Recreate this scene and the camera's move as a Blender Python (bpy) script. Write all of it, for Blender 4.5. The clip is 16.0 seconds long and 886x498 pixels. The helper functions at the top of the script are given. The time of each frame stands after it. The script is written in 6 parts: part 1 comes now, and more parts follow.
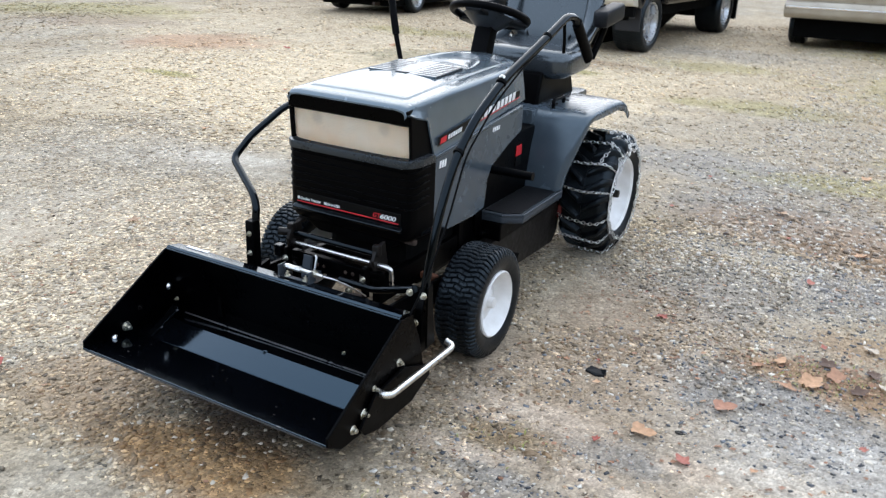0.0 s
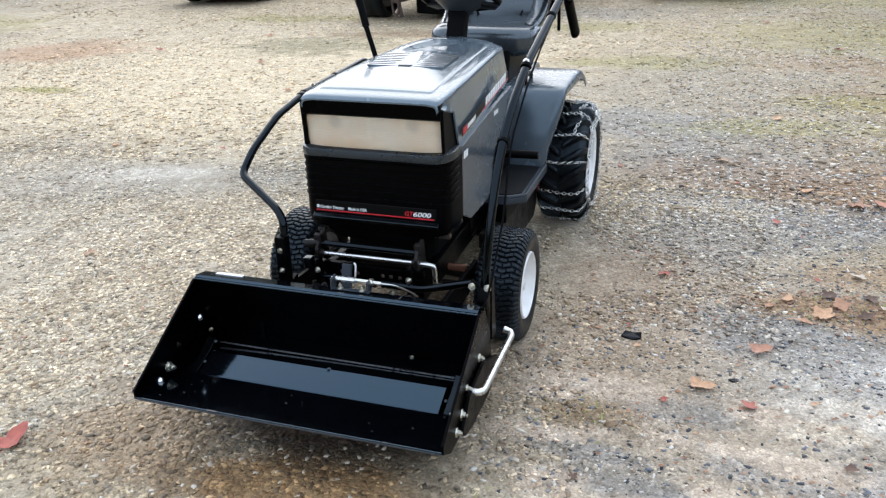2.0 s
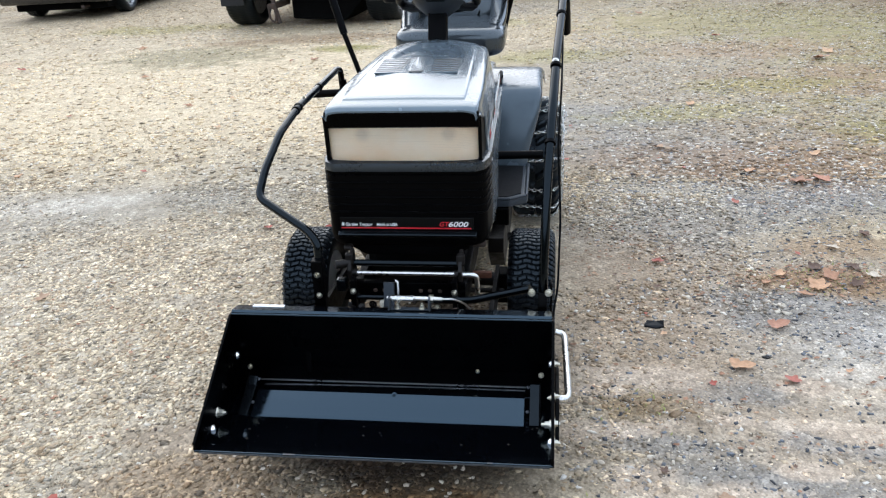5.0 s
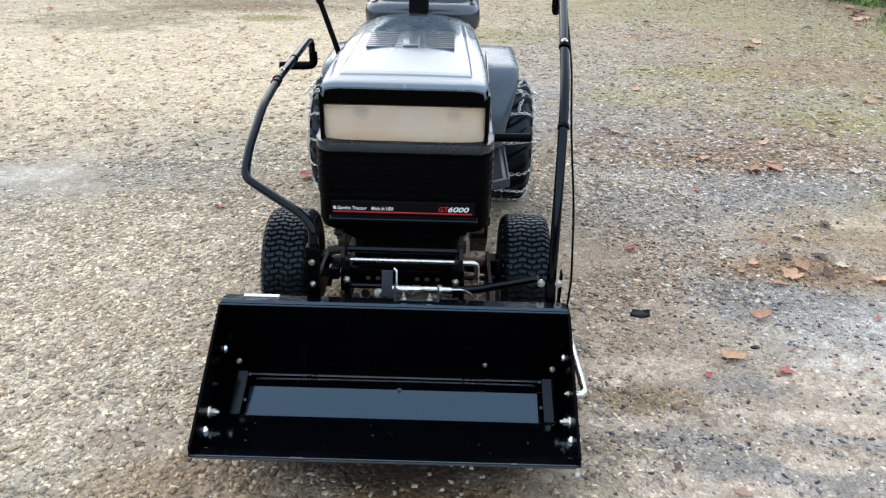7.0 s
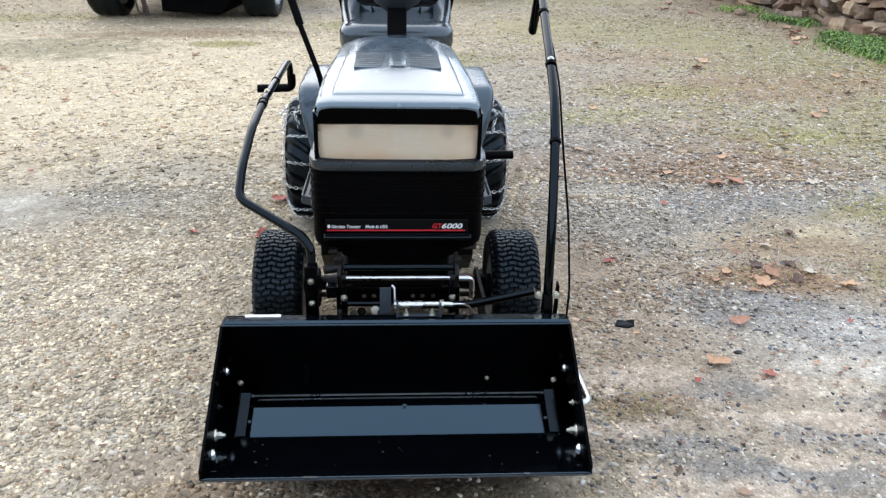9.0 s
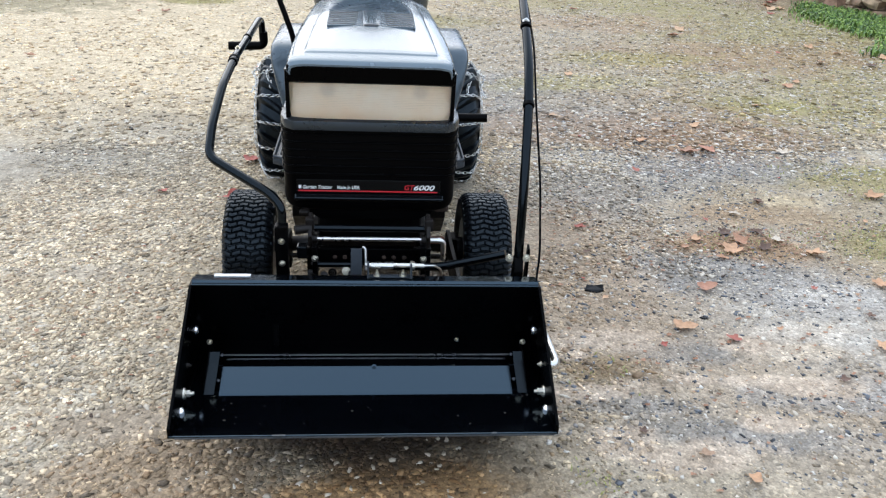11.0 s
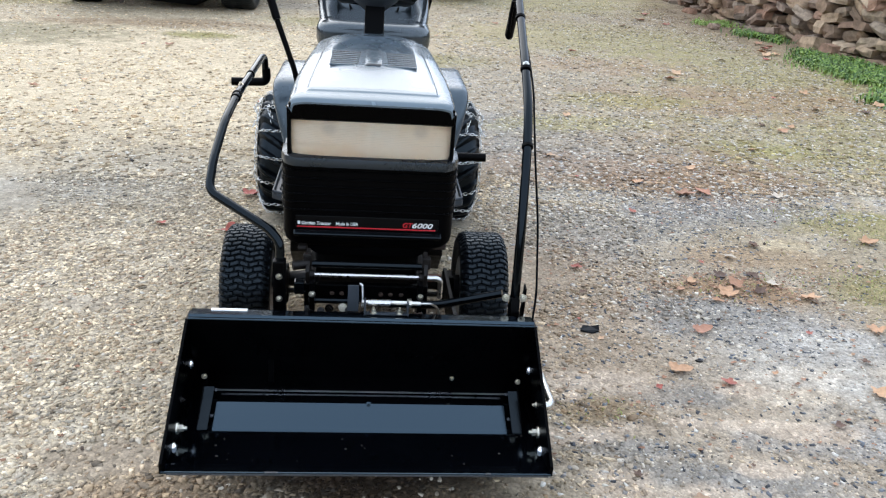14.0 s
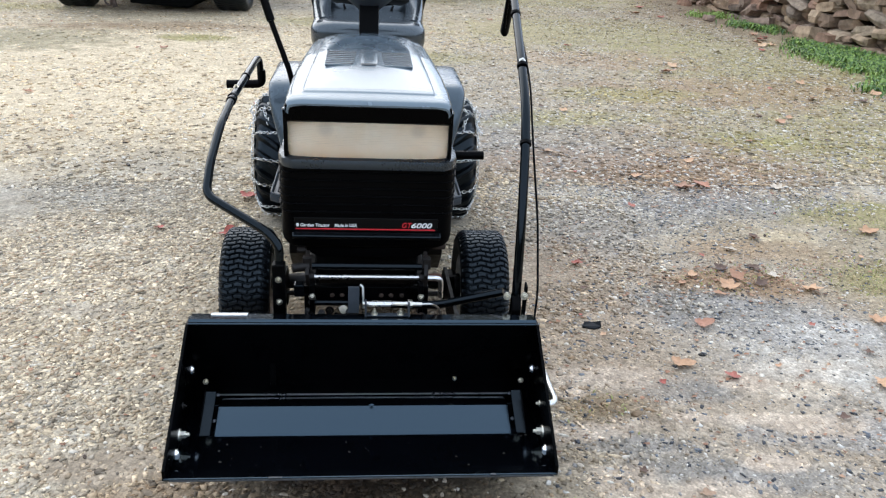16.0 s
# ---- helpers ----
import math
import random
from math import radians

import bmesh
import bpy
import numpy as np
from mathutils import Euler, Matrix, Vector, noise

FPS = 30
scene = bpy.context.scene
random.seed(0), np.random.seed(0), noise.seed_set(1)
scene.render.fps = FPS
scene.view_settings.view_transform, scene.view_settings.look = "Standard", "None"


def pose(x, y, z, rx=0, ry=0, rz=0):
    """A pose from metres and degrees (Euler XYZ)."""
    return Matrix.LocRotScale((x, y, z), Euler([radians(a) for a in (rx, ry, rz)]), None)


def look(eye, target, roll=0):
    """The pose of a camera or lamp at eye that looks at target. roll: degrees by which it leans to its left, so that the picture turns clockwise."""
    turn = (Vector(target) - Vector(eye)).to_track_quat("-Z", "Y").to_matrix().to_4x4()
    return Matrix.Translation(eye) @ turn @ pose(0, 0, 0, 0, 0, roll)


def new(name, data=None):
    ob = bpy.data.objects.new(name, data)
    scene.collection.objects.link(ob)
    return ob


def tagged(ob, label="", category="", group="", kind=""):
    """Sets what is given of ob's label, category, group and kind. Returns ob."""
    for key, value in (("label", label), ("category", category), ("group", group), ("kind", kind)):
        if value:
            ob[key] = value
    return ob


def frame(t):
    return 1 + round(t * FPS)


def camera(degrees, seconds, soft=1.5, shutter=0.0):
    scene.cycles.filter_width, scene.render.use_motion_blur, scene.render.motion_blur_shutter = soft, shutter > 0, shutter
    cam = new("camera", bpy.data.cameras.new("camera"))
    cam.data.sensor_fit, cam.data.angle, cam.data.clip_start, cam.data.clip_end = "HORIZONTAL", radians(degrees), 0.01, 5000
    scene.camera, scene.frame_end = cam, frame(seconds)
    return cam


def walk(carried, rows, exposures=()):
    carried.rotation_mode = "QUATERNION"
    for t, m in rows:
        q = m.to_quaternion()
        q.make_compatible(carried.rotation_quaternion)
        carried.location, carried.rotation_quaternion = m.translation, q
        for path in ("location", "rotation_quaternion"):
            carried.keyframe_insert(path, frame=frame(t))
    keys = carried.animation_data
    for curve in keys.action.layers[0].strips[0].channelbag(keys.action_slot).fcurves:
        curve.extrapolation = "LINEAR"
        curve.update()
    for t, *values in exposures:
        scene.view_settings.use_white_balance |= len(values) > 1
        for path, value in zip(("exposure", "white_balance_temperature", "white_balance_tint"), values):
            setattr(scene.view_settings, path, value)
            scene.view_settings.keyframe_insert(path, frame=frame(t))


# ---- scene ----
cam = camera(57.0, 16.0, soft=1.25, shutter=0.4)
PATH = [
    (0, (1.595, -1.431, 1.433), (0.69, 0.2, 0.712), 1.7),
    (0.5, (1.452, -1.432, 1.446), (0.596, 0.206, 0.683), 0.1),
    (1, (1.346, -1.464, 1.452), (0.485, 0.174, 0.695), 0.7),
    (1.5, (1.206, -1.545, 1.459), (0.506, 0.17, 0.707), -0.1),
    (2, (1.058, -1.634, 1.477), (0.46, 0.11, 0.703), -2.5),
    (2.5, (0.975, -1.635, 1.482), (0.428, 0.122, 0.698), -1.6),
    (3, (0.873, -1.593, 1.469), (0.385, 0.172, 0.665), -2.1),
    (5.5, (0.393, -1.69, 1.506), (0.189, 0.135, 0.713), -2.3),
    (6, (0.316, -1.657, 1.491), (0.169, 0.165, 0.68), -0.4),
    (6.5, (0.212, -1.587, 1.485), (0.125, 0.231, 0.657), 0.1),
    (7, (0.163, -1.569, 1.483), (0.137, 0.244, 0.638), 0.2),
    (7.5, (0.108, -1.591, 1.487), (0.157, 0.235, 0.672), -0.3),
    (8, (0.039, -1.598, 1.487), (0.147, 0.235, 0.692), 0.4),
    (8.5, (0.017, -1.597, 1.474), (0.103, 0.264, 0.747), 0.1),
    (9, (0.015, -1.599, 1.472), (0.12, 0.235, 0.68), 0.2),
    (11.5, (0.021, -1.604, 1.46), (0.202, 0.19, 0.593), 2.0),
    (12, (0.017, -1.601, 1.46), (0.206, 0.197, 0.604), 1.9),
    (12.5, (0.018, -1.6, 1.459), (0.203, 0.198, 0.603), 1.8),
    (13, (0.019, -1.605, 1.466), (0.212, 0.198, 0.621), 2.3),
    (13.5, (0.014, -1.607, 1.47), (0.182, 0.206, 0.641), 2.6),
    (14, (0.015, -1.609, 1.473), (0.194, 0.221, 0.686), 3.1),
    (14.5, (0.016, -1.606, 1.471), (0.17, 0.22, 0.672), 2.3),
    (15, (0.012, -1.605, 1.471), (0.161, 0.222, 0.672), 2.0),
    (15.5, (0.014, -1.6, 1.474), (0.183, 0.233, 0.691), 2.0),
    (16, (0.014, -1.595, 1.474), (0.195, 0.232, 0.681), 1.9),
]
walk(cam, [(t, look(eye, target, roll)) for t, eye, target, roll in PATH])

# ------------------------------------------------------------ world and light
world = bpy.data.worlds.new("overcast_sky")
scene.world = world
world.use_nodes = True
wn, wl = world.node_tree.nodes, world.node_tree.links
wn.clear()
w_out, w_bg, w_sky, w_mix = wn.new("ShaderNodeOutputWorld"), wn.new("ShaderNodeBackground"), wn.new("ShaderNodeTexSky"), wn.new("ShaderNodeMix")
w_sky.sky_type, w_sky.sun_disc = "NISHITA", False
w_sky.sun_elevation, w_sky.sun_rotation = radians(34), radians(338)
w_sky.air_density, w_sky.dust_density, w_sky.ozone_density = 1.0, 2.0, 2.0
w_mix.data_type = "RGBA"
w_mix.inputs[0].default_value = 0.86
w_mix.inputs[7].default_value = (8.7, 10.2, 12.7, 1)      # even cloud cover
wl.new(w_sky.outputs[0], w_mix.inputs[6])
wl.new(w_mix.outputs[2], w_bg.inputs[0])
w_bg.inputs[1].default_value = 0.122
wl.new(w_bg.outputs[0], w_out.inputs[0])

sun_data = bpy.data.lights.new("sun", "SUN")
sun_data.energy, sun_data.angle, sun_data.color = 1.05, radians(70), (1.0, 0.91, 0.78)
sun = new("sun", sun_data)
sun.matrix_world = look((-3.4, 8.2, 5.9), (0, 0, 0))
scene.view_settings.exposure = 0.61


# ------------------------------------------------------------ materials
def nodes_of(name):
    m = bpy.data.materials.new(name)
    m.use_nodes = True
    t = m.node_tree
    return m, t.nodes, t.links, t.nodes["Principled BSDF"]


def ramp(n, stops, mode="LINEAR"):
    r = n.new("ShaderNodeValToRGB")
    r.color_ramp.interpolation = mode
    while len(r.color_ramp.elements) < len(stops):
        r.color_ramp.elements.new(0.5)
    for e, (p, c) in zip(r.color_ramp.elements, stops):
        e.position, e.color = p, (*c, 1) if len(c) == 3 else c
    return r


def noise_node(n, l, scale, detail=4, vec=None, rough=0.55):
    x = n.new("ShaderNodeTexNoise")
    x.inputs["Scale"].default_value, x.inputs["Detail"].default_value, x.inputs["Roughness"].default_value = scale, detail, rough
    if vec is not None:
        l.new(vec, x.inputs["Vector"])
    return x


def surface(name, low, high, rough=0.5, rough_var=0.12, metal=0.0, scale=40, wear=6, bump=0.15, coat=0.0, spec=0.5, tint=(1, 1, 1)):
    """A worn solid surface: colour and gloss vary at two scales, with fine relief."""
    m, n, l, p = nodes_of(name)
    co = n.new("ShaderNodeTexCoord").outputs["Object"]
    fine, broad = noise_node(n, l, scale, 5, co), noise_node(n, l, wear, 3, co)
    mixv = n.new("ShaderNodeMath")
    mixv.operation = "MULTIPLY_ADD"
    l.new(fine.outputs[0], mixv.inputs[0])
    mixv.inputs[1].default_value = 0.45
    half = n.new("ShaderNodeMath")
    half.operation = "MULTIPLY"
    l.new(broad.outputs[0], half.inputs[0])
    half.inputs[1].default_value = 0.55
    l.new(half.outputs[0], mixv.inputs[2])
    r = ramp(n, [(0.32, low), (0.68, high)])
    l.new(mixv.outputs[0], r.inputs[0])
    l.new(r.outputs[0], p.inputs["Base Color"])
    rr = n.new("ShaderNodeMapRange")
    rr.inputs[1].default_value, rr.inputs[2].default_value = 0.3, 0.7
    rr.inputs[3].default_value, rr.inputs[4].default_value = max(rough - rough_var, 0.03), rough + rough_var
    l.new(mixv.outputs[0], rr.inputs[0])
    l.new(rr.outputs[0], p.inputs["Roughness"])
    p.inputs["Metallic"].default_value = metal
    p.inputs["Specular IOR Level"].default_value = spec
    p.inputs["Specular Tint"].default_value = (*tint, 1)
    p.inputs["Coat Weight"].default_value = coat
    p.inputs["Coat Roughness"].default_value = 0.08
    if bump:
        b = n.new("ShaderNodeBump")
        b.inputs["Strength"].default_value, b.inputs["Distance"].default_value = bump, 0.002
        l.new(fine.outputs[0], b.inputs["Height"])
        l.new(b.outputs[0], p.inputs["Normal"])
    return m


M_black = surface("black_gloss_paint", (0.0003, 0.0005, 0.0010), (0.0008, 0.0011, 0.0020), 0.10, 0.04, scale=60, wear=9, bump=0.012, spec=0.82, tint=(0.54, 0.80, 1.0))
M_satin = surface("black_satin_paint", (0.0001, 0.0001, 0.0002), (0.0004, 0.0004, 0.0006), 0.30, 0.08, scale=60, wear=9, bump=0.02, spec=0.045)
M_frame = surface("black_frame_paint", (0.0003, 0.0003, 0.0004), (0.0012, 0.0012, 0.0014), 0.36, 0.14, scale=70, wear=14, bump=0.1, spec=0.06)
M_tube = surface("black_tube_paint", (0.0004, 0.0005, 0.0007), (0.0012, 0.0014, 0.0018), 0.13, 0.04, scale=50, bump=0.02, spec=0.24, tint=(0.7, 0.88, 1.0))
M_grey = surface("slate_grey_enamel", (0.066, 0.085, 0.100), (0.082, 0.104, 0.121), 0.25, 0.06, scale=10, wear=3, bump=0.006, coat=0.42, spec=0.9, tint=(0.72, 0.91, 1.0))
# a darker slate than the hood's, for side panels, fenders and rear deck
M_grey_dark = surface("dark_slate_grey_enamel", (0.040, 0.053, 0.066), (0.056, 0.073, 0.088), 0.26, 0.06, scale=16, wear=3, bump=0.012, coat=0.1, spec=0.6, tint=(0.76, 0.92, 1.0))
M_plastic = surface("black_plastic", (0.0003, 0.0003, 0.0004), (0.0010, 0.0010, 0.0013), 0.42, 0.08, scale=120, bump=0.1, spec=0.05)
M_ridge = surface("charcoal_plastic", (0.0008, 0.0010, 0.0013), (0.0022, 0.0026, 0.0033), 0.2, 0.06, scale=110, bump=0.04, spec=0.30, tint=(0.72, 0.9, 1.0))
M_ledge = surface("charcoal_ledge_plastic", (0.010, 0.011, 0.013), (0.018, 0.020, 0.023), 0.28, 0.06, scale=110, bump=0.04, spec=0.7, tint=(0.75, 0.9, 1.0))
M_rubber = surface("tyre_rubber", (0.0016, 0.0019, 0.0024), (0.0060, 0.0070, 0.0086), 0.38, 0.1, scale=55, wear=9, bump=0.25, spec=0.32, tint=(0.7, 0.88, 1.0))
M_mat = surface("rubber_mat", (0.003, 0.003, 0.0035), (0.008, 0.008, 0.009), 0.6, 0.1, scale=90, bump=0.4, spec=0.12)
M_rim = surface("white_rim_paint", (0.62, 0.60, 0.56), (0.82, 0.81, 0.79), 0.4, 0.1, scale=22, wear=7, bump=0.05)
M_steel = surface("bright_steel", (0.50, 0.49, 0.46), (0.75, 0.74, 0.71), 0.3, 0.1, metal=1.0, scale=80, bump=0.1)
M_chain = surface("galvanised_chain", (0.42, 0.42, 0.40), (0.78, 0.78, 0.76), 0.30, 0.1, metal=1.0, scale=60, bump=0.1)
M_bolt = surface("zinc_bolts", (0.42, 0.38, 0.28), (0.78, 0.76, 0.68), 0.34, 0.1, metal=1.0, scale=90, bump=0.1)
M_rust = surface("rusty_iron", (0.012, 0.008, 0.006), (0.075, 0.045, 0.03), 0.75, 0.12, scale=60, wear=22, bump=0.6)
M_greasy = surface("greasy_iron", (0.0012, 0.0011, 0.0010), (0.012, 0.009, 0.007), 0.5, 0.2, scale=45, wear=16, bump=0.6, spec=0.25)
M_seat = surface("grey_vinyl", (0.018, 0.022, 0.026), (0.030, 0.035, 0.040), 0.24, 0.06, scale=160, wear=4, bump=0.10, coat=0.3, spec=0.8, tint=(0.8, 0.94, 1.0))
M_arm = surface("dark_vinyl", (0.004, 0.005, 0.006), (0.010, 0.011, 0.013), 0.45, 0.08, scale=150, bump=0.15, spec=0.15)
M_step = surface("dark_grey_step_paint", (0.028, 0.034, 0.041), (0.042, 0.050, 0.058), 0.34, 0.08, scale=60, bump=0.05, spec=0.2)
M_dash = surface("grey_dash_plastic", (0.022, 0.026, 0.031), (0.038, 0.043, 0.050), 0.32, 0.08, scale=90, bump=0.08)
M_white = surface("white_print", (0.72, 0.72, 0.70), (0.85, 0.85, 0.83), 0.5, 0.05, scale=60, bump=0)
M_red = surface("red_print", (0.45, 0.012, 0.018), (0.60, 0.02, 0.03), 0.4, 0.05, scale=60, bump=0)
M_strip = surface("black_print", (0.0012, 0.0012, 0.0012), (0.002, 0.002, 0.002), 0.4, 0.05, scale=60, bump=0, spec=0.15)
M_redpaint = surface("dull_red_paint", (0.10, 0.012, 0.010), (0.20, 0.02, 0.016), 0.55, 0.1, scale=50, bump=0.2)
M_carblack = surface("black_car_paint", (0.006, 0.006, 0.007), (0.012, 0.012, 0.014), 0.18, 0.05, scale=6, bump=0, coat=0.5)
M_cartan = surface("champagne_car_paint", (0.34, 0.29, 0.22), (0.42, 0.37, 0.29), 0.3, 0.05, metal=0.35, scale=5, bump=0, coat=0.6)
M_carwhite = surface("pale_truck_paint", (0.46, 0.42, 0.34), (0.56, 0.52, 0.44), 0.32, 0.06, scale=5, bump=0, coat=0.4)
M_chrome = surface("chrome", (0.7, 0.7, 0.7), (0.9, 0.9, 0.9), 0.12, 0.05, metal=1.0, scale=20, bump=0)
M_under = surface("underbody_black", (0.0012, 0.0012, 0.0012), (0.004, 0.004, 0.0038), 0.8, 0.1, scale=20, bump=0.3, spec=0.04)
M_alloy = surface("alloy_wheel", (0.42, 0.43, 0.44), (0.58, 0.59, 0.60), 0.3, 0.08, metal=0.9, scale=30, bump=0)
M_spindle = surface("orange_rust", (0.06, 0.022, 0.010), (0.20, 0.07, 0.035), 0.7, 0.1, scale=60, wear=22, bump=0.4)
M_fill = surface("earth_fill", (0.008, 0.006, 0.004), (0.03, 0.024, 0.017), 0.95, 0.03, scale=30, bump=0.6)

# car glass
M_flap = surface("mud_flap_rubber", (0.003, 0.0035, 0.005), (0.009, 0.010, 0.013), 0.6, 0.2, scale=8, wear=0.2, bump=0.1)

M_glass, gn, gl, gp = nodes_of("car_glass")
gp.inputs["Base Color"].default_value = (0.02, 0.025, 0.027, 1)
gp.inputs["Roughness"].default_value = 0.04
gp.inputs["Transmission Weight"].default_value = 0.75

# headlight: yellowed clear plastic over a pale reflector, darker where the two bulbs sit behind it
M_lens, n, l, p = nodes_of("yellowed_lens")
co = n.new("ShaderNodeTexCoord").outputs["Object"]
nz = noise_node(n, l, 9, 4, co)
r = ramp(n, [(0.3, (0.97, 0.76, 0.51)), (0.7, (0.99, 0.86, 0.66))])
l.new(nz.outputs[0], r.inputs[0])
last = r.outputs[0]
for bx in (-0.125, 0.145):
    d = n.new("ShaderNodeVectorMath")
    d.operation = "DISTANCE"
    d.inputs[1].default_value = (bx, 0.74, 0.838)
    l.new(co, d.inputs[0])
    mr = n.new("ShaderNodeMapRange")
    mr.interpolation_type = "SMOOTHSTEP"
    mr.inputs[1].default_value, mr.inputs[2].default_value, mr.inputs[3].default_value, mr.inputs[4].default_value = 0.008, 0.034, 0.26, 0.0
    l.new(d.outputs["Value"], mr.inputs[0])
    mx = n.new("ShaderNodeMix")
    mx.data_type = "RGBA"
    mx.inputs[7].default_value = (0.36, 0.31, 0.24, 1)
    l.new(mr.outputs[0], mx.inputs[0])
    l.new(last, mx.inputs[6])
    last = mx.outputs[2]
l.new(last, p.inputs["Base Color"])
p.inputs["Roughness"].default_value = 0.26
p.inputs["Coat Weight"].default_value = 0.25


def random_ramp(name, stops, rough=0.8, source="island", bump=0.4, scale=120, mottled=0.35):
    """Pieces that differ in colour from one to the next."""
    m, n, l, p = nodes_of(name)
    if source == "island":
        v = n.new("ShaderNodeNewGeometry").outputs["Random Per Island"]
    else:
        v = n.new("ShaderNodeObjectInfo").outputs["Random"]
    r = ramp(n, stops)
    l.new(v, r.inputs[0])
    pos = n.new("ShaderNodeNewGeometry").outputs["Position"]
    nz = noise_node(n, l, scale, 4, pos)
    mx = n.new("ShaderNodeMix")
    mx.data_type, mx.blend_type = "RGBA", "MULTIPLY"
    mx.inputs[0].default_value = mottled
    r2 = ramp(n, [(0.3, (0.35, 0.33, 0.30)), (0.65, (1.15, 1.13, 1.1))])
    l.new(nz.outputs[0], r2.inputs[0])
    l.new(r.outputs[0], mx.inputs[6])
    l.new(r2.outputs[0], mx.inputs[7])
    l.new(mx.outputs[2], p.inputs["Base Color"])
    p.inputs["Roughness"].default_value = rough
    b = n.new("ShaderNodeBump")
    b.inputs["Strength"].default_value, b.inputs["Distance"].default_value = bump, 0.004
    l.new(nz.outputs[0], b.inputs["Height"])
    l.new(b.outputs[0], p.inputs["Normal"])
    return m


M_stone = random_ramp("wall_stone", [(0.0, (0.13, 0.09, 0.062)), (0.2, (0.31, 0.21, 0.135)), (0.45, (0.41, 0.30, 0.195)), (0.6, (0.27, 0.22, 0.175)), (0.75, (0.35, 0.205, 0.135)), (0.9, (0.20, 0.14, 0.095)), (1.0, (0.54, 0.42, 0.29))], 0.9, "object", 0.8, 14, 0.75)
M_leaf = random_ramp("dry_leaf", [(0.0, (0.36, 0.18, 0.10)), (0.35, (0.52, 0.29, 0.16)), (0.6, (0.60, 0.38, 0.22)), (0.8, (0.30, 0.19, 0.12)), (1.0, (0.44, 0.20, 0.12))], 0.6, "object", 0.3, 70, 0.4)
M_redleaf = random_ramp("red_leaf", [(0.0, (0.36, 0.075, 0.05)), (1.0, (0.40, 0.13, 0.09))], 0.6, "object", 0.3, 70, 0.5)
M_tanleaf = random_ramp("tan_leaf", [(0.0, (0.50, 0.28, 0.15)), (1.0, (0.60, 0.37, 0.21))], 0.6, "object", 0.3, 70, 0.4)
M_paleleaf = random_ramp("pale_leaf", [(0.0, (0.48, 0.40, 0.31)), (1.0, (0.58, 0.49, 0.38))], 0.65, "object", 0.3, 70, 0.4)
M_brownleaf = random_ramp("brown_leaf", [(0.0, (0.10, 0.055, 0.035)), (1.0, (0.18, 0.10, 0.065))], 0.65, "object", 0.3, 70, 0.4)
M_litter = random_ramp("leaf_litter", [(0.0, (0.16, 0.09, 0.055)), (0.4, (0.30, 0.15, 0.085)), (0.7, (0.38, 0.20, 0.12)), (1.0, (0.44, 0.28, 0.17))], 0.75, "island", 0.3, 90, 0.4)
M_weed = random_ramp("green_weeds", [(0.0, (0.03, 0.08, 0.014)), (0.5, (0.10, 0.20, 0.030)), (1.0, (0.26, 0.38, 0.07))], 0.5, "island", 0.1, 60, 0.3)
M_sprout = random_ramp("yellow_green_weeds", [(0.0, (0.16, 0.26, 0.05)), (1.0, (0.30, 0.40, 0.09))], 0.5, "island", 0.1, 60, 0.3)
M_straw = random_ramp("dry_straw", [(0.0, (0.16, 0.09, 0.05)), (0.6, (0.34, 0.21, 0.12)), (1.0, (0.48, 0.36, 0.22))], 0.7, "island", 0.1, 60, 0.3)
M_grass = random_ramp("thin_grass", [(0.0, (0.22, 0.22, 0.06)), (0.5, (0.30, 0.31, 0.08)), (1.0, (0.36, 0.33, 0.15))], 0.6, "island", 0.1, 60, 0.3)

# gravel ground: tan sand, grey stone dust, brown earth, moss and painted bucket shade in patches, with fine grit
soil_and_shade = bpy.data.node_groups.new("soil_and_shade", "ShaderNodeTree")
soil_and_shade.interface.new_socket("Color", in_out="OUTPUT", socket_type="NodeSocketColor")
n, l = soil_and_shade.nodes, soil_and_shade.links
pos = n.new("ShaderNodeNewGeometry").outputs["Position"]
warp = noise_node(n, l, 1.3, 5, pos)
base = ramp(n, [(0.28, (0.245, 0.208, 0.160)), (0.45, (0.32, 0.285, 0.225)), (0.58, (0.32, 0.30, 0.26)), (0.72, (0.42, 0.365, 0.285))])
l.new(warp.outputs[0], base.inputs[0])
last = base.outputs[0]


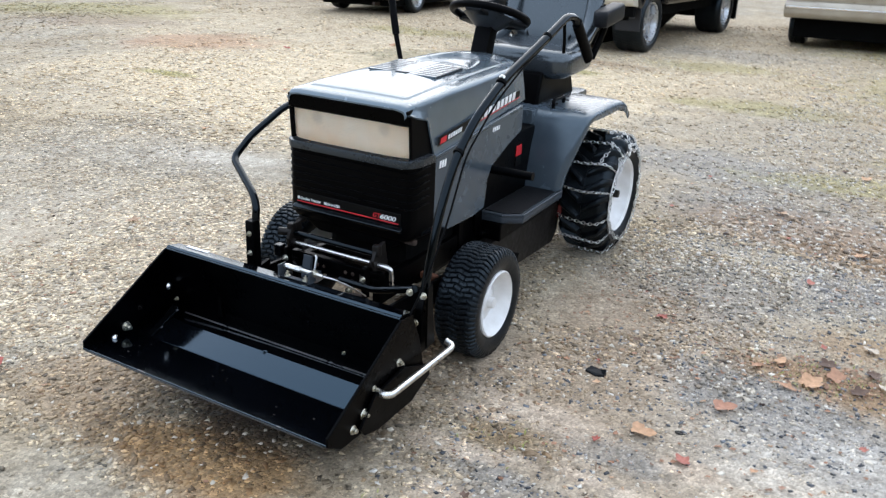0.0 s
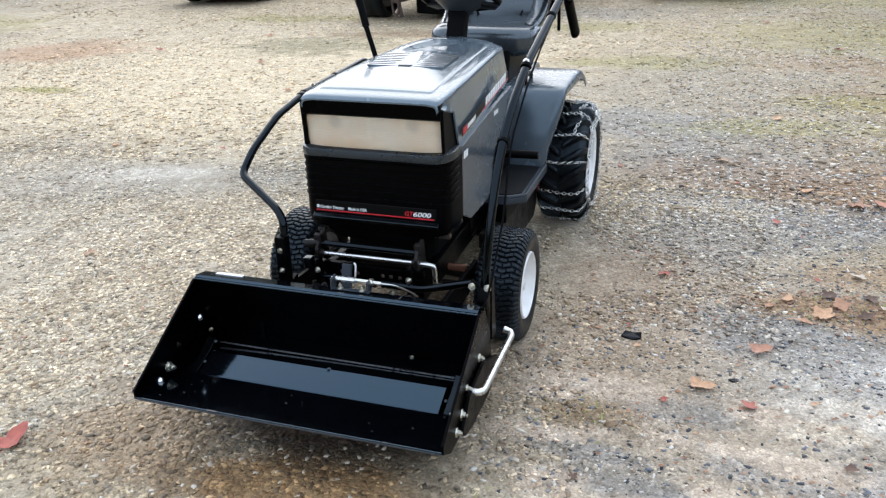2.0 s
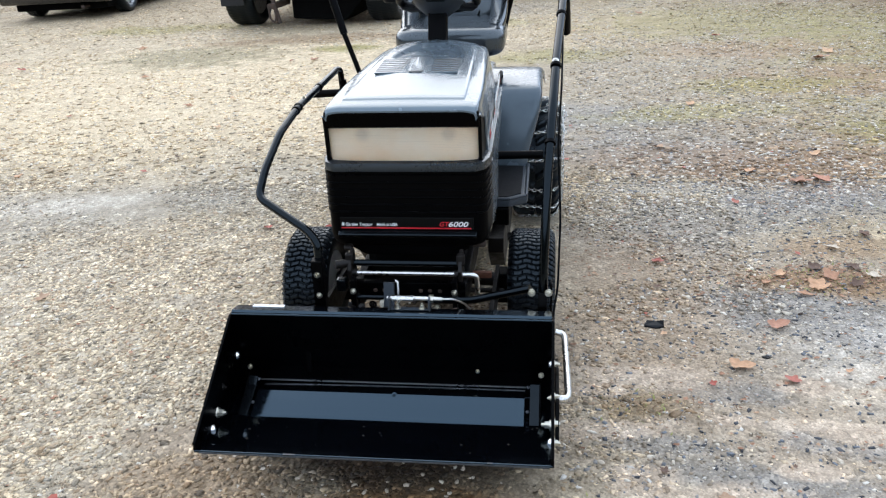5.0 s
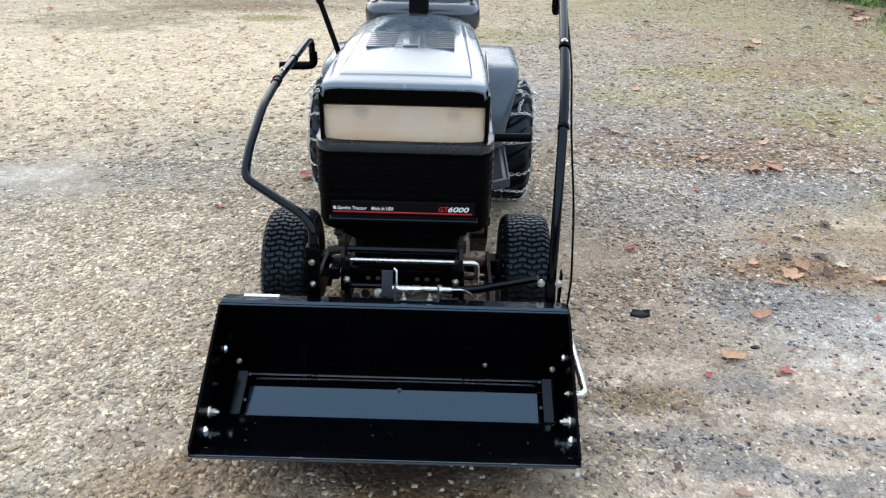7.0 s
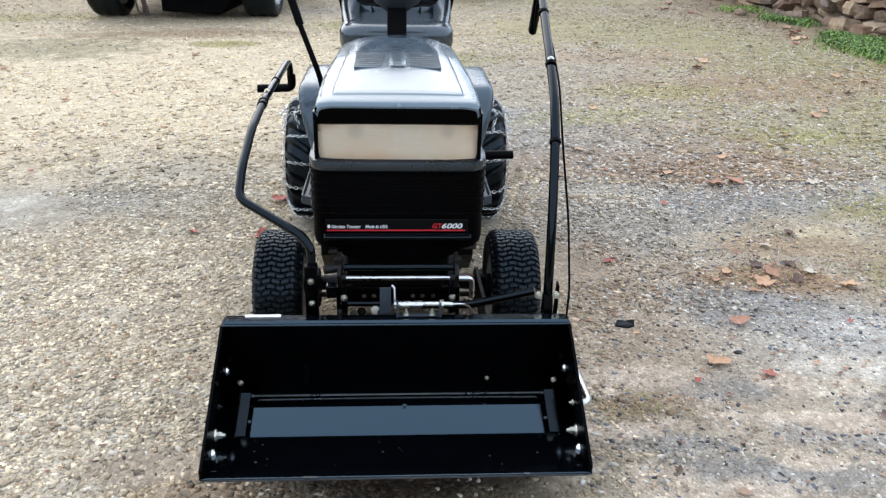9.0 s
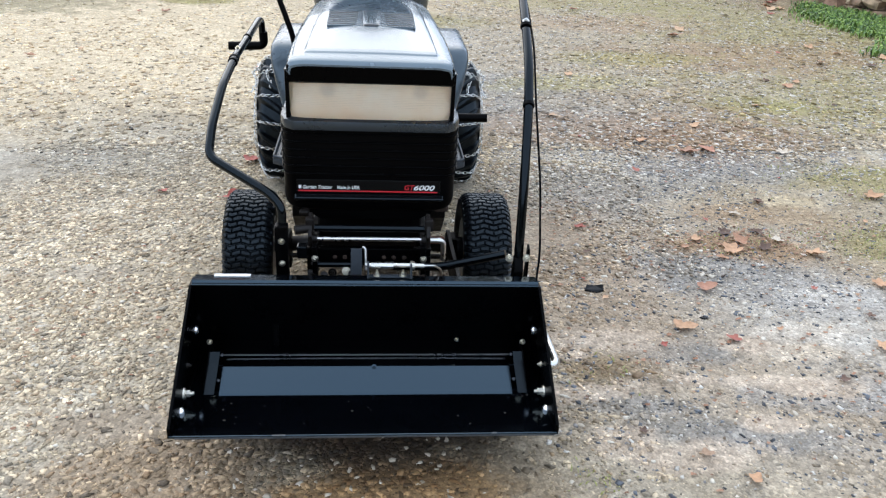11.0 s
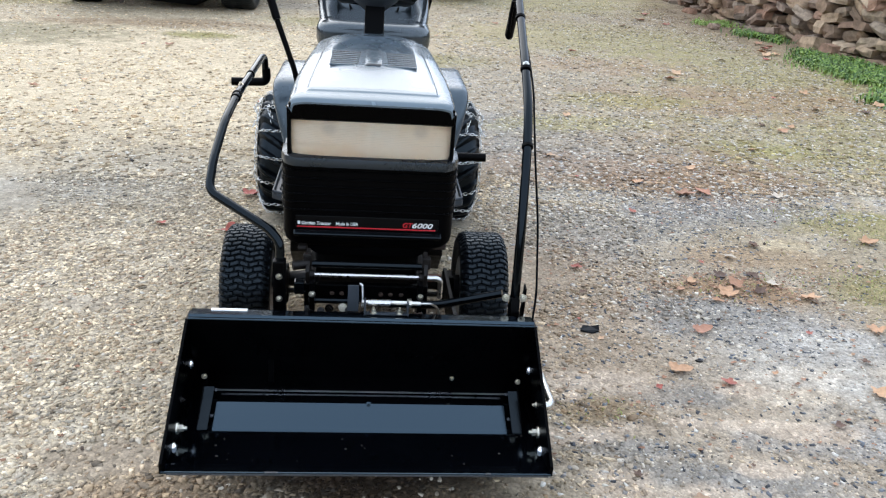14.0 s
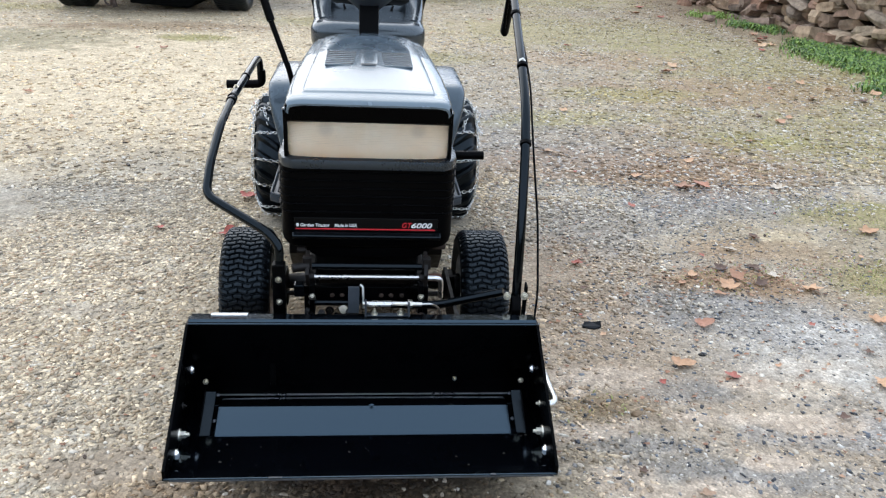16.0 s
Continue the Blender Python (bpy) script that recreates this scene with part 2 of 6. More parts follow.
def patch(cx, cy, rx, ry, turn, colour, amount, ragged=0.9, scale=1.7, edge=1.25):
    """A blot of another ground colour round (cx, cy), with a ragged rim."""
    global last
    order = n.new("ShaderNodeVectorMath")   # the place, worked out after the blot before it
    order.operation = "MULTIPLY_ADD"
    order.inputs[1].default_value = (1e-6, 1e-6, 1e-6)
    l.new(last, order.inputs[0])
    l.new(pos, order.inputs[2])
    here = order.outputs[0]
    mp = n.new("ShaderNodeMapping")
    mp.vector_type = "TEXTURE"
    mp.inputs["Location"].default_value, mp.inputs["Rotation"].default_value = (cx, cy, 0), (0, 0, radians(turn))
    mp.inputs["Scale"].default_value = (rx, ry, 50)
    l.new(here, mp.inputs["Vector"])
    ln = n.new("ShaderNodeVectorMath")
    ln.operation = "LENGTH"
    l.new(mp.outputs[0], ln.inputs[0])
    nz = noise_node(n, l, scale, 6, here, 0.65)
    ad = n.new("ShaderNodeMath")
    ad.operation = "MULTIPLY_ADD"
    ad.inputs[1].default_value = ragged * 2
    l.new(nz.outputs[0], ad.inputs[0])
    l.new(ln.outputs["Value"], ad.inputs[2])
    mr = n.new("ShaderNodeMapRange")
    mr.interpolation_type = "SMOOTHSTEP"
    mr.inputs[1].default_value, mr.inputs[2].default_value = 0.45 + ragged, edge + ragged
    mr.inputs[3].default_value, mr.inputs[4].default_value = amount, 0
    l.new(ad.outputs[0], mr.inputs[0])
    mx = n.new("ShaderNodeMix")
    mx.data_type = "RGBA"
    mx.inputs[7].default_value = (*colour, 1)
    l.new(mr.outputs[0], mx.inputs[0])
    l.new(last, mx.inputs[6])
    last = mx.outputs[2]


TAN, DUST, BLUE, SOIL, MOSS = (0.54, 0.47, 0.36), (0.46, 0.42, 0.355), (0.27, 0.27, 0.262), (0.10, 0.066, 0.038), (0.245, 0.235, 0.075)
patch(-3.2, 5.6, 4.2, 3.0, 8, TAN, 0.92, 0.5, 1.2)
patch(-0.6, 7.0, 4.0, 3.2, 0, TAN, 0.6, 0.7, 1.1)
patch(-6.0, 9.5, 6.0, 3.5, 0, TAN, 0.55, 0.8, 0.8)
patch(-4.0, 13.5, 9.0, 4.5, 0, (0.40, 0.34, 0.255), 0.65, 0.8, 0.7)
patch(1.6, 6.5, 2.2, 4.0, 0, (0.36, 0.30, 0.215), 0.6, 0.8, 1.2)
patch(4.5, 7.5, 2.6, 5.0, 0, (0.21, 0.165, 0.105), 0.75, 0.9, 1.5)
patch(-2.2, 2.35, 1.4, 0.42, 14, BLUE, 0.55, 0.6, 2.2)
patch(-2.3, 2.45, 0.5, 0.16, 14, (0.46, 0.45, 0.43), 0.8, 0.5, 3)
patch(-1.2, 1.6, 1.1, 0.55, 10, DUST, 0.5, 0.8, 2.5)
POOL, SLATE, STRAW = (0.45, 0.39, 0.335), (0.235, 0.237, 0.242), (0.29, 0.205, 0.13)
patch(1.55, 0.75, 1.4, 1.0, -8, (0.335, 0.292, 0.245), 0.85, 0.6, 1.6)
patch(1.75, 0.78, 0.62, 0.34, -14, (0.365, 0.36, 0.35), 0.85, 0.7, 2.6)
patch(1.02, 1.55, 0.55, 0.60, 0, (0.325, 0.285, 0.245), 0.7, 0.9, 2.6)
patch(1.40, 1.17, 0.50, 0.20, -10, SLATE, 0.85, 0.9, 3.5)
patch(1.80, 0.95, 0.45, 0.14, -10, (0.34, 0.34, 0.345), 0.85, 0.8, 3.5)
patch(1.86, 2.40, 0.60, 0.28, 0, SLATE, 0.8, 0.9, 3.0)
patch(1.10, 2.10, 0.60, 0.40, 10, SLATE, 0.55, 0.9, 3.0)
patch(1.07, 0.18, 0.45, 0.08, -6, SLATE, 0.75, 0.9, 5.0)
patch(0.80, 0.33, 0.22, 0.06, -6, SLATE, 0.7, 0.9, 6.0)
patch(1.60, 0.35, 0.45, 0.10, -6, (0.30, 0.31, 0.33), 0.7, 0.9, 4.0)
patch(1.05, 0.62, 0.20, 0.08, 0, SLATE, 0.7, 0.9, 6.0)
patch(1.52, 0.72, 0.30, 0.13, 4, (0.47, 0.445, 0.415), 0.95, 0.6, 5.0, 0.85)
patch(1.75, 0.98, 0.26, 0.09, -10, (0.44, 0.44, 0.44), 0.85, 0.7, 5.0, 0.85)
patch(1.42, 0.40, 0.20, 0.09, 0, POOL, 0.9, 0.6, 6.0, 0.85)
patch(1.02, 0.46, 0.12, 0.05, 0, POOL, 0.9, 0.6, 6.0, 0.85)
patch(1.68, 0.20, 0.24, 0.08, 6, POOL, 0.8, 0.7, 6.0, 0.85)
patch(1.44, 0.60, 0.22, 0.08, 10, (0.47, 0.425, 0.37), 0.9, 0.6, 5.0, 0.85)
patch(1.28, 0.66, 0.16, 0.08, -6, POOL, 0.9, 0.6, 6.0, 0.85)
patch(0.90, 0.73, 0.18, 0.07, 0, POOL, 0.9, 0.6, 6.0, 0.85)
patch(1.17, 0.23, 0.14, 0.06, 0, POOL, 0.9, 0.6, 6.0, 0.85)
patch(0.92, 0.10, 0.30, 0.10, 8, POOL, 0.8, 0.7, 5.0, 0.9)
patch(0.72, 0.16, 0.14, 0.10, 0, POOL, 0.8, 0.7, 6.0, 0.9)
patch(1.25, 0.44, 0.28, 0.06, -6, POOL, 0.75, 0.7, 6.0, 0.9)
patch(2.05, 1.92, 0.22, 0.12, 0, (0.50, 0.44, 0.33), 0.9, 0.6, 5.0, 0.85)
patch(2.0, 0.70, 0.30, 0.14, 0, (0.47, 0.43, 0.385), 0.85, 0.7, 4.0, 0.9)
patch(1.60, 1.42, 0.36, 0.15, -8, STRAW, 0.85, 0.8, 5.0)
patch(1.85, 1.75, 0.45, 0.16, -8, STRAW, 0.6, 0.9, 4.0)
patch(0.74, 0.53, 0.16, 0.10, 0, (0.25, 0.19, 0.115), 0.7, 0.8, 6.0)
patch(2.25, 1.42, 0.28, 0.18, 20, MOSS, 0.85, 0.7, 5.0)
patch(2.62, 2.20, 0.45, 0.25, 0, MOSS, 0.75, 1.0, 5.0)
patch(2.64, 3.65, 0.50, 0.25, 0, MOSS, 0.6, 1.0, 5.0)
patch(2.57, 4.43, 0.35, 0.20, 0, MOSS, 0.6, 0.9, 5.0)
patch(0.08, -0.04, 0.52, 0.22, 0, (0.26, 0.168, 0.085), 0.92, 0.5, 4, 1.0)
# dark brown ground, with the bucket's shade painted into its colour
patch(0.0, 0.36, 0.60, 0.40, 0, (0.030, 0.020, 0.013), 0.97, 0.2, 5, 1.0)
patch(1.6, 3.4, 1.2, 0.8, 0, (0.24, 0.175, 0.12), 0.5, 0.9, 2)
patch(0.80, 1.25, 0.36, 0.8, 0, (0.30, 0.24, 0.18), 0.55, 0.8, 3.0)
patch(0.78, 0.70, 0.30, 0.10, -6, POOL, 0.85, 0.7, 5.0, 0.9)
patch(0.62, 0.62, 0.14, 0.07, 0, POOL, 0.85, 0.7, 6.0, 0.9)
patch(0.66, 0.40, 0.26, 0.07, 4, POOL, 0.8, 0.8, 5.0, 0.9)
patch(-0.55, 0.05, 0.35, 0.25, 0, (0.23, 0.16, 0.10), 0.6, 0.8, 4.0)
# darker brown ground under the tractor's front
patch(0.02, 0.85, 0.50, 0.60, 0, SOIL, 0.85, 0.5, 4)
patch(-1.5, 0.9, 1.0, 1.3, 0, (0.50, 0.455, 0.385), 0.6, 0.9, 2.6)
patch(-3.0, 1.6, 1.4, 1.6, 0, (0.40, 0.375, 0.335), 0.45, 0.8, 2.0)
patch(0.9, 5.0, 1.5, 2.4, 0, (0.285, 0.265, 0.232), 0.65, 1.0, 1.6)
patch(0.55, 4.2, 0.9, 0.5, -12, SLATE, 0.7, 1.0, 3.0)
patch(1.1, 3.3, 0.7, 0.45, -12, SLATE, 0.6, 1.0, 3.0)
patch(-0.6, 10.4, 1.2, 0.7, 0, (0.26, 0.25, 0.235), 0.6, 1.0, 2.0)
patch(1.5, 4.2, 0.8, 0.3, 6, MOSS, 0.45, 1.2, 4.0)
patch(0.6, 6.6, 1.0, 0.4, 0, MOSS, 0.5, 1.1, 3.0)
patch(-1.04, 1.25, 0.22, 0.09, 4, (0.36, 0.325, 0.275), 0.9, 0.7, 5.0, 0.9)
patch(-0.70, 0.32, 0.30, 0.12, 6, (0.33, 0.285, 0.235), 0.8, 0.8, 4.0, 0.9)
patch(2.45, 1.5, 0.6, 1.0, 0, (0.27, 0.23, 0.165), 0.55, 0.9, 2.6)
patch(2.1, 3.0, 0.9, 0.5, 12, (0.22, 0.155, 0.11), 0.6, 1.0, 3.0)
patch(1.2, 3.1, 0.6, 0.35, 0, (0.24, 0.17, 0.12), 0.5, 1.0, 3.5)
patch(3.2, 3.7, 1.0, 0.8, 0, MOSS, 0.40, 1.6, 9.0)
patch(3.2, 6.6, 2.2, 3.0, 0, (0.32, 0.285, 0.225), 0.7, 0.8, 1.6)
patch(3.9, 6.0, 1.4, 2.2, 10, MOSS, 0.45, 1.7, 8.0)
patch(3.2, 5.2, 1.6, 0.7, 8, (0.27, 0.18, 0.12), 0.55, 1.2, 3.0)
patch(2.4, 6.6, 1.2, 0.6, 0, (0.30, 0.215, 0.15), 0.5, 1.2, 3.0)
patch(2.2, 5.0, 0.7, 0.4, 0, MOSS, 0.5, 0.9, 2.6)
patch(2.6, 8.5, 1.8, 1.4, 0, MOSS, 0.38, 1.6, 4.0)
patch(2.6, 13.0, 2.5, 2.5, 0, MOSS, 0.45, 1.2, 2.2)
patch(-1.8, 7.5, 0.45, 0.22, 0, MOSS, 0.7, 0.9, 4.0)
patch(-3.6, 7.35, 1.1, 0.75, 0, (0.20, 0.19, 0.125), 0.65, 1.6, 4.5)
patch(-2.4, 8.3, 1.6, 0.40, 0, (0.24, 0.17, 0.11), 0.6, 1.1, 3.0)
patch(-5.08, 4.63, 0.40, 0.14, 0, MOSS, 0.7, 0.8, 4.0)
patch(-6.7, 6.7, 1.0, 1.0, 0, (0.36, 0.21, 0.13), 0.55, 1.1, 2.0)
patch(-11.2, 8.6, 2.2, 1.6, 0, MOSS, 0.5, 1.2, 1.6)
patch(-10.0, 7.6, 1.6, 1.0, 0, (0.24, 0.19, 0.16), 0.5, 1.2, 1.6)
patch(-5.0, 9.8, 1.4, 0.5, 0, MOSS, 0.5, 0.8, 2.0)
patch(-0.5, 9.0, 0.8, 0.5, 0, MOSS, 0.45, 0.8, 2.6)
patch(5.0, 10.6, 0.7, 2.4, 2, (0.15, 0.11, 0.075), 0.7, 0.8, 2.5)
patch(5.4, 7.2, 0.5, 1.6, -8, (0.10, 0.08, 0.05), 0.7, 0.7, 2.5)
for scale, lo, hi in ((5.0, 0.84, 1.13), (17.0, 0.84, 1.13)):   # blotches a hand's and a finger's width across
    nz = noise_node(n, l, scale, 4, pos, 0.6)
    bl = ramp(n, [(0.33, (lo, lo * 0.97, lo * 0.93)), (0.66, (hi, hi, hi))])
    l.new(nz.outputs[0], bl.inputs[0])
    mx = n.new("ShaderNodeMix")
    mx.data_type, mx.blend_type = "RGBA", "MULTIPLY"
    mx.inputs[0].default_value = 1.0
    l.new(last, mx.inputs[6])
    l.new(bl.outputs[0], mx.inputs[7])
    last = mx.outputs[2]
warm = n.new("ShaderNodeMix")   # warmer tint over all the ground
warm.data_type, warm.blend_type = "RGBA", "MULTIPLY"
warm.inputs[0].default_value = 1.0
warm.inputs[7].default_value = (1.025, 0.965, 0.86, 1)
l.new(last, warm.inputs[6])
last = warm.outputs[2]
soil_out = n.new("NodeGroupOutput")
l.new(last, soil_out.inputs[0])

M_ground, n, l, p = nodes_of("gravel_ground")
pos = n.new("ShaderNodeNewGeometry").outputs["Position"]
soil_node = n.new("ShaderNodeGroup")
soil_node.node_tree = soil_and_shade
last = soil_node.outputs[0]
grit = n.new("ShaderNodeTexVoronoi")
grit.inputs["Scale"].default_value = 75
l.new(pos, grit.inputs["Vector"])
grit2 = n.new("ShaderNodeTexVoronoi")
grit2.inputs["Scale"].default_value = 190
l.new(pos, grit2.inputs["Vector"])
cell = n.new("ShaderNodeSeparateColor")
l.new(grit.outputs["Color"], cell.inputs[0])
cell2 = n.new("ShaderNodeSeparateColor")
l.new(grit2.outputs["Color"], cell2.inputs[0])
grain = ramp(n, [(0.0, (0.38, 0.38, 0.38)), (0.25, (0.80, 0.80, 0.80)), (0.8, (1.05, 1.04, 1.03)), (1.0, (1.7, 1.7, 1.7))])
l.new(cell.outputs[0], grain.inputs[0])
mg = n.new("ShaderNodeMix")
mg.data_type, mg.blend_type = "RGBA", "MULTIPLY"
mg.inputs[0].default_value = 0.50
l.new(last, mg.inputs[6])
l.new(grain.outputs[0], mg.inputs[7])
grain2 = ramp(n, [(0.0, (0.55, 0.54, 0.52)), (0.6, (1.0, 1.0, 1.0)), (1.0, (1.5, 1.48, 1.45))])
l.new(cell2.outputs[1], grain2.inputs[0])
mg2 = n.new("ShaderNodeMix")
mg2.data_type, mg2.blend_type = "RGBA", "MULTIPLY"
mg2.inputs[0].default_value = 0.5
l.new(mg.outputs[2], mg2.inputs[6])
l.new(grain2.outputs[0], mg2.inputs[7])
l.new(mg2.outputs[2], p.inputs["Base Color"])
p.inputs["Roughness"].default_value = 0.82
p.inputs["Specular IOR Level"].default_value = 0.3
bmp = n.new("ShaderNodeBump")
bmp.inputs["Strength"].default_value, bmp.inputs["Distance"].default_value = 0.5, 0.008
bmp.invert = True
l.new(grit.outputs["Distance"], bmp.inputs["Height"])
l.new(bmp.outputs[0], p.inputs["Normal"])

# loose stones take the tint of the ground they lie in, painted shade too, each lighter or darker than the next
M_pebble, n, l, p = nodes_of("gravel_stones")
geo = n.new("ShaderNodeNewGeometry")
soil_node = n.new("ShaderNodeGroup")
soil_node.node_tree = soil_and_shade
shade = ramp(n, [(0.0, (0.30, 0.30, 0.30)), (0.06, (0.60, 0.58, 0.55)), (0.16, (1.05, 0.90, 0.74)), (0.30, (0.90, 0.88, 0.84)), (0.40, (0.70, 0.74, 0.79)), (0.52, (1.04, 1.0, 0.92)), (0.70, (1.36, 1.32, 1.22)), (0.88, (1.85, 1.80, 1.70)), (1.0, (2.35, 2.32, 2.22))])
l.new(geo.outputs["Random Per Island"], shade.inputs[0])
nz = noise_node(n, l, 150, 4, geo.outputs["Position"])
spot = ramp(n, [(0.3, (0.62, 0.60, 0.58)), (0.65, (1.12, 1.11, 1.10))])
l.new(nz.outputs[0], spot.inputs[0])
m1, m2 = n.new("ShaderNodeMix"), n.new("ShaderNodeMix")
for mx in (m1, m2):
    mx.data_type, mx.blend_type = "RGBA", "MULTIPLY"
    mx.inputs[0].default_value = 1.0
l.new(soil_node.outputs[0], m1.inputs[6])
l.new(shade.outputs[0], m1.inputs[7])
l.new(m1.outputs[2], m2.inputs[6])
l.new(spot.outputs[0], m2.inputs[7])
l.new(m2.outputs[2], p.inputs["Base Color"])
p.inputs["Roughness"].default_value = 0.7
p.inputs["Specular IOR Level"].default_value = 0.35

M_pale = random_ramp("pale_flat_stones", [(0.0, (0.16, 0.15, 0.14)), (0.35, (0.30, 0.275, 0.25)), (0.7, (0.46, 0.42, 0.365)), (1.0, (0.66, 0.62, 0.55))], 0.75, "island", 0.3, 120, 0.35)

M_quartz = random_ramp("quartz_pebbles", [(0.0, (0.42, 0.35, 0.26)), (0.5, (0.56, 0.49, 0.39)), (1.0, (0.68, 0.62, 0.52))], 0.6, "island", 0.2, 90, 0.3)

M_slate = random_ramp("slate_chips", [(0.0, (0.025, 0.026, 0.030)), (0.5, (0.075, 0.080, 0.090)), (1.0, (0.17, 0.185, 0.205))], 0.7, "island", 0.3, 120, 0.3)

# unseen dark ring added far round the yard, to darken low reflections
M_ring = surface("dark_ring", (0.010, 0.013, 0.007), (0.045, 0.045, 0.024), 0.9, 0.05, scale=0.8, wear=0.15, bump=0)


# ------------------------------------------------------------ mesh helpers
def mesh_of(name, verts, faces, material, smooth=False):
    me = bpy.data.meshes.new(name)
    me.from_pydata([tuple(v) for v in verts], [], faces)
    me.materials.append(material)
    if smooth:
        me.shade_smooth()
    return me


def part(name, bm, material, parent, label="", smooth=None):
    """Links a bmesh as one mesh object under a thing or a part. smooth: the angle in degrees up to which edges are shaded round."""
    me = bpy.data.meshes.new(name)
    bmesh.ops.recalc_face_normals(bm, faces=bm.faces)
    if smooth:
        for f in bm.faces:
            f.smooth = True
        for e in bm.edges:
            if len(e.link_faces) == 2 and e.calc_face_angle(0) > radians(smooth):
                e.smooth = False
    bm.to_mesh(me)
    bm.free()
    me.materials.append(material)
    ob = new(name, me)
    ob.parent = parent
    if label:
        tagged(ob, label)
    return ob


def thing(name, label, category, group="", m=None):
    e = new(name)
    e.empty_display_size = 0.1
    if m is not None:
        e.matrix_basis = m
    return tagged(e, label, category, group)


def box(x0, x1, y0, y1, z0, z1, bevel=0.003, bm=None, m=None):
    """A bevelled box, added to bm if one is given."""
    b = bmesh.new()
    bmesh.ops.create_cube(b, size=1.0)
    for v in b.verts:
        v.co = Vector((x0 + (v.co.x + 0.5) * (x1 - x0), y0 + (v.co.y + 0.5) * (y1 - y0), z0 + (v.co.z + 0.5) * (z1 - z0)))
    if bevel:
        bmesh.ops.bevel(b, geom=b.edges[:], offset=bevel, segments=2, profile=0.6, affect="EDGES")
    if m is not None:
        b.transform(m)
    return join(bm, b)


def join(bm, b):
    if bm is None:
        return b
    me = bpy.data.meshes.new("tmp")
    b.to_mesh(me)
    b.free()
    bm.from_mesh(me)
    bpy.data.meshes.remove(me)
    return bm


def prism(outline, x0, x1, bevel=0.0, bm=None, axis="x"):
    """A plate: an outline in (y, z) drawn out from x0 to x1 (or (x, z) along y, (x, y) along z)."""
    b = bmesh.new()
    put = {"x": lambda a, c, w: (w, a, c), "y": lambda a, c, w: (a, w, c), "z": lambda a, c, w: (a, c, w)}[axis]
    v0, v1 = [b.verts.new(put(a, c, x0)) for a, c in outline], [b.verts.new(put(a, c, x1)) for a, c in outline]
    k = len(outline)
    b.faces.new(v0)
    b.faces.new(v1[::-1])
    for i in range(k):
        b.faces.new((v0[i], v0[(i + 1) % k], v1[(i + 1) % k], v1[i]))
    bmesh.ops.recalc_face_normals(b, faces=b.faces)
    if bevel:
        bmesh.ops.bevel(b, geom=b.edges[:], offset=bevel, segments=2, profile=0.6, affect="EDGES")
    return join(bm, b)


def rounded(points, radius, steps=5):
    """The polyline with its corners rounded."""
    pts = [Vector(q) for q in points]
    out = [pts[0]]
    for a, c, d in zip(pts, pts[1:], pts[2:]):
        u, w = (a - c), (d - c)
        k = min(radius, u.length * 0.45, w.length * 0.45)
        s, e = c + u.normalized() * k, c + w.normalized() * k
        for i in range(steps + 1):
            f = i / steps
            out.append(s * (1 - f) ** 2 + c * 2 * f * (1 - f) + e * f * f)
    out.append(pts[-1])
    return out


def tube(points, radius, sides=14, bend=0.05, bm=None, closed=False, radii=None, flat=1.0):
    """A round bar along a polyline."""
    pts = [Vector(q) for q in points] if closed else rounded(points, bend)
    b = bmesh.new()
    k, rings, side = len(pts), [], None
    for i, c in enumerate(pts):
        if closed:
            d = (pts[(i + 1) % k] - pts[i - 1]).normalized()
        else:
            d = (pts[min(i + 1, k - 1)] - pts[max(i - 1, 0)]).normalized()
        if side is None:
            side = d.cross(Vector((0, 0, 1)) if abs(d.z) < 0.9 else Vector((1, 0, 0))).normalized()
        side = (side - d * side.dot(d)).normalized()
        up = side.cross(d)
        r = radii[min(int(i * len(radii) / k), len(radii) - 1)] if radii else radius
        rings.append([b.verts.new(c + (side * math.cos(2 * math.pi * j / sides) + up * flat * math.sin(2 * math.pi * j / sides)) * r) for j in range(sides)])
    for i in range(k if closed else k - 1):
        p0, p1 = rings[i], rings[(i + 1) % k]
        for j in range(sides):
            b.faces.new((p0[j], p0[(j + 1) % sides], p1[(j + 1) % sides], p1[j]))
    if not closed:
        b.faces.new(rings[0][::-1])
        b.faces.new(rings[-1])
    return join(bm, b)


def lathe(profile, sides=48, centre=(0, 0, 0), bm=None, closed=True):
    """A body turned about the x axis from a profile of (x, radius)."""
    b = bmesh.new()
    rings = []
    for x, r in profile:
        rings.append([b.verts.new((centre[0] + x, centre[1] + r * math.sin(2 * math.pi * j / sides), centre[2] + r * math.cos(2 * math.pi * j / sides))) for j in range(sides)])
    k = len(rings)
    for i in range(k if closed else k - 1):
        p0, p1 = rings[i], rings[(i + 1) % k]
        for j in range(sides):
            b.faces.new((p0[j], p0[(j + 1) % sides], p1[(j + 1) % sides], p1[j]))
    if not closed:
        for ring in (rings[0], rings[-1]):
            if (ring[0].co - ring[sides // 2].co).length > 1e-4:
                b.faces.new(ring)
    bmesh.ops.remove_doubles(b, verts=b.verts, dist=1e-5)
    bmesh.ops.recalc_face_normals(b, faces=b.faces)
    return join(bm, b)


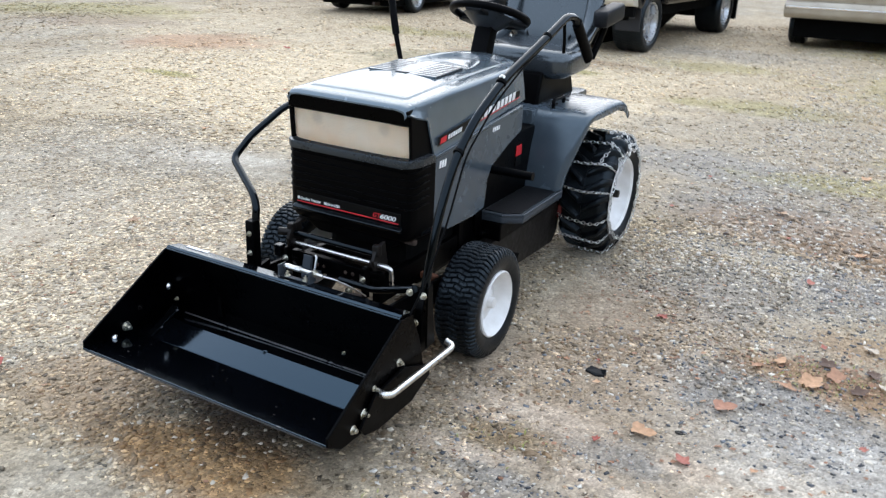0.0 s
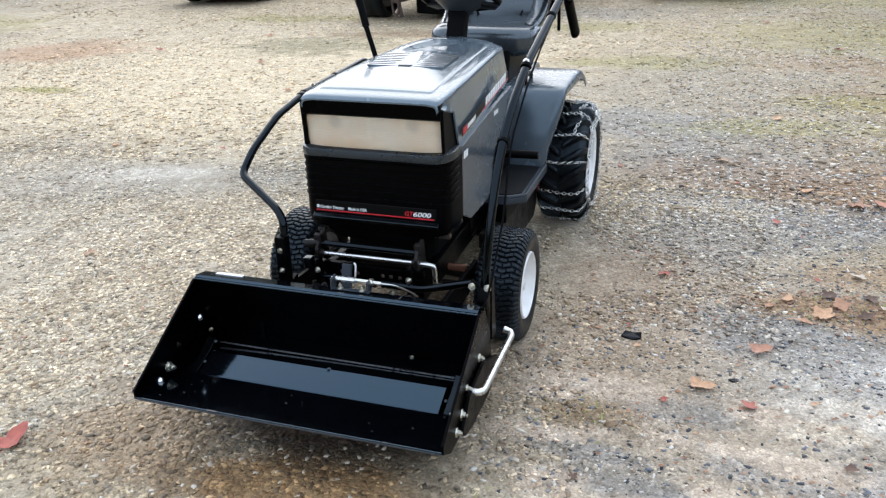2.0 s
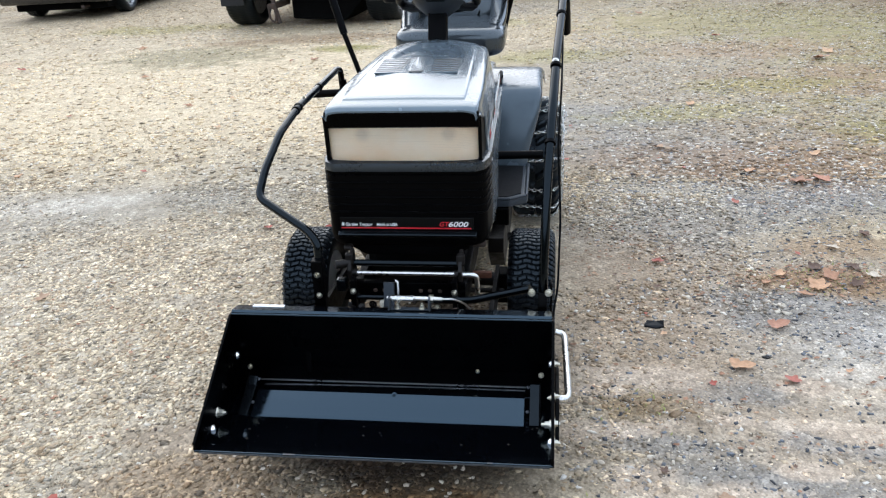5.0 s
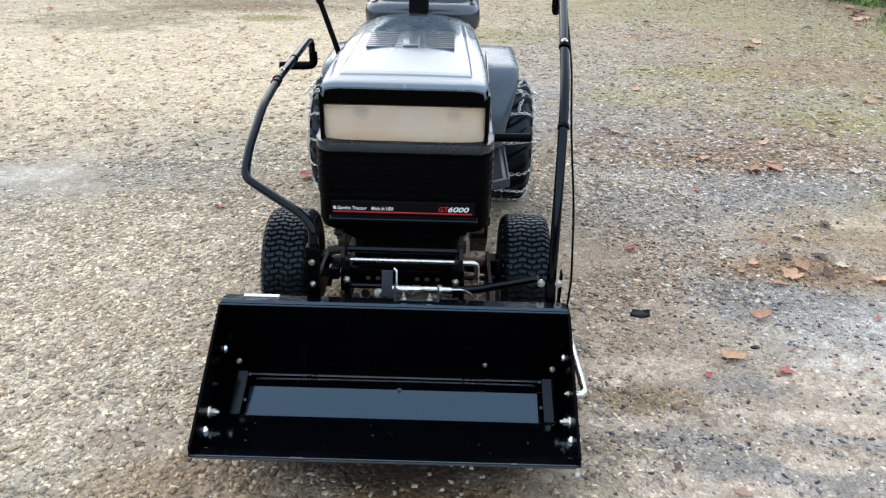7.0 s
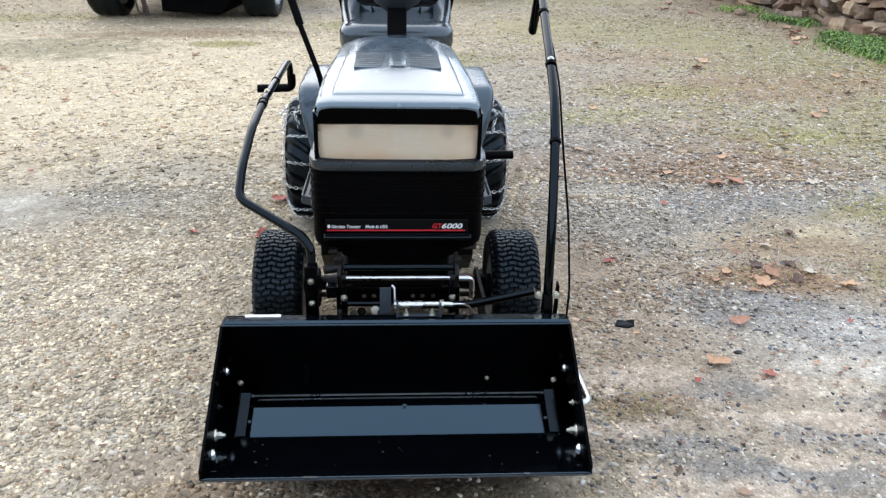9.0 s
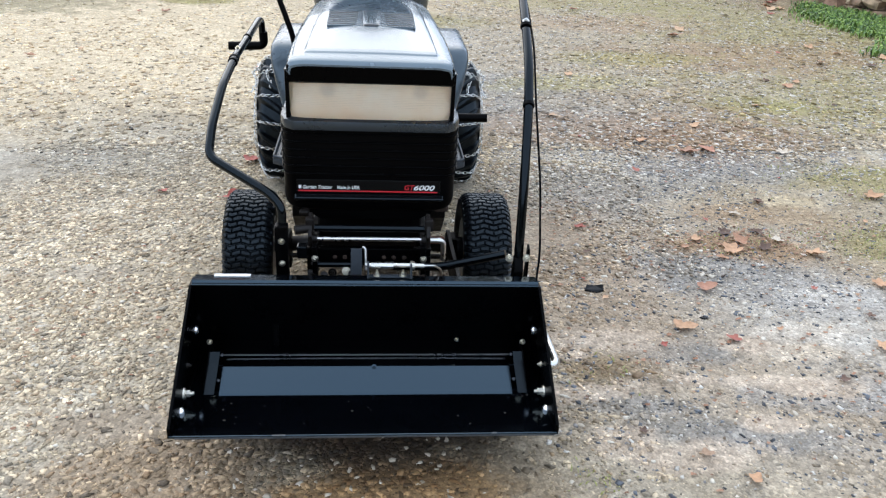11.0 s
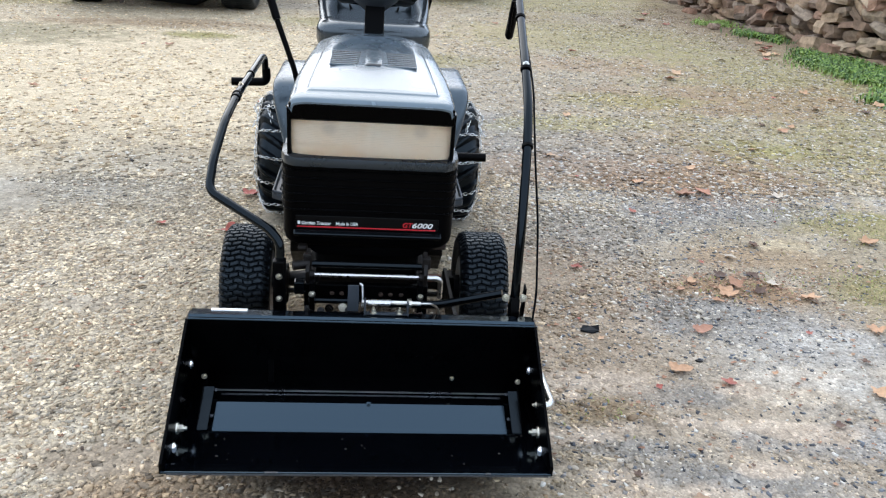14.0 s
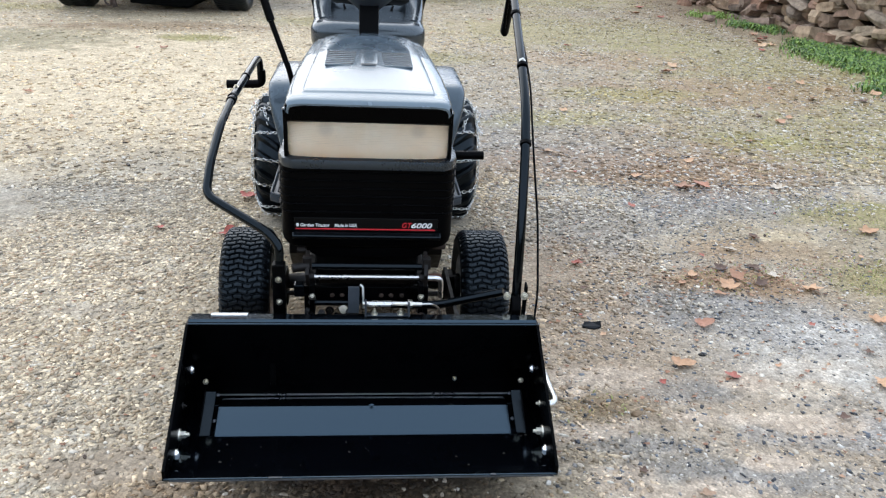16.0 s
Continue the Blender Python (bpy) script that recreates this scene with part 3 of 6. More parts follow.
def bolt(c, axis, r=0.008, h=0.007, bm=None):
    """A hexagon head on a round washer."""
    b = bmesh.new()
    for rr, z0, z1, s in ((r * 1.55, 0, h * 0.25, 16), (r, h * 0.25, h, 6), (r * 0.5, h, h * 1.5, 10)):
        bmesh.ops.create_cone(b, cap_ends=True, segments=s, radius1=rr, radius2=rr * 0.94, depth=z1 - z0, matrix=Matrix.Translation((0, 0, (z0 + z1) / 2)))
    b.transform(Matrix.Translation(c) @ Vector(axis).to_track_quat("Z", "Y").to_matrix().to_4x4())
    return join(bm, b)


def writing(name, text, size, m, material, parent, label="", shear=0.0, width=1.0):
    """Letters as a thin mesh, laid out from m's origin along its x."""
    cu = bpy.data.curves.new(name, "FONT")
    cu.body, cu.size, cu.shear, cu.extrude, cu.offset = text, size, shear, 0.0004, size * 0.018
    tmp = bpy.data.objects.new("tmp", cu)
    scene.collection.objects.link(tmp)
    bpy.context.view_layer.update()
    me = bpy.data.meshes.new_from_object(tmp)
    bpy.data.objects.remove(tmp)
    me.transform(m @ Matrix.Diagonal((width, 1, 1, 1)))
    me.materials.clear()
    me.materials.append(material)
    ob = new(name, me)
    ob.parent = parent
    return tagged(ob, label)


def ease(a, b, v):
    t = min(max((v - a) / (b - a), 0.0), 1.0)
    return t * t * (3 - 2 * t)


def along(table, v):
    """Straight-line look-up in rows of (v, ...)."""
    for a, b in zip(table, table[1:]):
        if v <= b[0]:
            f = min(max((v - a[0]) / (b[0] - a[0]), 0), 1)
            return [p + (q - p) * f for p, q in zip(a[1:], b[1:])]
    return list(table[-1][1:])


# ------------------------------------------------------------ ground
def ground_height(x, y):
    far = min(1.0, math.hypot(x, y - 1) / 3.0)
    return (noise.noise((x * 0.7, y * 0.7, 3.1)) * 0.018 + noise.noise((x * 3.1, y * 3.1, 7.7)) * 0.006) * (0.35 + 0.65 * far)


def build_ground():
    near = np.concatenate([-np.geomspace(1500, 9.2, 16), np.arange(-9, 9.01, 0.09), np.geomspace(9.2, 1500, 16)])
    ys = np.concatenate([-np.geomspace(1500, 3.2, 14), np.arange(-3, 14.01, 0.09), np.geomspace(14.3, 1500, 16)])
    verts = []
    for y in ys:
        for x in near:
            verts.append((x, y, ground_height(x, y) if abs(x) < 9.1 and -3.1 < y < 14.1 else 0.0))
    w = len(near)
    faces = [(j * w + i, j * w + i + 1, (j + 1) * w + i + 1, (j + 1) * w + i) for j in range(len(ys) - 1) for i in range(w - 1)]
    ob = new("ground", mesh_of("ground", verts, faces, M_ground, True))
    tagged(ob, "gravel yard of tan sand, grey stone dust and thin moss", "ground", kind="structure")


build_ground()


# ------------------------------------------------------------ garden tractor
tractor = thing("garden_tractor", "slate grey garden tractor with black loader bucket and snow chains", "tractor", m=pose(0, 0, 0.004, 0, 1.1, 0))

# hood: a shell with a raised top panel and a scoop in front of the dash
HOOD = [  # y, half width of panel, of top, edge height, crown height, half width of the lower rim, its height
    (0.722, 0.185, 0.224, 0.914, 0.918, 0.244, 0.900),
    (0.728, 0.186, 0.226, 0.920, 0.924, 0.246, 0.899),
    (0.736, 0.187, 0.228, 0.925, 0.929, 0.250, 0.896),
    (0.760, 0.189, 0.230, 0.930, 0.935, 0.252, 0.888),
    (0.830, 0.190, 0.230, 0.934, 0.941, 0.254, 0.868),
    (0.880, 0.189, 0.229, 0.937, 0.946, 0.256, 0.738),
    (1.060, 0.184, 0.222, 0.945, 0.962, 0.256, 0.755),
    (1.300, 0.176, 0.206, 0.952, 0.974, 0.250, 0.778),
    (1.560, 0.166, 0.188, 0.955, 0.978, 0.238, 0.800),
    (1.660, 0.162, 0.180, 0.950, 0.974, 0.230, 0.808),
]


def hood_top(x, y):
    hp, ht, ze, zc, hb, zb = along(HOOD, y)
    a = abs(x)
    lift = 0.0045 * ease(0.783, 0.797, y)
    if a <= hp:
        z = ze + lift + (zc - ze - 0.004) * (1 - (a / hp) ** 2)
    else:
        z = ze + lift * (1 - ease(hp, hp + 0.005, a)) - 0.005 * ((a - hp) / max(ht - hp, 0.01)) ** 2
    rim = 0.148 * math.sqrt(max(0.0, 1 - ((y - 1.29) / 0.28) ** 2)) if 1.29 <= y < 1.57 else 0.0
    if rim > 0.0:   # a shallow bowl behind the vents, closed by a rounded lip towards the dash
        wall = max(1 - ease(rim - 0.030, rim, a), 0.0)
        z -= (0.004 + 0.012 * ease(1.30, 1.42, y)) * wall * (1 - ease(1.535, 1.57, y))
    return z


def build_hood():
    b = bmesh.new()
    stations = sorted({0.722, 0.725, 0.728, 0.732, 0.736, 0.745, 0.76, 0.784, 0.787, 0.790, 0.793, 0.796, 0.83, 0.852, 0.88, *[round(0.90 + 0.02 * i, 3) for i in range(38)], 1.66})
    rings = []
    for y in stations:
        hp, ht, ze, zc, hb, zb = along(HOOD, y)
        half_us = [hp * i / 22 for i in range(1, 23)] + [hp + 0.0025, hp + 0.005] + [hp + 0.005 + (ht - hp - 0.005) * i / 4 for i in range(1, 5)]
        us = [-x for x in half_us[::-1]] + [0.0] + half_us
        top = [(x, y, hood_top(x, y)) for x in us]
        ez = top[0][2]
        side = []
        for k in range(1, 8):   # rounded shoulder, then the flank
            if k <= 4:
                a = math.radians(22.5 * k)
                side.append((ht + (hb - ht) * 0.55 * math.sin(a), ez - 0.022 * (1 - math.cos(a))))
            else:
                f = (k - 4) / 3
                side.append((ht + (hb - ht) * (0.55 + 0.45 * f), ez - 0.022 + (zb - ez + 0.022) * f))
        outer = [(-x, y, z) for x, z in side[::-1]] + top + [(x, y, z) for x, z in side]
        inner = [(x * 0.982, yy, z - 0.005) for x, yy, z in outer[::-1]]
        rings.append([b.verts.new(q) for q in outer + inner])
    k = len(rings[0])
    for r0, r1 in zip(rings, rings[1:]):
        for i in range(k):
            b.faces.new((r0[i], r0[(i + 1) % k], r1[(i + 1) % k], r1[i]))
    for ring in (rings[0], rings[-1]):
        for i in range(k // 2 - 1):
            b.faces.new((ring[i], ring[i + 1], ring[k - 2 - i], ring[k - 1 - i]))
    return part("hood", b, M_grey, tractor, "glossy slate grey hood with a raised panel", smooth=38)


hood = build_hood()
for side in (-1, 1):
    x0, x1 = (0.030, 0.140) if side > 0 else (-0.140, -0.030)
    vent = part("vent", prism([(y, hood_top(0, y) - 0.004 + (0.0030 if 1.072 < y < 1.262 else 0)) for y in (1.07, 1.075, 1.26, 1.265)] + [(1.265, 0.955), (1.07, 0.945)], x0, x1, 0, None), M_strip, hood, "louvred vent with black slots")
    for k in range(8):
        y = 1.068 + 0.0270 * k
        z = hood_top(0.07, y + 0.006) + 0.001
        part("louvre", box(x0 - 0.002, x1 + 0.002, y - 0.003, y + 0.0115, z - 0.005, z + 0.0010, 0.0012), M_grey, vent)
SPINE = [(1.068, hood_top(0, 1.07) - 0.003), (1.076, hood_top(0, 1.07) + 0.001), (1.285, hood_top(0, 1.28) + 0.0015), (1.300, hood_top(0, 1.28) + 0.001), (1.31, hood_top(0, 1.28) - 0.004)]
part("spine", prism(SPINE, -0.0275, 0.0275, 0.002), M_grey, hood, "raised rib between the vents", smooth=40)
part("badge", prism([(-0.022, 1.062), (0.022, 1.062), (0.026, 1.078), (0.0, 1.084), (-0.026, 1.078)], hood_top(0, 1.07) - 0.002, hood_top(0, 1.07) + 0.003, 0.001, axis="z"), M_dash, hood)

# side panels with cut-back rear edge
SIDE = [(0.862, 0.735), (1.06, 0.757), (1.30, 0.780), (1.555, 0.802), (1.575, 0.785), (1.572, 0.70), (1.46, 0.665), (1.315, 0.605), (1.285, 0.56), (1.272, 0.452), (1.18, 0.440), (0.985, 0.446), (0.87, 0.50), (0.855, 0.56)]
for s in (-1, 1):
    panel = part("side_panel", prism(SIDE, s * 0.252, s * 0.264, 0.004), M_grey_dark, tractor, "grey side panel with red and white striping")
    # stripe and lettering blocks follow the upper edge
    up = 0.06
    strip = prism([(0.895, 0.768), (1.53, 0.838), (1.53, 0.868), (0.895, 0.798)], s * 0.2595, s * 0.2605, 0)
    part("stripe", strip, M_strip, panel, "black stripe with red and white print")
    part("pinstripe", prism([(1.14, 0.795), (1.53, 0.838), (1.53, 0.841), (1.14, 0.798)], s * 0.26, s * 0.2615, 0), M_red, panel)
    part("emblem", prism([(0.905, 0.773), (0.945, 0.777), (0.95, 0.797), (0.91, 0.793)], s * 0.26, s * 0.2618, 0), M_red, panel)
    for k in range(6):
        y = 0.958 + 0.017 * k
        part("print_bar", prism([(y, 0.780 + 0.0019 * k), (y + 0.011, 0.7812 + 0.0019 * k), (y + 0.015, 0.7965 + 0.0019 * k), (y + 0.004, 0.7953 + 0.0019 * k)], s * 0.26, s * 0.262, 0), M_white, panel)
    for k in range(9):
        y = 1.19 + 0.034 * k
        z = 0.806 + 0.0037 * k
        part("brand_bar", prism([(y, z), (y + 0.022, z + 0.0024), (y + 0.029, z + 0.031), (y + 0.007, z + 0.0286)], s * 0.26, s * 0.2622, 0), M_white, panel)
    for k in range(4):
        y = 1.30 + 0.016 * k
        part("small_print", prism([(y, 0.742), (y + 0.011, 0.743), (y + 0.013, 0.758), (y + 0.002, 0.757)], s * 0.2635, s * 0.2652, 0), M_white, panel)
    for k in range(3):
        y = 0.90 + 0.017 * k
        part("small_print", prism([(y, 0.690), (y + 0.012, 0.691), (y + 0.015, 0.716), (y + 0.003, 0.715)], s * 0.2635, s * 0.2652, 0), M_white, panel)
    part("crease", prism([(0.87, 0.728), (1.56, 0.792), (1.56, 0.804), (0.87, 0.740)], s * 0.255, s * 0.268, 0.003), M_grey_dark, panel)

# black nose: corner posts, visor strip and the grille tub behind
nose = part("nose", box(-0.235, 0.235, 0.775, 0.90, 0.47, 0.87, 0.01), M_plastic, tractor, "black plastic nose")
part("visor", prism([(0.740, 0.856), (0.728, 0.863), (0.726, 0.909), (0.78, 0.918), (0.80, 0.856)], -0.241, 0.241, 0.004), M_satin, nose, "black visor strip under the hood lip")
for s in (-1, 1):
    part("corner_post", prism([(0.748, 0.748), (0.738, 0.862), (0.734, 0.898), (0.83, 0.885), (0.885, 0.742), (0.80, 0.735)], s * 0.236, s * 0.2475, 0.004), M_plastic, nose)


def build_lens():
    """Smooth above, fine ribs in the lower part, a moulded seam in the middle."""
    b = bmesh.new()
    xs = [-0.240 + 0.480 * i / 60 for i in range(61)]
    rows = []
    for i in range(133):
        f = i / 132
        z = 0.748 + 0.112 * f
        depth = 0.0010 + 0.0050 * (1 - f) ** 3
        rib = -depth * (i % 6) / 5
        half = 0.232 + 0.008 * ease(0.0, 0.25, f)
        row = []
        for x in xs:
            x *= half / 0.240
            y = 0.741 - 0.006 * f + 0.020 * (abs(x) / 0.238) ** 6 - rib
            if abs(x) < 0.005:
                y += 0.0012
            row.append(b.verts.new((x, y, z)))
        rows.append(row)
    for r0, r1 in zip(rows, rows[1:]):
        for i in range(len(r0) - 1):
            b.faces.new((r0[i], r0[i + 1], r1[i + 1], r1[i]))
    bmesh.ops.solidify(b, geom=b.faces[:], thickness=-0.012)
    return part("headlight_lens", b, M_lens, nose, "yellowed ribbed headlight lens across the nose", smooth=50)


build_lens()

# grille: a tub with rounded corners, louvres that wrap round them, printed strip, lip and skirt
def wrap(half, y_front, y_back, r, flare=0.008, n=6):
    """The way round the nose, from one flank over the front to the other."""
    right = [(half + flare, y_back), (half + flare * 0.5, (y_back + y_front) / 2)]
    for i in range(n + 1):
        a = radians(90 * i / n)
        right.append((half - r + r * math.cos(a), y_front + r - r * math.sin(a)))
    return [(-x, y) for x, y in right] + right[::-1]


def build_grille():
    b = bmesh.new()
    rings = []
    for z, w, y in ((0.452, 0.212, 0.766), (0.457, 0.232, 0.755), (0.466, 0.248, 0.748), (0.480, 0.257, 0.744), (0.50, 0.261, 0.742), (0.62, 0.261, 0.742), (0.728, 0.260, 0.742)):
        path = wrap(w, y, 0.868, 0.034)
        rings.append([b.verts.new((px, py, z)) for px, py in path])
    k = len(rings[0])
    for r0, r1 in zip(rings, rings[1:]):
        for i in range(k - 1):
            b.faces.new((r0[i], r0[i + 1], r1[i + 1], r1[i]))
    b.faces.new(rings[0])
    b.faces.new(rings[-1])
    return part("grille", b, M_plastic, tractor, "black louvred grille with a red pinstripe", smooth=40)


grille = build_grille()
part("ridge", prism([(-0.226, 0.718), (0.226, 0.718), (0.254, 0.742), (0.268, 0.785), (0.272, 0.868), (-0.272, 0.868), (-0.268, 0.785), (-0.254, 0.742)], 0.719, 0.750, 0.010, axis="z"), M_ledge, grille, "charcoal ledge under the headlight", smooth=40)
for k in range(6):
    z = 0.7035 - 0.0250 * k
    path = wrap(0.2615, 0.7400, 0.83, 0.036)
    part("slat", tube([(px, py, z + 0.012 * ease(0.745, 0.80, py)) for px, py in path], 0.0030, 8, 0.001), M_satin, grille, smooth=60)
for s in (-1, 1):
    part("side_frame", prism([(s * 0.262, 0.800), (s * 0.268, 0.868), (s * 0.256, 0.868), (s * 0.254, 0.800)], 0.475, 0.724, 0.003, axis="z"), M_ridge, grille, smooth=40)
part("print_strip", box(-0.222, 0.216, 0.7395, 0.765, 0.518, 0.560, 0.002), M_strip, grille)
part("lip", prism([(0.722, 0.500), (0.719, 0.507), (0.735, 0.516), (0.775, 0.518), (0.775, 0.486), (0.735, 0.490)], -0.228, 0.226, 0.004), M_ridge, grille)
part("skirt", prism([(-0.205, 0.47), (0.205, 0.47), (0.195, 0.44), (0.15, 0.415), (-0.15, 0.415), (-0.195, 0.44)], 0.772, 0.79, 0.004, axis="y"), M_plastic, grille)
part("pinstripe", box(-0.218, 0.208, 0.737, 0.741, 0.5225, 0.5262, 0.0008), M_red, grille, "thin red pinstripe")
front = lambda x, z: Matrix.Translation((x, 0.7385, z)) @ Matrix.Rotation(radians(90), 4, "X")
writing("lettering", "Garden Tractor", 0.0150, front(-0.205, 0.5315), M_white, grille, "small white lettering", 0.15, 0.92)
writing("lettering", "Made in USA", 0.0150, front(-0.101, 0.5315), M_white, grille, "small white lettering", 0.15, 0.86)
writing("lettering", "6000", 0.0225, front(0.132, 0.531), M_white, grille, "white model number", 0.25, 1.42)
writing("lettering", "GT", 0.0225, front(0.103, 0.531), M_red, grille, "red model letters", 0.25, 1.0)
part("print_bar", box(-0.216, -0.208, 0.737, 0.740, 0.532, 0.542, 0.0006), M_white, grille)

# ---- tunnel, dash, steering and levers
tunnel = part("tunnel", box(-0.20, 0.20, 1.20, 1.93, 0.27, 0.66, 0.02), M_frame, tractor, "black chassis tunnel")
part("engine", box(-0.17, 0.17, 0.86, 1.30, 0.30, 0.62, 0.03), M_under, tractor, "dark engine block behind the grille")
part("sticker", box(0.2, 0.2035, 1.675, 1.73, 0.555, 0.60, 0.001), M_red, tunnel, "red and black warning sticker")
part("print_bar", box(0.2, 0.2035, 1.675, 1.73, 0.512, 0.553, 0.0005), M_strip, tunnel)
dash = part("dash", prism([(1.60, 0.80), (1.625, 0.935), (1.66, 0.945), (1.72, 0.93), (1.76, 0.82)], -0.185, 0.185, 0.012), M_dash, tractor, "grey dash behind the hood", smooth=40)
part("steering_column", box(-0.038, 0.038, -0.034, 0.034, -0.15, 0.06, 0.010, m=pose(0, 1.715, 1.03, -20, 0, 0)), M_plastic, tractor, "black steering column", smooth=40)
wheel_at = pose(0.0, 1.75, 1.116, -20, 0, 0)
b = tube([wheel_at @ Vector((0.158 * math.cos(a), 0.158 * math.sin(a), 0)) for a in [2 * math.pi * i / 40 for i in range(40)]], 0.0165, 12, closed=True)
steering = part("steering_wheel", b, M_plastic, tractor, "black steering wheel with a grey hub", smooth=60)
b = bmesh.new()
bmesh.ops.create_cone(b, cap_ends=True, segments=32, radius1=0.046, radius2=0.110, depth=0.052)
b.transform(wheel_at @ Matrix.Translation((0, 0, -0.034)))
part("hub", b, M_dash, steering, "dark dished hub", smooth=40)
b = None
for a in (-90, 25, 155):
    b = box(0.03, 0.16, -0.038, 0.038, -0.025, -0.006, 0.007, b, wheel_at @ Matrix.Rotation(radians(a), 4, "Z"))
part("spokes", b, M_arm, steering, "broad black spokes", smooth=40)
lever = part("lever", tube([(-0.268, 1.56, 0.70), (-0.300, 1.565, 0.84), (-0.372, 1.60, 1.03), (-0.380, 1.605, 1.055)], 0.0105, 12, 0.02), M_plastic, tractor, "black upright lever", smooth=60)
part("grip", tube([(-0.366, 1.598, 1.015), (-0.405, 1.625, 1.13), (-0.425, 1.64, 1.20)], 0.0155, 12, 0.02), M_plastic, lever, smooth=60)
part("pedal", tube([(0.25, 1.325, 0.590), (0.432, 1.327, 0.592)], 0.0165, 12), M_plastic, tractor, "black foot peg", smooth=60)

# ---- foot plates and fenders
for s in (-1, 1):
    step = part("foot_plate", prism([(s * 0.19, 1.36), (s * 0.30, 1.36), (s * 0.372, 1.41), (s * 0.372, 1.83), (s * 0.19, 1.85)], 0.364, 0.393, 0.008, axis="z"), M_step, tractor, "grey foot plate with a rubber mat", smooth=40)
    mat = part("mat", prism([(s * 0.205, 1.40), (s * 0.292, 1.40), (s * 0.345, 1.44), (s * 0.345, 1.80), (s * 0.205, 1.82)], 0.391, 0.3965, 0.001, axis="z"), M_mat, step, "black rubber mat")
    for a, c in (((0.192, 1.366), (0.300, 1.366)), ((0.300, 1.366), (0.366, 1.413)), ((0.366, 1.413), (0.366, 1.826)), ((0.366, 1.826), (0.192, 1.846))):
        part("rim_bar", tube([(s * a[0], a[1], 0.396), (s * c[0], c[1], 0.396)], 0.006, 8, 0.002), M_step, step, "raised rim of the foot plate", smooth=60)
    FEN = [(1.80, 0.372), (1.812, 0.47), (1.838, 0.58), (1.868, 0.655), (1.892, 0.69), (1.918, 0.711), (1.945, 0.720), (1.98, 0.724), (2.10, 0.728), (2.25, 0.730), (2.36, 0.726), (2.41, 0.714), (2.45, 0.694), (2.505, 0.648)]
    inner = [(y + (0.008 if z < 0.7 and y < 2 else 0), z - 0.008) for y, z in FEN]
    b = bmesh.new()
    rows = []
    for y, z in [*FEN]:
        lowered = 0.9 if z > 0.7 else 1
        w = (0.358 + 0.064 * ease(0.37, 0.72, z)) if y < 2.2 else 0.422 + 0.012 * ease(2.3, 2.5, y)
        pts = [(0.18, 0), (0.27, 0.0), (w - 0.030, -0.002), (w - 0.010, -0.008), (w, -0.022), (w + 0.002, -0.046)]
        cy, cz = 2.2, 0.45
        d = Vector((y - cy, z - cz)).normalized()
        loop = pts + [(x - 0.003, o - 0.006) for x, o in pts[::-1]]
        rows.append([b.verts.new((s * x, y + d.x * o, z + d.y * o)) for x, o in loop])
    k = len(rows[0])
    for r0, r1 in zip(rows, rows[1:]):
        for i in range(k):
            b.faces.new((r0[i], r0[(i + 1) % k], r1[(i + 1) % k], r1[i]))
    for ring in (rows[0], rows[-1]):
        for i in range(k // 2 - 1):
            b.faces.new((ring[i], ring[i + 1], ring[k - 2 - i], ring[k - 1 - i]))
    fender = part("fender", b, M_grey_dark, tractor, "slate grey rear fender", smooth=45)
    part("hand_hold", tube([(s * 0.235, 1.97, 0.72), (s * 0.235, 1.97, 0.757), (s * 0.235, 2.09, 0.757), (s * 0.235, 2.09, 0.72)], 0.008, 10, 0.02), M_plastic, fender, smooth=60)
part("rear_body", box(-0.185, 0.185, 1.86, 2.55, 0.35, 0.722, 0.02), M_grey_dark, tractor, "grey rear deck under the seat", smooth=40)
part("seat_base", prism([(1.98, 0.715), (2.02, 0.86), (2.36, 0.86), (2.44, 0.715)], -0.15, 0.15, 0.012), M_plastic, tractor, "black seat support")

# ---- seat


def cushion(outline, depth, m, bulge=0.02, seg=9, soft=0.16):
    """A padded slab over an outline in its own xy plane."""
    b = bmesh.new()
    k = len(outline)
    cx, cy = sum(q[0] for q in outline) / k, sum(q[1] for q in outline) / k
    rings = []
    for i in range(seg):
        a = math.pi * i / (seg - 1)
        f, z = 1 - soft * (1 - math.sin(a)) ** 1.6, -math.cos(a) * depth / 2
        rings.append([b.verts.new((cx + (x - cx) * f, cy + (y - cy) * f, z)) for x, y in outline])
    for r0, r1 in zip(rings, rings[1:]):
        for j in range(k):
            b.faces.new((r0[j], r0[(j + 1) % k], r1[(j + 1) % k], r1[j]))
    for ring, sgn in ((rings[0], -1), (rings[-1], 1)):
        inner = [b.verts.new((cx + (v.co.x - cx) * 0.55, cy + (v.co.y - cy) * 0.55, v.co.z + sgn * bulge)) for v in ring]
        for j in range(k):
            b.faces.new((ring[j], ring[(j + 1) % k], inner[(j + 1) % k], inner[j]))
        b.faces.new(inner)
    b.transform(m)
    return b


def soft_rect(hw, y0, y1, r, narrow=0.0, n=7):
    out = []
    for cx, cy, a0 in ((hw - r, y1 - r, 0), (-hw + r, y1 - r, 90), (-hw + r, y0 + r, 180), (hw - r, y0 + r, 270)):
        for i in range(n):
            a = radians(a0 + 90 * i / (n - 1))
            out.append((cx + r * math.cos(a), cy + r * math.sin(a)))
    return [(x * (1 - narrow * (y - y0) / (y1 - y0)), y) for x, y in out]


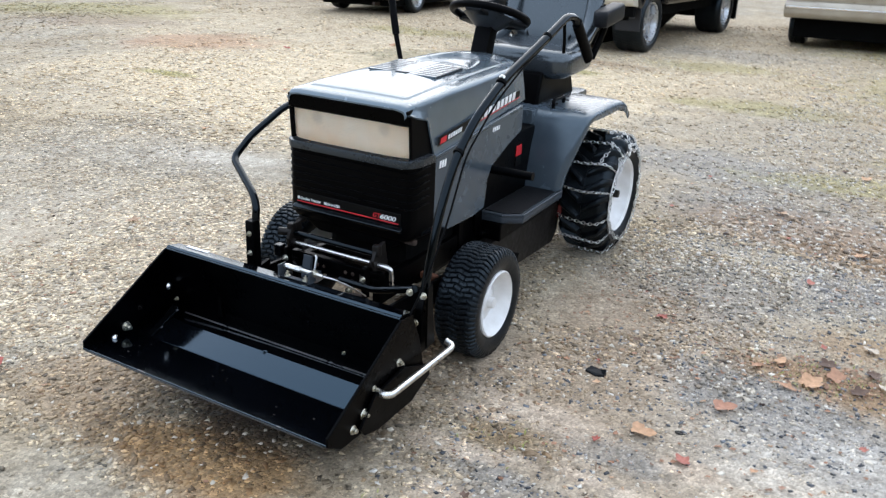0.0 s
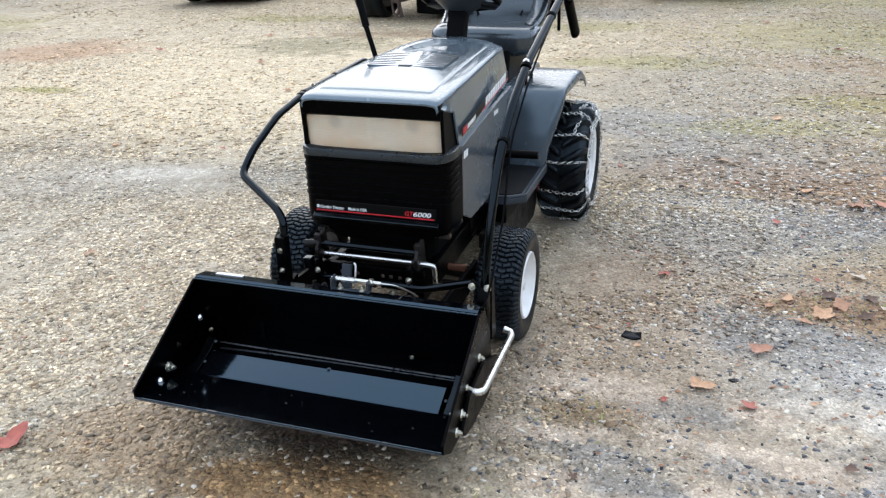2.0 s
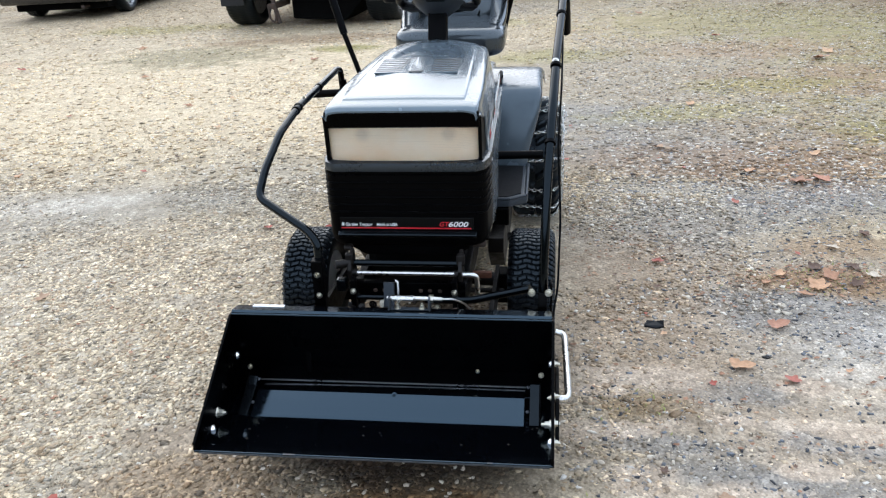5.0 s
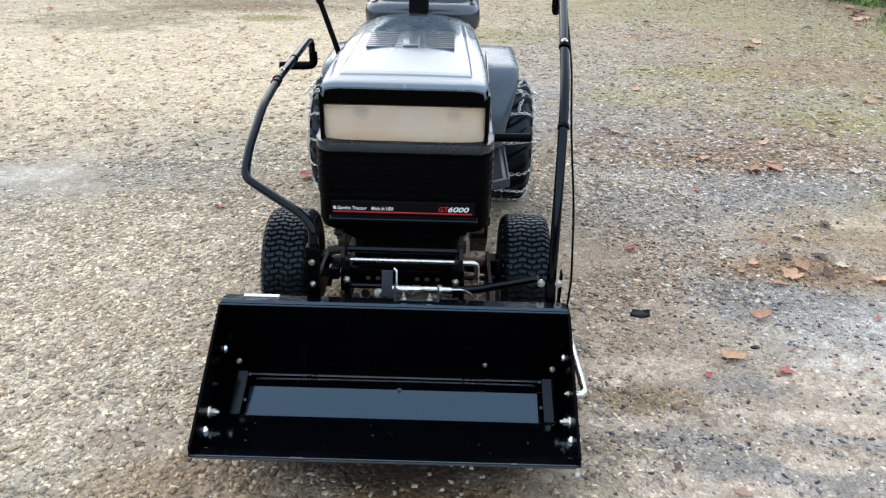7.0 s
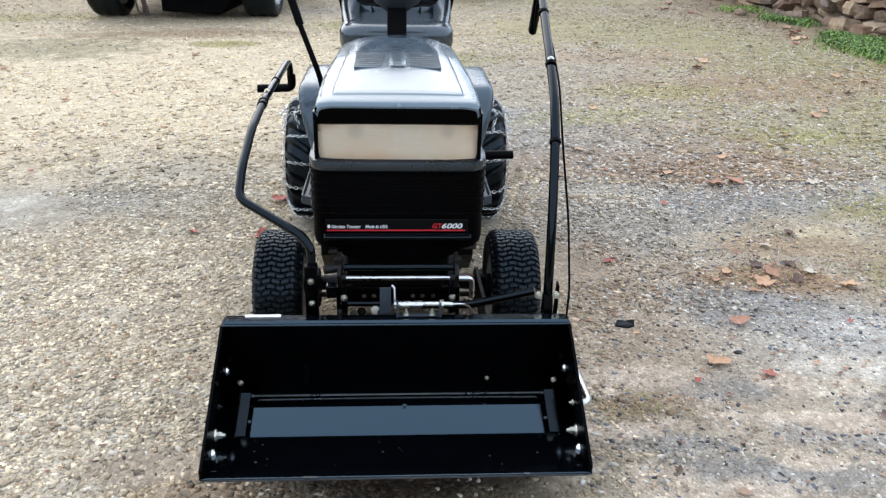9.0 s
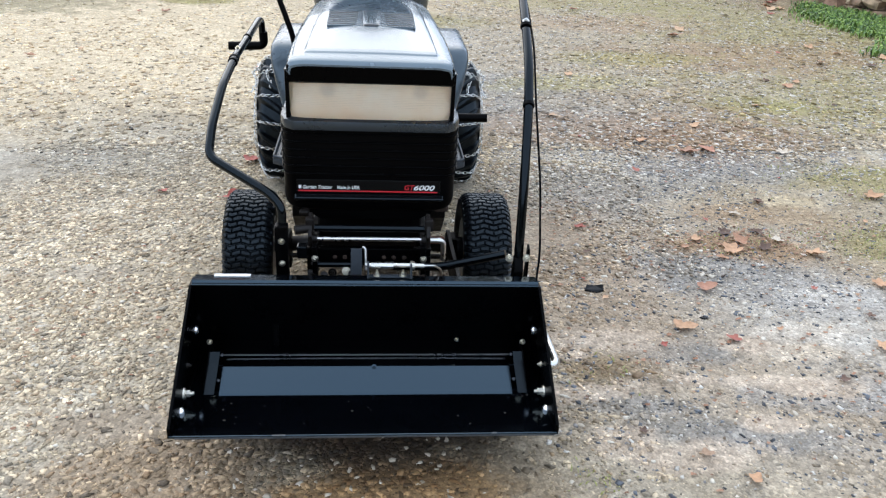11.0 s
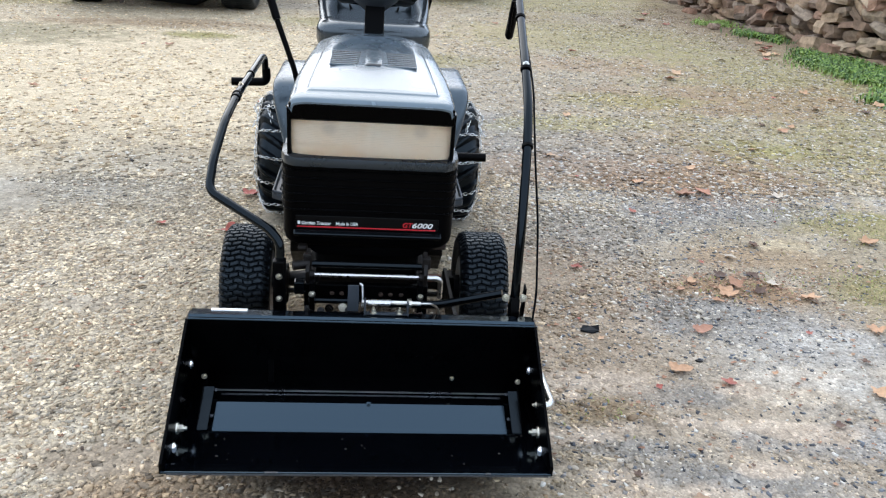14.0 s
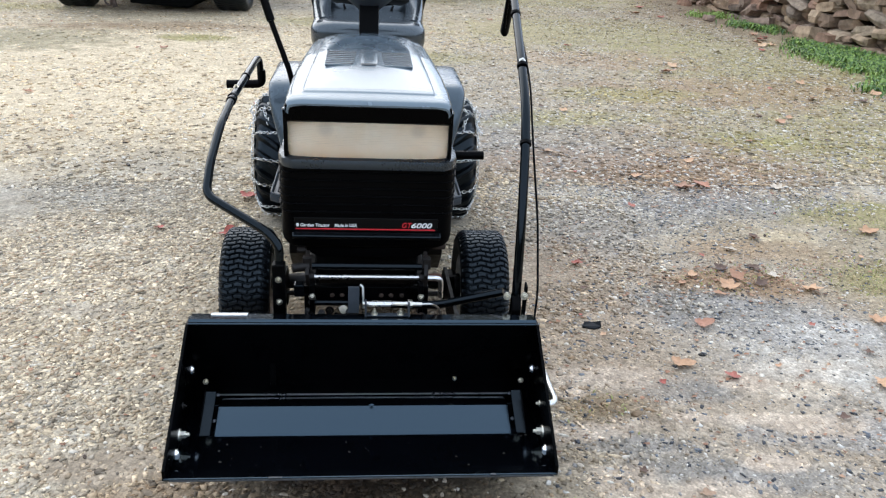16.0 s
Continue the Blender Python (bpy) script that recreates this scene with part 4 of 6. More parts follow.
seat = part("seat", cushion(soft_rect(0.252, 2.03, 2.44, 0.09), 0.135, pose(0, 0, 0.812, 2.2, 0, 0), 0.004, 13, 0.30), M_seat, tractor, "grey vinyl bucket seat", smooth=50)
seat.matrix_basis = Matrix.Identity(4)
part("backrest", cushion(soft_rect(0.238, 0.0, 0.46, 0.13, 0.12), 0.085, pose(0, 2.44, 0.925, 74, 0, 0), 0.006), M_seat, seat, "grey vinyl backrest", smooth=50)
for s in (-1, 1):
    part("bolster", tube([(s * 0.195, 2.16, 0.925), (s * 0.212, 2.30, 0.965), (s * 0.215, 2.42, 1.05), (s * 0.20, 2.50, 1.24)], 0.042, 12, 0.08), M_seat, seat, smooth=60)
    armrest = part("armrest", cushion(soft_rect(0.034, -0.14, 0.15, 0.028), 0.075, pose(s * 0.300, 2.40, 1.100, 6, 0, 0), 0.003), M_arm, tractor, "padded dark grey armrest", smooth=50)
    part("bracket", tube([(s * 0.28, 2.47, 1.10), (s * 0.25, 2.46, 0.98), (s * 0.23, 2.42, 0.89)], 0.016, 10, 0.05), M_plastic, armrest, smooth=60)

part("piping", tube([(-0.115, 2.480, 1.12), (-0.122, 2.437, 1.03), (-0.112, 2.408, 0.965), (-0.06, 2.392, 0.935), (0.06, 2.392, 0.935), (0.112, 2.408, 0.965), (0.122, 2.437, 1.03), (0.115, 2.480, 1.12)], 0.0062, 8, 0.05), M_plastic, seat, "dark piped seam round the backrest", smooth=60)

# ---- wheels


def tread_tyre(c, half, r_in, r_out, shoulder, angles, cols, drop, tread):
    """A tyre as one turned sheet whose tread is raised by tread(across, angle)."""
    wall = [(half * 0.78, r_in), (half * 0.93, r_in + (r_out - r_in) * 0.22), (half * 1.0, r_in + (r_out - r_in) * 0.50), (half * 0.995, r_out - drop - shoulder * 0.5)]
    b = bmesh.new()
    rings = []
    for j in range(angles):
        a = 2 * math.pi * j / angles
        line = [(-x, r) for x, r in wall]
        for i in range(cols):
            f = -1 + 2 * i / (cols - 1)
            line.append((f * half * 0.97, r_out - 0.008 - drop * max(0.0, (abs(f) - 0.7) / 0.3) ** 2 + tread(f, a)))
        line += [(x, r) for x, r in wall[::-1]]
        rings.append([b.verts.new((c[0] + x, c[1] + r * math.sin(a), c[2] + r * math.cos(a))) for x, r in line])
    k = len(rings[0])
    for j in range(angles):
        p0, p1 = rings[j], rings[(j + 1) % angles]
        for i in range(k):
            b.faces.new((p0[i], p0[(i + 1) % k], p1[(i + 1) % k], p1[i]))
    return b


def build_front_wheel(s):
    c = Vector((s * 0.398, 0.998, 0.201))
    hub = part("front_wheel", lathe([(-0.09, 0.0), (-0.09, 0.05), (0.03, 0.05), (0.03, 0.0)], 24, c, closed=False), M_frame, tractor, "front wheel with a white steel rim", smooth=40)
    half, r_out, r_in = 0.082, 0.204, 0.117
    def tread(f, a):
        """Zigzag bars across, cut into staggered blocks."""
        wave = 0.24 * math.asin(math.sin(f * math.pi * 2.4)) / (math.pi / 2)
        row = a * 66 / (2 * math.pi) + wave
        u = row % 1.0
        bar = ease(0.0, 0.12, u) - ease(0.70, 0.84, u)
        col = (f * 2.6 + (0.5 if int(row) % 2 else 0.0)) % 1.0
        return 0.0095 * bar - (0.0045 if col < 0.07 and bar > 0.3 else 0.0)

    b = tread_tyre(c, half, r_in, r_out, 0.030, 594, 53, 0.020, tread)
    part("tyre", b, M_rubber, hub, "black turf tyre with wavy tread bars", smooth=35)
    prof = [(0.074, 0.124), (0.078, 0.119), (0.070, 0.110), (0.045, 0.100), (0.022, 0.080), (0.026, 0.055), (0.040, 0.042), (0.046, 0.0)]
    part("rim", lathe([(s * x, r) for x, r in prof] + [(s * -0.07, 0.0), (s * -0.07, 0.118)], 48, c), M_rim, hub, "white painted steel rim", smooth=40)
    part("hub_cap", lathe([(s * 0.040, 0.0), (s * 0.040, 0.024), (s * 0.062, 0.020), (s * 0.066, 0.0)], 20, c, closed=False), M_rim, hub, smooth=40)


def link_mesh(b, c, axis, up, length, width, wire):
    """One oval chain link."""
    axis, up = axis.normalized(), up.normalized()
    k, sides = 10, 5
    rings = []
    for i in range(k):
        a = 2 * math.pi * i / k
        q = c + axis * math.cos(a) * length / 2 + up * math.sin(a) * width / 2
        out = (axis * math.cos(a) + up * math.sin(a)).normalized()
        nrm = axis.cross(up)
        rings.append([b.verts.new(q + (out * math.cos(2 * math.pi * j / sides) + nrm * math.sin(2 * math.pi * j / sides)) * wire) for j in range(sides)])
    for i in range(k):
        p0, p1 = rings[i], rings[(i + 1) % k]
        for j in range(sides):
            b.faces.new((p0[j], p0[(j + 1) % sides], p1[(j + 1) % sides], p1[j]))


def chain(b, pts, pitch, width, wire, normal):
    """Links laid along a polyline, each turned a quarter to the last."""
    pts = [Vector(q) for q in pts]
    left, k = 0.0, 0
    for p0, p1 in zip(pts, pts[1:]):
        d, ln = (p1 - p0).normalized(), (p1 - p0).length
        while left < ln:
            q = p0 + d * left
            nrm = normal(q)
            flat = d.cross(nrm)
            link_mesh(b, q, d, flat * 0.8 + nrm * 0.6 if k % 2 else flat * 0.6 - nrm * 0.8, pitch * 1.35, width, wire)
            left += pitch
            k += 1
        left -= ln


def build_rear_wheel(s):
    c = Vector((s * 0.394, 2.285, 0.287))
    half, r_out, r_in = 0.120, 0.288, 0.172
    hub = part("rear_wheel", lathe([(-0.12, 0.0), (-0.12, 0.07), (0.02, 0.07), (0.02, 0.0)], 24, c, closed=False), M_frame, tractor, "rear wheel with a white rim and snow chain", smooth=40)
    def tread(f, a):
        u = (a * 20 / (2 * math.pi) - abs(f) * 0.9 + (0.5 if f > 0 else 0)) % 1.0
        return -0.016 + 0.024 * (ease(0.0, 0.08, u) - ease(0.34, 0.44, u)) * ease(0.02, 0.08, abs(f))

    b = tread_tyre(c, half, r_in, r_out, 0.045, 320, 29, 0.042, tread)
    part("tyre", b, M_rubber, hub, "black lugged rear tyre", smooth=35)
    prof = [(0.104, 0.180), (0.110, 0.174), (0.100, 0.160), (0.055, 0.152), (0.030, 0.130), (0.034, 0.085), (0.055, 0.070), (0.060, 0.0)]
    rim = part("rim", lathe([(s * x, r) for x, r in prof] + [(s * -0.10, 0.0), (s * -0.10, 0.174)], 56, c), M_rim, hub, "white painted steel rim", smooth=40)
    part("axle_end", lathe([(s * 0.055, 0.0), (s * 0.055, 0.022), (s * 0.095, 0.018), (s * 0.098, 0.0)], 16, c, closed=False), M_greasy, rim, smooth=40)
    b = bmesh.new()
    rnd = random.Random(5 + s)
    away = lambda q: Vector((0, q.y - c.y, q.z - c.z)).normalized()
    for k in range(14):
        a0 = 2 * math.pi * (k + rnd.uniform(-0.12, 0.12)) / 14
        pts = []
        for i in range(15):
            f = -1 + 2 * i / 14
            x = f * half * 1.03
            rr = r_out + 0.008 - 0.055 * max(0, (abs(f) - 0.62) / 0.38) ** 2
            a = a0 + 0.02 * math.sin(3 * f + k)
            pts.append((c.x + x, c.y + rr * math.sin(a), c.z + rr * math.cos(a)))
        chain(b, pts, 0.0165, 0.0125, 0.0019, away)
    for sx in (-1, 1):
        pts = []
        for i in range(57):
            a = 2 * math.pi * i / 56
            rr = 0.218 + 0.010 * math.cos(14 * a) + (0.012 * math.sin(3 * a))
            pts.append((c.x + sx * (half + 0.008), c.y + rr * math.sin(a), c.z + rr * math.cos(a)))
        chain(b, pts, 0.018, 0.0135, 0.0020, lambda q: Vector((1, 0, 0)))
    # slack gathered near the top
    for j in range(4):
        pts = []
        for i in range(9):
            a = radians(-6 + 52 * i / 8)
            rr = r_out + 0.010 - 0.016 * j
            pts.append((c.x + s * (0.03 + 0.034 * j + 0.012 * math.sin(i * 1.3 + j)), c.y - rr * math.sin(a) * (1 if j % 2 else -0.6), c.z + rr * math.cos(a)))
        chain(b, pts, 0.017, 0.0135, 0.0020, away)
    part("snow_chain", b, M_chain, hub, "galvanised snow chain with loose links", smooth=60)


for s in (-1, 1):
    build_front_wheel(s)
    build_rear_wheel(s)
# plate added under the tractor to stand for the shade below it
part("shade_plate", box(-0.165, 0.165, 0.95, 2.2, 0.215, 0.30, 0.01), M_greasy, tractor, "dark plate added for the shade under the tractor")
part("transmission", box(-0.17, 0.19, 1.72, 2.45, 0.10, 0.36, 0.03), M_greasy, tractor, "greasy transmission case")
# rails added to block light and look dark where the ground is shaded
for s in (-1, 1):
    part("shade_rail", prism([(1.22, 0.23), (1.34, 0.12), (1.98, 0.09), (2.04, 0.14), (2.04, 0.29), (1.22, 0.29)], s * 0.225, s * 0.285, 0.004), M_greasy, tractor, "black rail added for the shade under the foot plates")
part("cross_shaft", tube([(-0.30, 1.55, 0.16), (0.0, 1.55, 0.16), (0.31, 1.55, 0.16)], 0.018, 12, 0.02), M_greasy, tractor, smooth=60)
part("lift_frame", box(-0.30, 0.30, 1.36, 1.80, 0.285, 0.362, 0.008), M_frame, tractor, "black lift frame under the foot plates")
for s in (-1, 1):
    part("lift_link", box(min(s * 0.20, s * 0.212), max(s * 0.20, s * 0.212), 1.34, 1.40, 0.17, 0.36, 0.004, m=pose(0, 0, 0, 6, 0, 0)), M_frame, tractor)
    part("pedal_rod", tube([(s * 0.24, 1.30, 0.33), (s * 0.25, 1.50, 0.30), (s * 0.24, 1.80, 0.27), (s * 0.22, 2.10, 0.26)], 0.009, 10, 0.04), M_frame, tractor, smooth=60)
    part("pedal_bracket", box(min(s * 0.19, s * 0.30), max(s * 0.19, s * 0.30), 1.42, 1.47, 0.30, 0.352, 0.005), M_greasy, tractor)
    part("hanger_spring", tube([(s * 0.23, 1.62, 0.33), (s * 0.24, 1.72, 0.22), (s * 0.23, 1.95, 0.24)], 0.011, 10, 0.03), M_greasy, tractor, smooth=60)
part("spindle_arm", box(0.188, 0.258, 0.925, 0.945, 0.258, 0.282, 0.006), M_spindle, tractor, "rusty orange spindle arm", smooth=40)
part("front_axle", tube([(-0.33, 1.02, 0.205), (-0.12, 1.0, 0.235), (0.12, 1.0, 0.235), (0.33, 1.02, 0.205)], 0.026, 12, 0.06), M_greasy, tractor, "black front axle beam", smooth=60)
part("rear_axle", box(-0.27, 0.27, 2.21, 2.36, 0.22, 0.36, 0.03), M_greasy, tractor, "greasy rear axle housing")
part("drawbar", box(-0.22, 0.30, 2.02, 2.08, 0.20, 0.27, 0.01), M_redpaint, tractor, "dull red rear cross bar")
for s in (-1, 1):
    part("frame_rail", box(min(s * 0.16, s * 0.19), max(s * 0.16, s * 0.19), 0.66, 2.2, 0.25, 0.34, 0.004), M_frame, tractor)
    part("tie_rod", tube([(s * 0.30, 0.93, 0.21), (0.02, 0.95, 0.20)], 0.009, 10), M_greasy, tractor, smooth=60)
    part("steering_knuckle", box(min(s * 0.27, s * 0.315), max(s * 0.27, s * 0.315), 0.985, 1.055, 0.13, 0.25, 0.01), M_frame, tractor)

# ---- loader bucket: bent sheet, side plates, cross ridge
FLOOR = [(0.0, 0.184), (0.20, 0.156), (0.374, 0.1535)]
UNDER = [(0.376, 0.150), (0.20, 0.148), (0.0, 0.178)]
BACK = [(0.375, 0.150), (0.376, 0.166), (0.378, 0.215), (0.352, 0.404), (0.362, 0.412), (0.412, 0.402), (0.412, 0.397), (0.366, 0.406), (0.360, 0.400), (0.384, 0.215), (0.382, 0.150)]
CHEEK_X = {-1: 0.470, 1: 0.464}
bucket = part("bucket", prism(FLOOR + UNDER, -0.470, 0.464, 0.0), M_black, tractor, "glossy black steel loader bucket")
part("cross_ridge", prism([(0.198, 0.1566), (0.202, 0.1590), (0.280, 0.1935), (0.287, 0.1925), (0.374, 0.166), (0.374, 0.152), (0.21, 0.152)], -0.392, 0.390, 0.0008), M_black, bucket, "folded cross ridge welded to the bucket floor", smooth=20)
part("back_sheet", prism(BACK, -0.470, 0.464, 0.0), M_satin, bucket, "black bucket back with a folded top edge")
part("cutting_edge", prism([(-0.006, 0.180), (-0.004, 0.186), (0.03, 0.1825), (0.03, 0.1735), (0.0, 0.1755)], -0.474, 0.468, 0.0015), M_black, bucket, "scraped cutting edge")
part("lip_wear", box(-0.46, 0.46, -0.0075, -0.0055, 0.1785, 0.1825, 0.0005), M_dash, bucket, "bare metal along the cutting edge")
CHEEK = [(0.0, 0.176), (0.0, 0.204), (0.342, 0.398), (0.352, 0.4035), (0.408, 0.400), (0.455, 0.30), (0.485, 0.185), (0.480, 0.158), (0.40, 0.128), (0.06, 0.138)]


def dome(c, axis, r, h):
    """The round head of a carriage bolt."""
    b = bmesh.new()
    bmesh.ops.create_uvsphere(b, u_segments=16, v_segments=10, radius=1.0)
    bmesh.ops.delete(b, geom=[v for v in b.verts if v.co.z < -0.05], context="VERTS")
    bmesh.ops.contextual_create(b, geom=[e for e in b.edges if e.is_boundary])
    b.transform(Matrix.Translation(c) @ Vector(axis).to_track_quat("Z", "Y").to_matrix().to_4x4() @ Matrix.Diagonal((r, r, h, 1)))
    return b


part("top_flange", prism([(0.3545, 0.4085), (0.362, 0.4128), (0.412, 0.4028), (0.412, 0.4038), (0.362, 0.4140), (0.3535, 0.4095)], -0.470, 0.464, 0.0), M_black, bucket, "glossy top flange of the bucket")
part("fold_bead", tube([(-0.470, 0.3525, 0.4045), (0.464, 0.3525, 0.4045)], 0.0034, 8), M_black, bucket, "rounded fold of the top edge", smooth=60)
for s in (-1, 1):
    e = CHEEK_X[s]
    cheek = part("side_plate", prism(CHEEK, s * e, s * (e + 0.008), 0.0015), M_satin, bucket, "black bucket side plate")
    bracket = part("corner_bracket", prism([(0.203, 0.1565), (0.300, 0.196), (0.325, 0.212), (0.330, 0.206), (0.305, 0.189), (0.215, 0.153)], s * 0.405, s * 0.432, 0.001), M_tube, bucket, "bent bracket welded beside the ridge")
    part("bracket_flange", prism([(0.215, 0.153), (0.300, 0.196), (0.325, 0.212), (0.374, 0.218), (0.374, 0.153)], s * 0.432, s * 0.436, 0.001), M_satin, bracket)
    for y, z in ((0.315, 0.207), (0.245, 0.172)):
        part("weld", dome((s * 0.399, y, z), (0, -0.42, 0.9), 0.0055, 0.004), M_dash, bracket, smooth=60)
    part("bracket_bolt", bolt((s * 0.436, 0.352, 0.226), (0, -1, 0.2), 0.0055, 0.009), M_bolt, bracket, smooth=30)
    part("carriage_bolt", dome((s * e, 0.352, 0.265), (-s, 0, 0), 0.0145, 0.0105), M_chrome, cheek, "bright round bolt head", smooth=60)
    part("carriage_bolt", dome((s * e, 0.112, 0.170), (-s, 0, 0), 0.0125, 0.0115), M_chrome, cheek, smooth=60)
    part("bolt", bolt((s * e, 0.160, 0.192), (-s, 0, 0), 0.0105, 0.017), M_bolt, cheek, "zinc plated bolt", smooth=30)
    part("bolt", bolt((s * e, 0.222, 0.236), (-s, 0, 0), 0.006, 0.007), M_greasy if s < 0 else M_bolt, cheek, smooth=30)
    for y, z, r in ((0.340, 0.272, 0.0085), (0.212, 0.250, 0.006), (0.165, 0.192, 0.011), (0.112, 0.170, 0.009)):
        part("nut", bolt((s * (e + 0.008), y, z), (s, 0, 0), r, 0.011), M_bolt, cheek, smooth=30)
    # lift arm behind the cheek, running back to the axle mount
    part("lift_arm", prism([(0.15, 0.135), (0.13, 0.165), (0.20, 0.235), (0.35, 0.255), (0.50, 0.195), (0.50, 0.16), (0.40, 0.118), (0.22, 0.118)], s * 0.476, s * 0.486, 0.0015) if s > 0 else prism([(0.37, 0.20), (0.37, 0.28), (0.62, 0.33), (0.62, 0.27)], -0.265, -0.250, 0.0015), M_frame, tractor, "black loader lift arm")
part("seam", box(-0.425, 0.425, 0.369, 0.3755, 0.1692, 0.1708, 0.0004), M_alloy, bucket, "weld bead along the back sheet")
for x, y, z in ((0.250, 0.3755, 0.219),):
    part("bolt", bolt((x, y, z), (0, -1, 0), 0.0045, 0.007), M_bolt, bucket, smooth=30)
part("bolt", bolt((0.015, 0.279, 0.190), (0, -0.41, 0.91), 0.006, 0.006), M_black, bucket, smooth=30)
part("label", prism([(-0.418, 0.392), (-0.322, 0.392), (-0.322, 0.405), (-0.418, 0.405)], 0.4085, 0.4105, 0.0003, axis="z"), M_white, bucket, "white paper label")
for x, w in ((-0.215, 0.016), (0.31, 0.007)):
    part("scuff", box(x - w, x + w, -0.0066, -0.0014, 0.1853, 0.1862, 0.0002), M_dash, bucket, "bare scuffed metal on the lip")
# chips and crumbs on the bucket floor
rnd = random.Random(11)
b = None
for i in range(20):
    x, y = rnd.uniform(-0.43, 0.43), rnd.uniform(0.01, 0.19)
    z = 0.184 - 0.14 * y
    k = rnd.uniform(0.0008, 0.0020)
    b = box(x - k * rnd.uniform(1, 2.4), x + k, y - k, y + k, z, z + k, 0, b, None)
part("crumbs", b, M_fill, bucket, "crumbs of gravel and bark")

for s in (-1, 1):
    part("loader_arm", prism([(0.40, 0.15), (0.40, 0.25), (0.60, 0.30), (1.0, 0.28), (1.02, 0.21), (0.62, 0.17)], s * 0.268, s * 0.282, 0.002), M_frame, tractor, "black loader arm down to the axle")
part("cross_plate", prism([(0.47, 0.16), (0.47, 0.27), (0.482, 0.27), (0.482, 0.16)], -0.26, 0.44, 0.001), M_frame, tractor)

# ---- loader frame between the front wheels
fr = part("loader_frame", box(-0.19, 0.19, 0.665, 0.69, 0.306, 0.365, 0.004), M_frame, tractor, "black loader frame with pivots and links")
for k in range(6):
    x = (-0.105, -0.075, -0.047, 0.045, 0.075, 0.108)[k]
    part("hole_plug", bolt((x, 0.665, 0.335), (0, -1, 0), 0.0048, 0.003), M_rust, fr, smooth=30)
part("cross_bar", tube([(-0.165, 0.66, 0.435), (0.168, 0.66, 0.435)], 0.0105, 12), M_tube, fr, "black cross bar", smooth=60)
part("shaft", tube([(-0.172, 0.655, 0.402), (0.165, 0.655, 0.402)], 0.0075, 12), M_steel, fr, "bright steel pivot shaft", smooth=60)
part("lower_bar", tube([(-0.17, 0.62, 0.332), (-0.02, 0.62, 0.332)], 0.0085, 12), M_tube, fr, smooth=60)
part("lower_bar", tube([(0.07, 0.60, 0.338), (0.10, 0.60, 0.338), (0.215, 0.59, 0.342), (0.40, 0.535, 0.415)], 0.0125, 12, 0.03), M_tube, fr, "black link arm to the lift handle", smooth=60)
part("hook", tube([(0.175, 0.66, 0.398), (0.215, 0.665, 0.395), (0.228, 0.67, 0.385), (0.229, 0.675, 0.325)], 0.0085, 12, 0.02), M_steel, fr, "bent bright steel pin", smooth=60)
part("turnbuckle", tube([(-0.012, 0.405, 0.440), (0.035, 0.404, 0.441), (0.095, 0.404, 0.441), (0.150, 0.405, 0.439)], 0.0062, 12), M_steel, fr, "steel turnbuckle", smooth=60)
part("turnbuckle_body", tube([(0.004, 0.405, 0.4405), (0.066, 0.404, 0.441)], 0.0088, 6), M_steel, fr)
part("jam_nut", tube([(0.112, 0.404, 0.441), (0.124, 0.404, 0.441)], 0.0115, 6), M_bolt, fr)
brk = box(-0.006, 0.118, 0.384, 0.400, 0.4115, 0.4145, 0.0008)
for x in (-0.004, 0.114):
    brk = box(x - 0.0025, x + 0.0025, 0.378, 0.412, 0.4125, 0.450, 0.001, brk)
part("clevis", brk, M_step, fr, "black bracket on the bucket's top edge")
for x in (0.020, 0.092):
    part("clevis_nut", bolt((x, 0.392, 0.4145), (0, 0, 1), 0.0065, 0.012), M_bolt, fr, smooth=30)
part("latch", prism([(0.560, 0.325), (0.548, 0.335), (0.566, 0.412), (0.578, 0.408)], -0.055, -0.022, 0.002), M_step, fr, "flat steel latch plate")
part("latch_rod", tube([(-0.020, 0.585, 0.410), (-0.012, 0.580, 0.405), (-0.010, 0.56, 0.345)], 0.004, 8, 0.01), M_steel, fr, smooth=60)
part("cable", tube([(0.15, 0.405, 0.439), (0.18, 0.42, 0.432), (0.205, 0.47, 0.395), (0.215, 0.54, 0.34)], 0.003, 8, 0.03), M_steel, fr, smooth=60)
for s in (-1, 1):
    part("pivot_ear", prism([(0.64, 0.38), (0.63, 0.42), (0.65, 0.46), (0.70, 0.47), (0.72, 0.37)], s * 0.172, s * 0.184, 0.002), M_greasy, fr)
    part("ear_tab", box(min(s * 0.166, s * 0.192), max(s * 0.166, s * 0.192), 0.645, 0.668, 0.432, 0.470, 0.005), M_greasy, fr)
    part("collar", lathe([(-0.012, 0.0), (-0.012, 0.014), (0.012, 0.014), (0.012, 0.0)], 16, (s * 0.17, 0.655, 0.402), closed=False), M_greasy, fr, smooth=40)
    part("hanger", box(min(s * 0.155, s * 0.17), max(s * 0.155, s * 0.17), 0.60, 0.63, 0.29, 0.40, 0.003), M_frame, fr)
    part("spring_nut", bolt((s * 0.162, 0.60, 0.362), (0, -1, 0), 0.007, 0.01), M_bolt, fr, smooth=30)
    part("spring_nut", bolt((s * 0.166, 0.598, 0.302), (0, -1, 0), 0.007, 0.012), M_greasy, fr, smooth=30)
part("stub_shaft", tube([(-0.222, 0.64, 0.436), (-0.175, 0.655, 0.437)], 0.014, 14), M_greasy, fr, smooth=60)
part("stub_box", box(-0.215, -0.185, 0.60, 0.63, 0.36, 0.40, 0.004), M_ridge, fr)
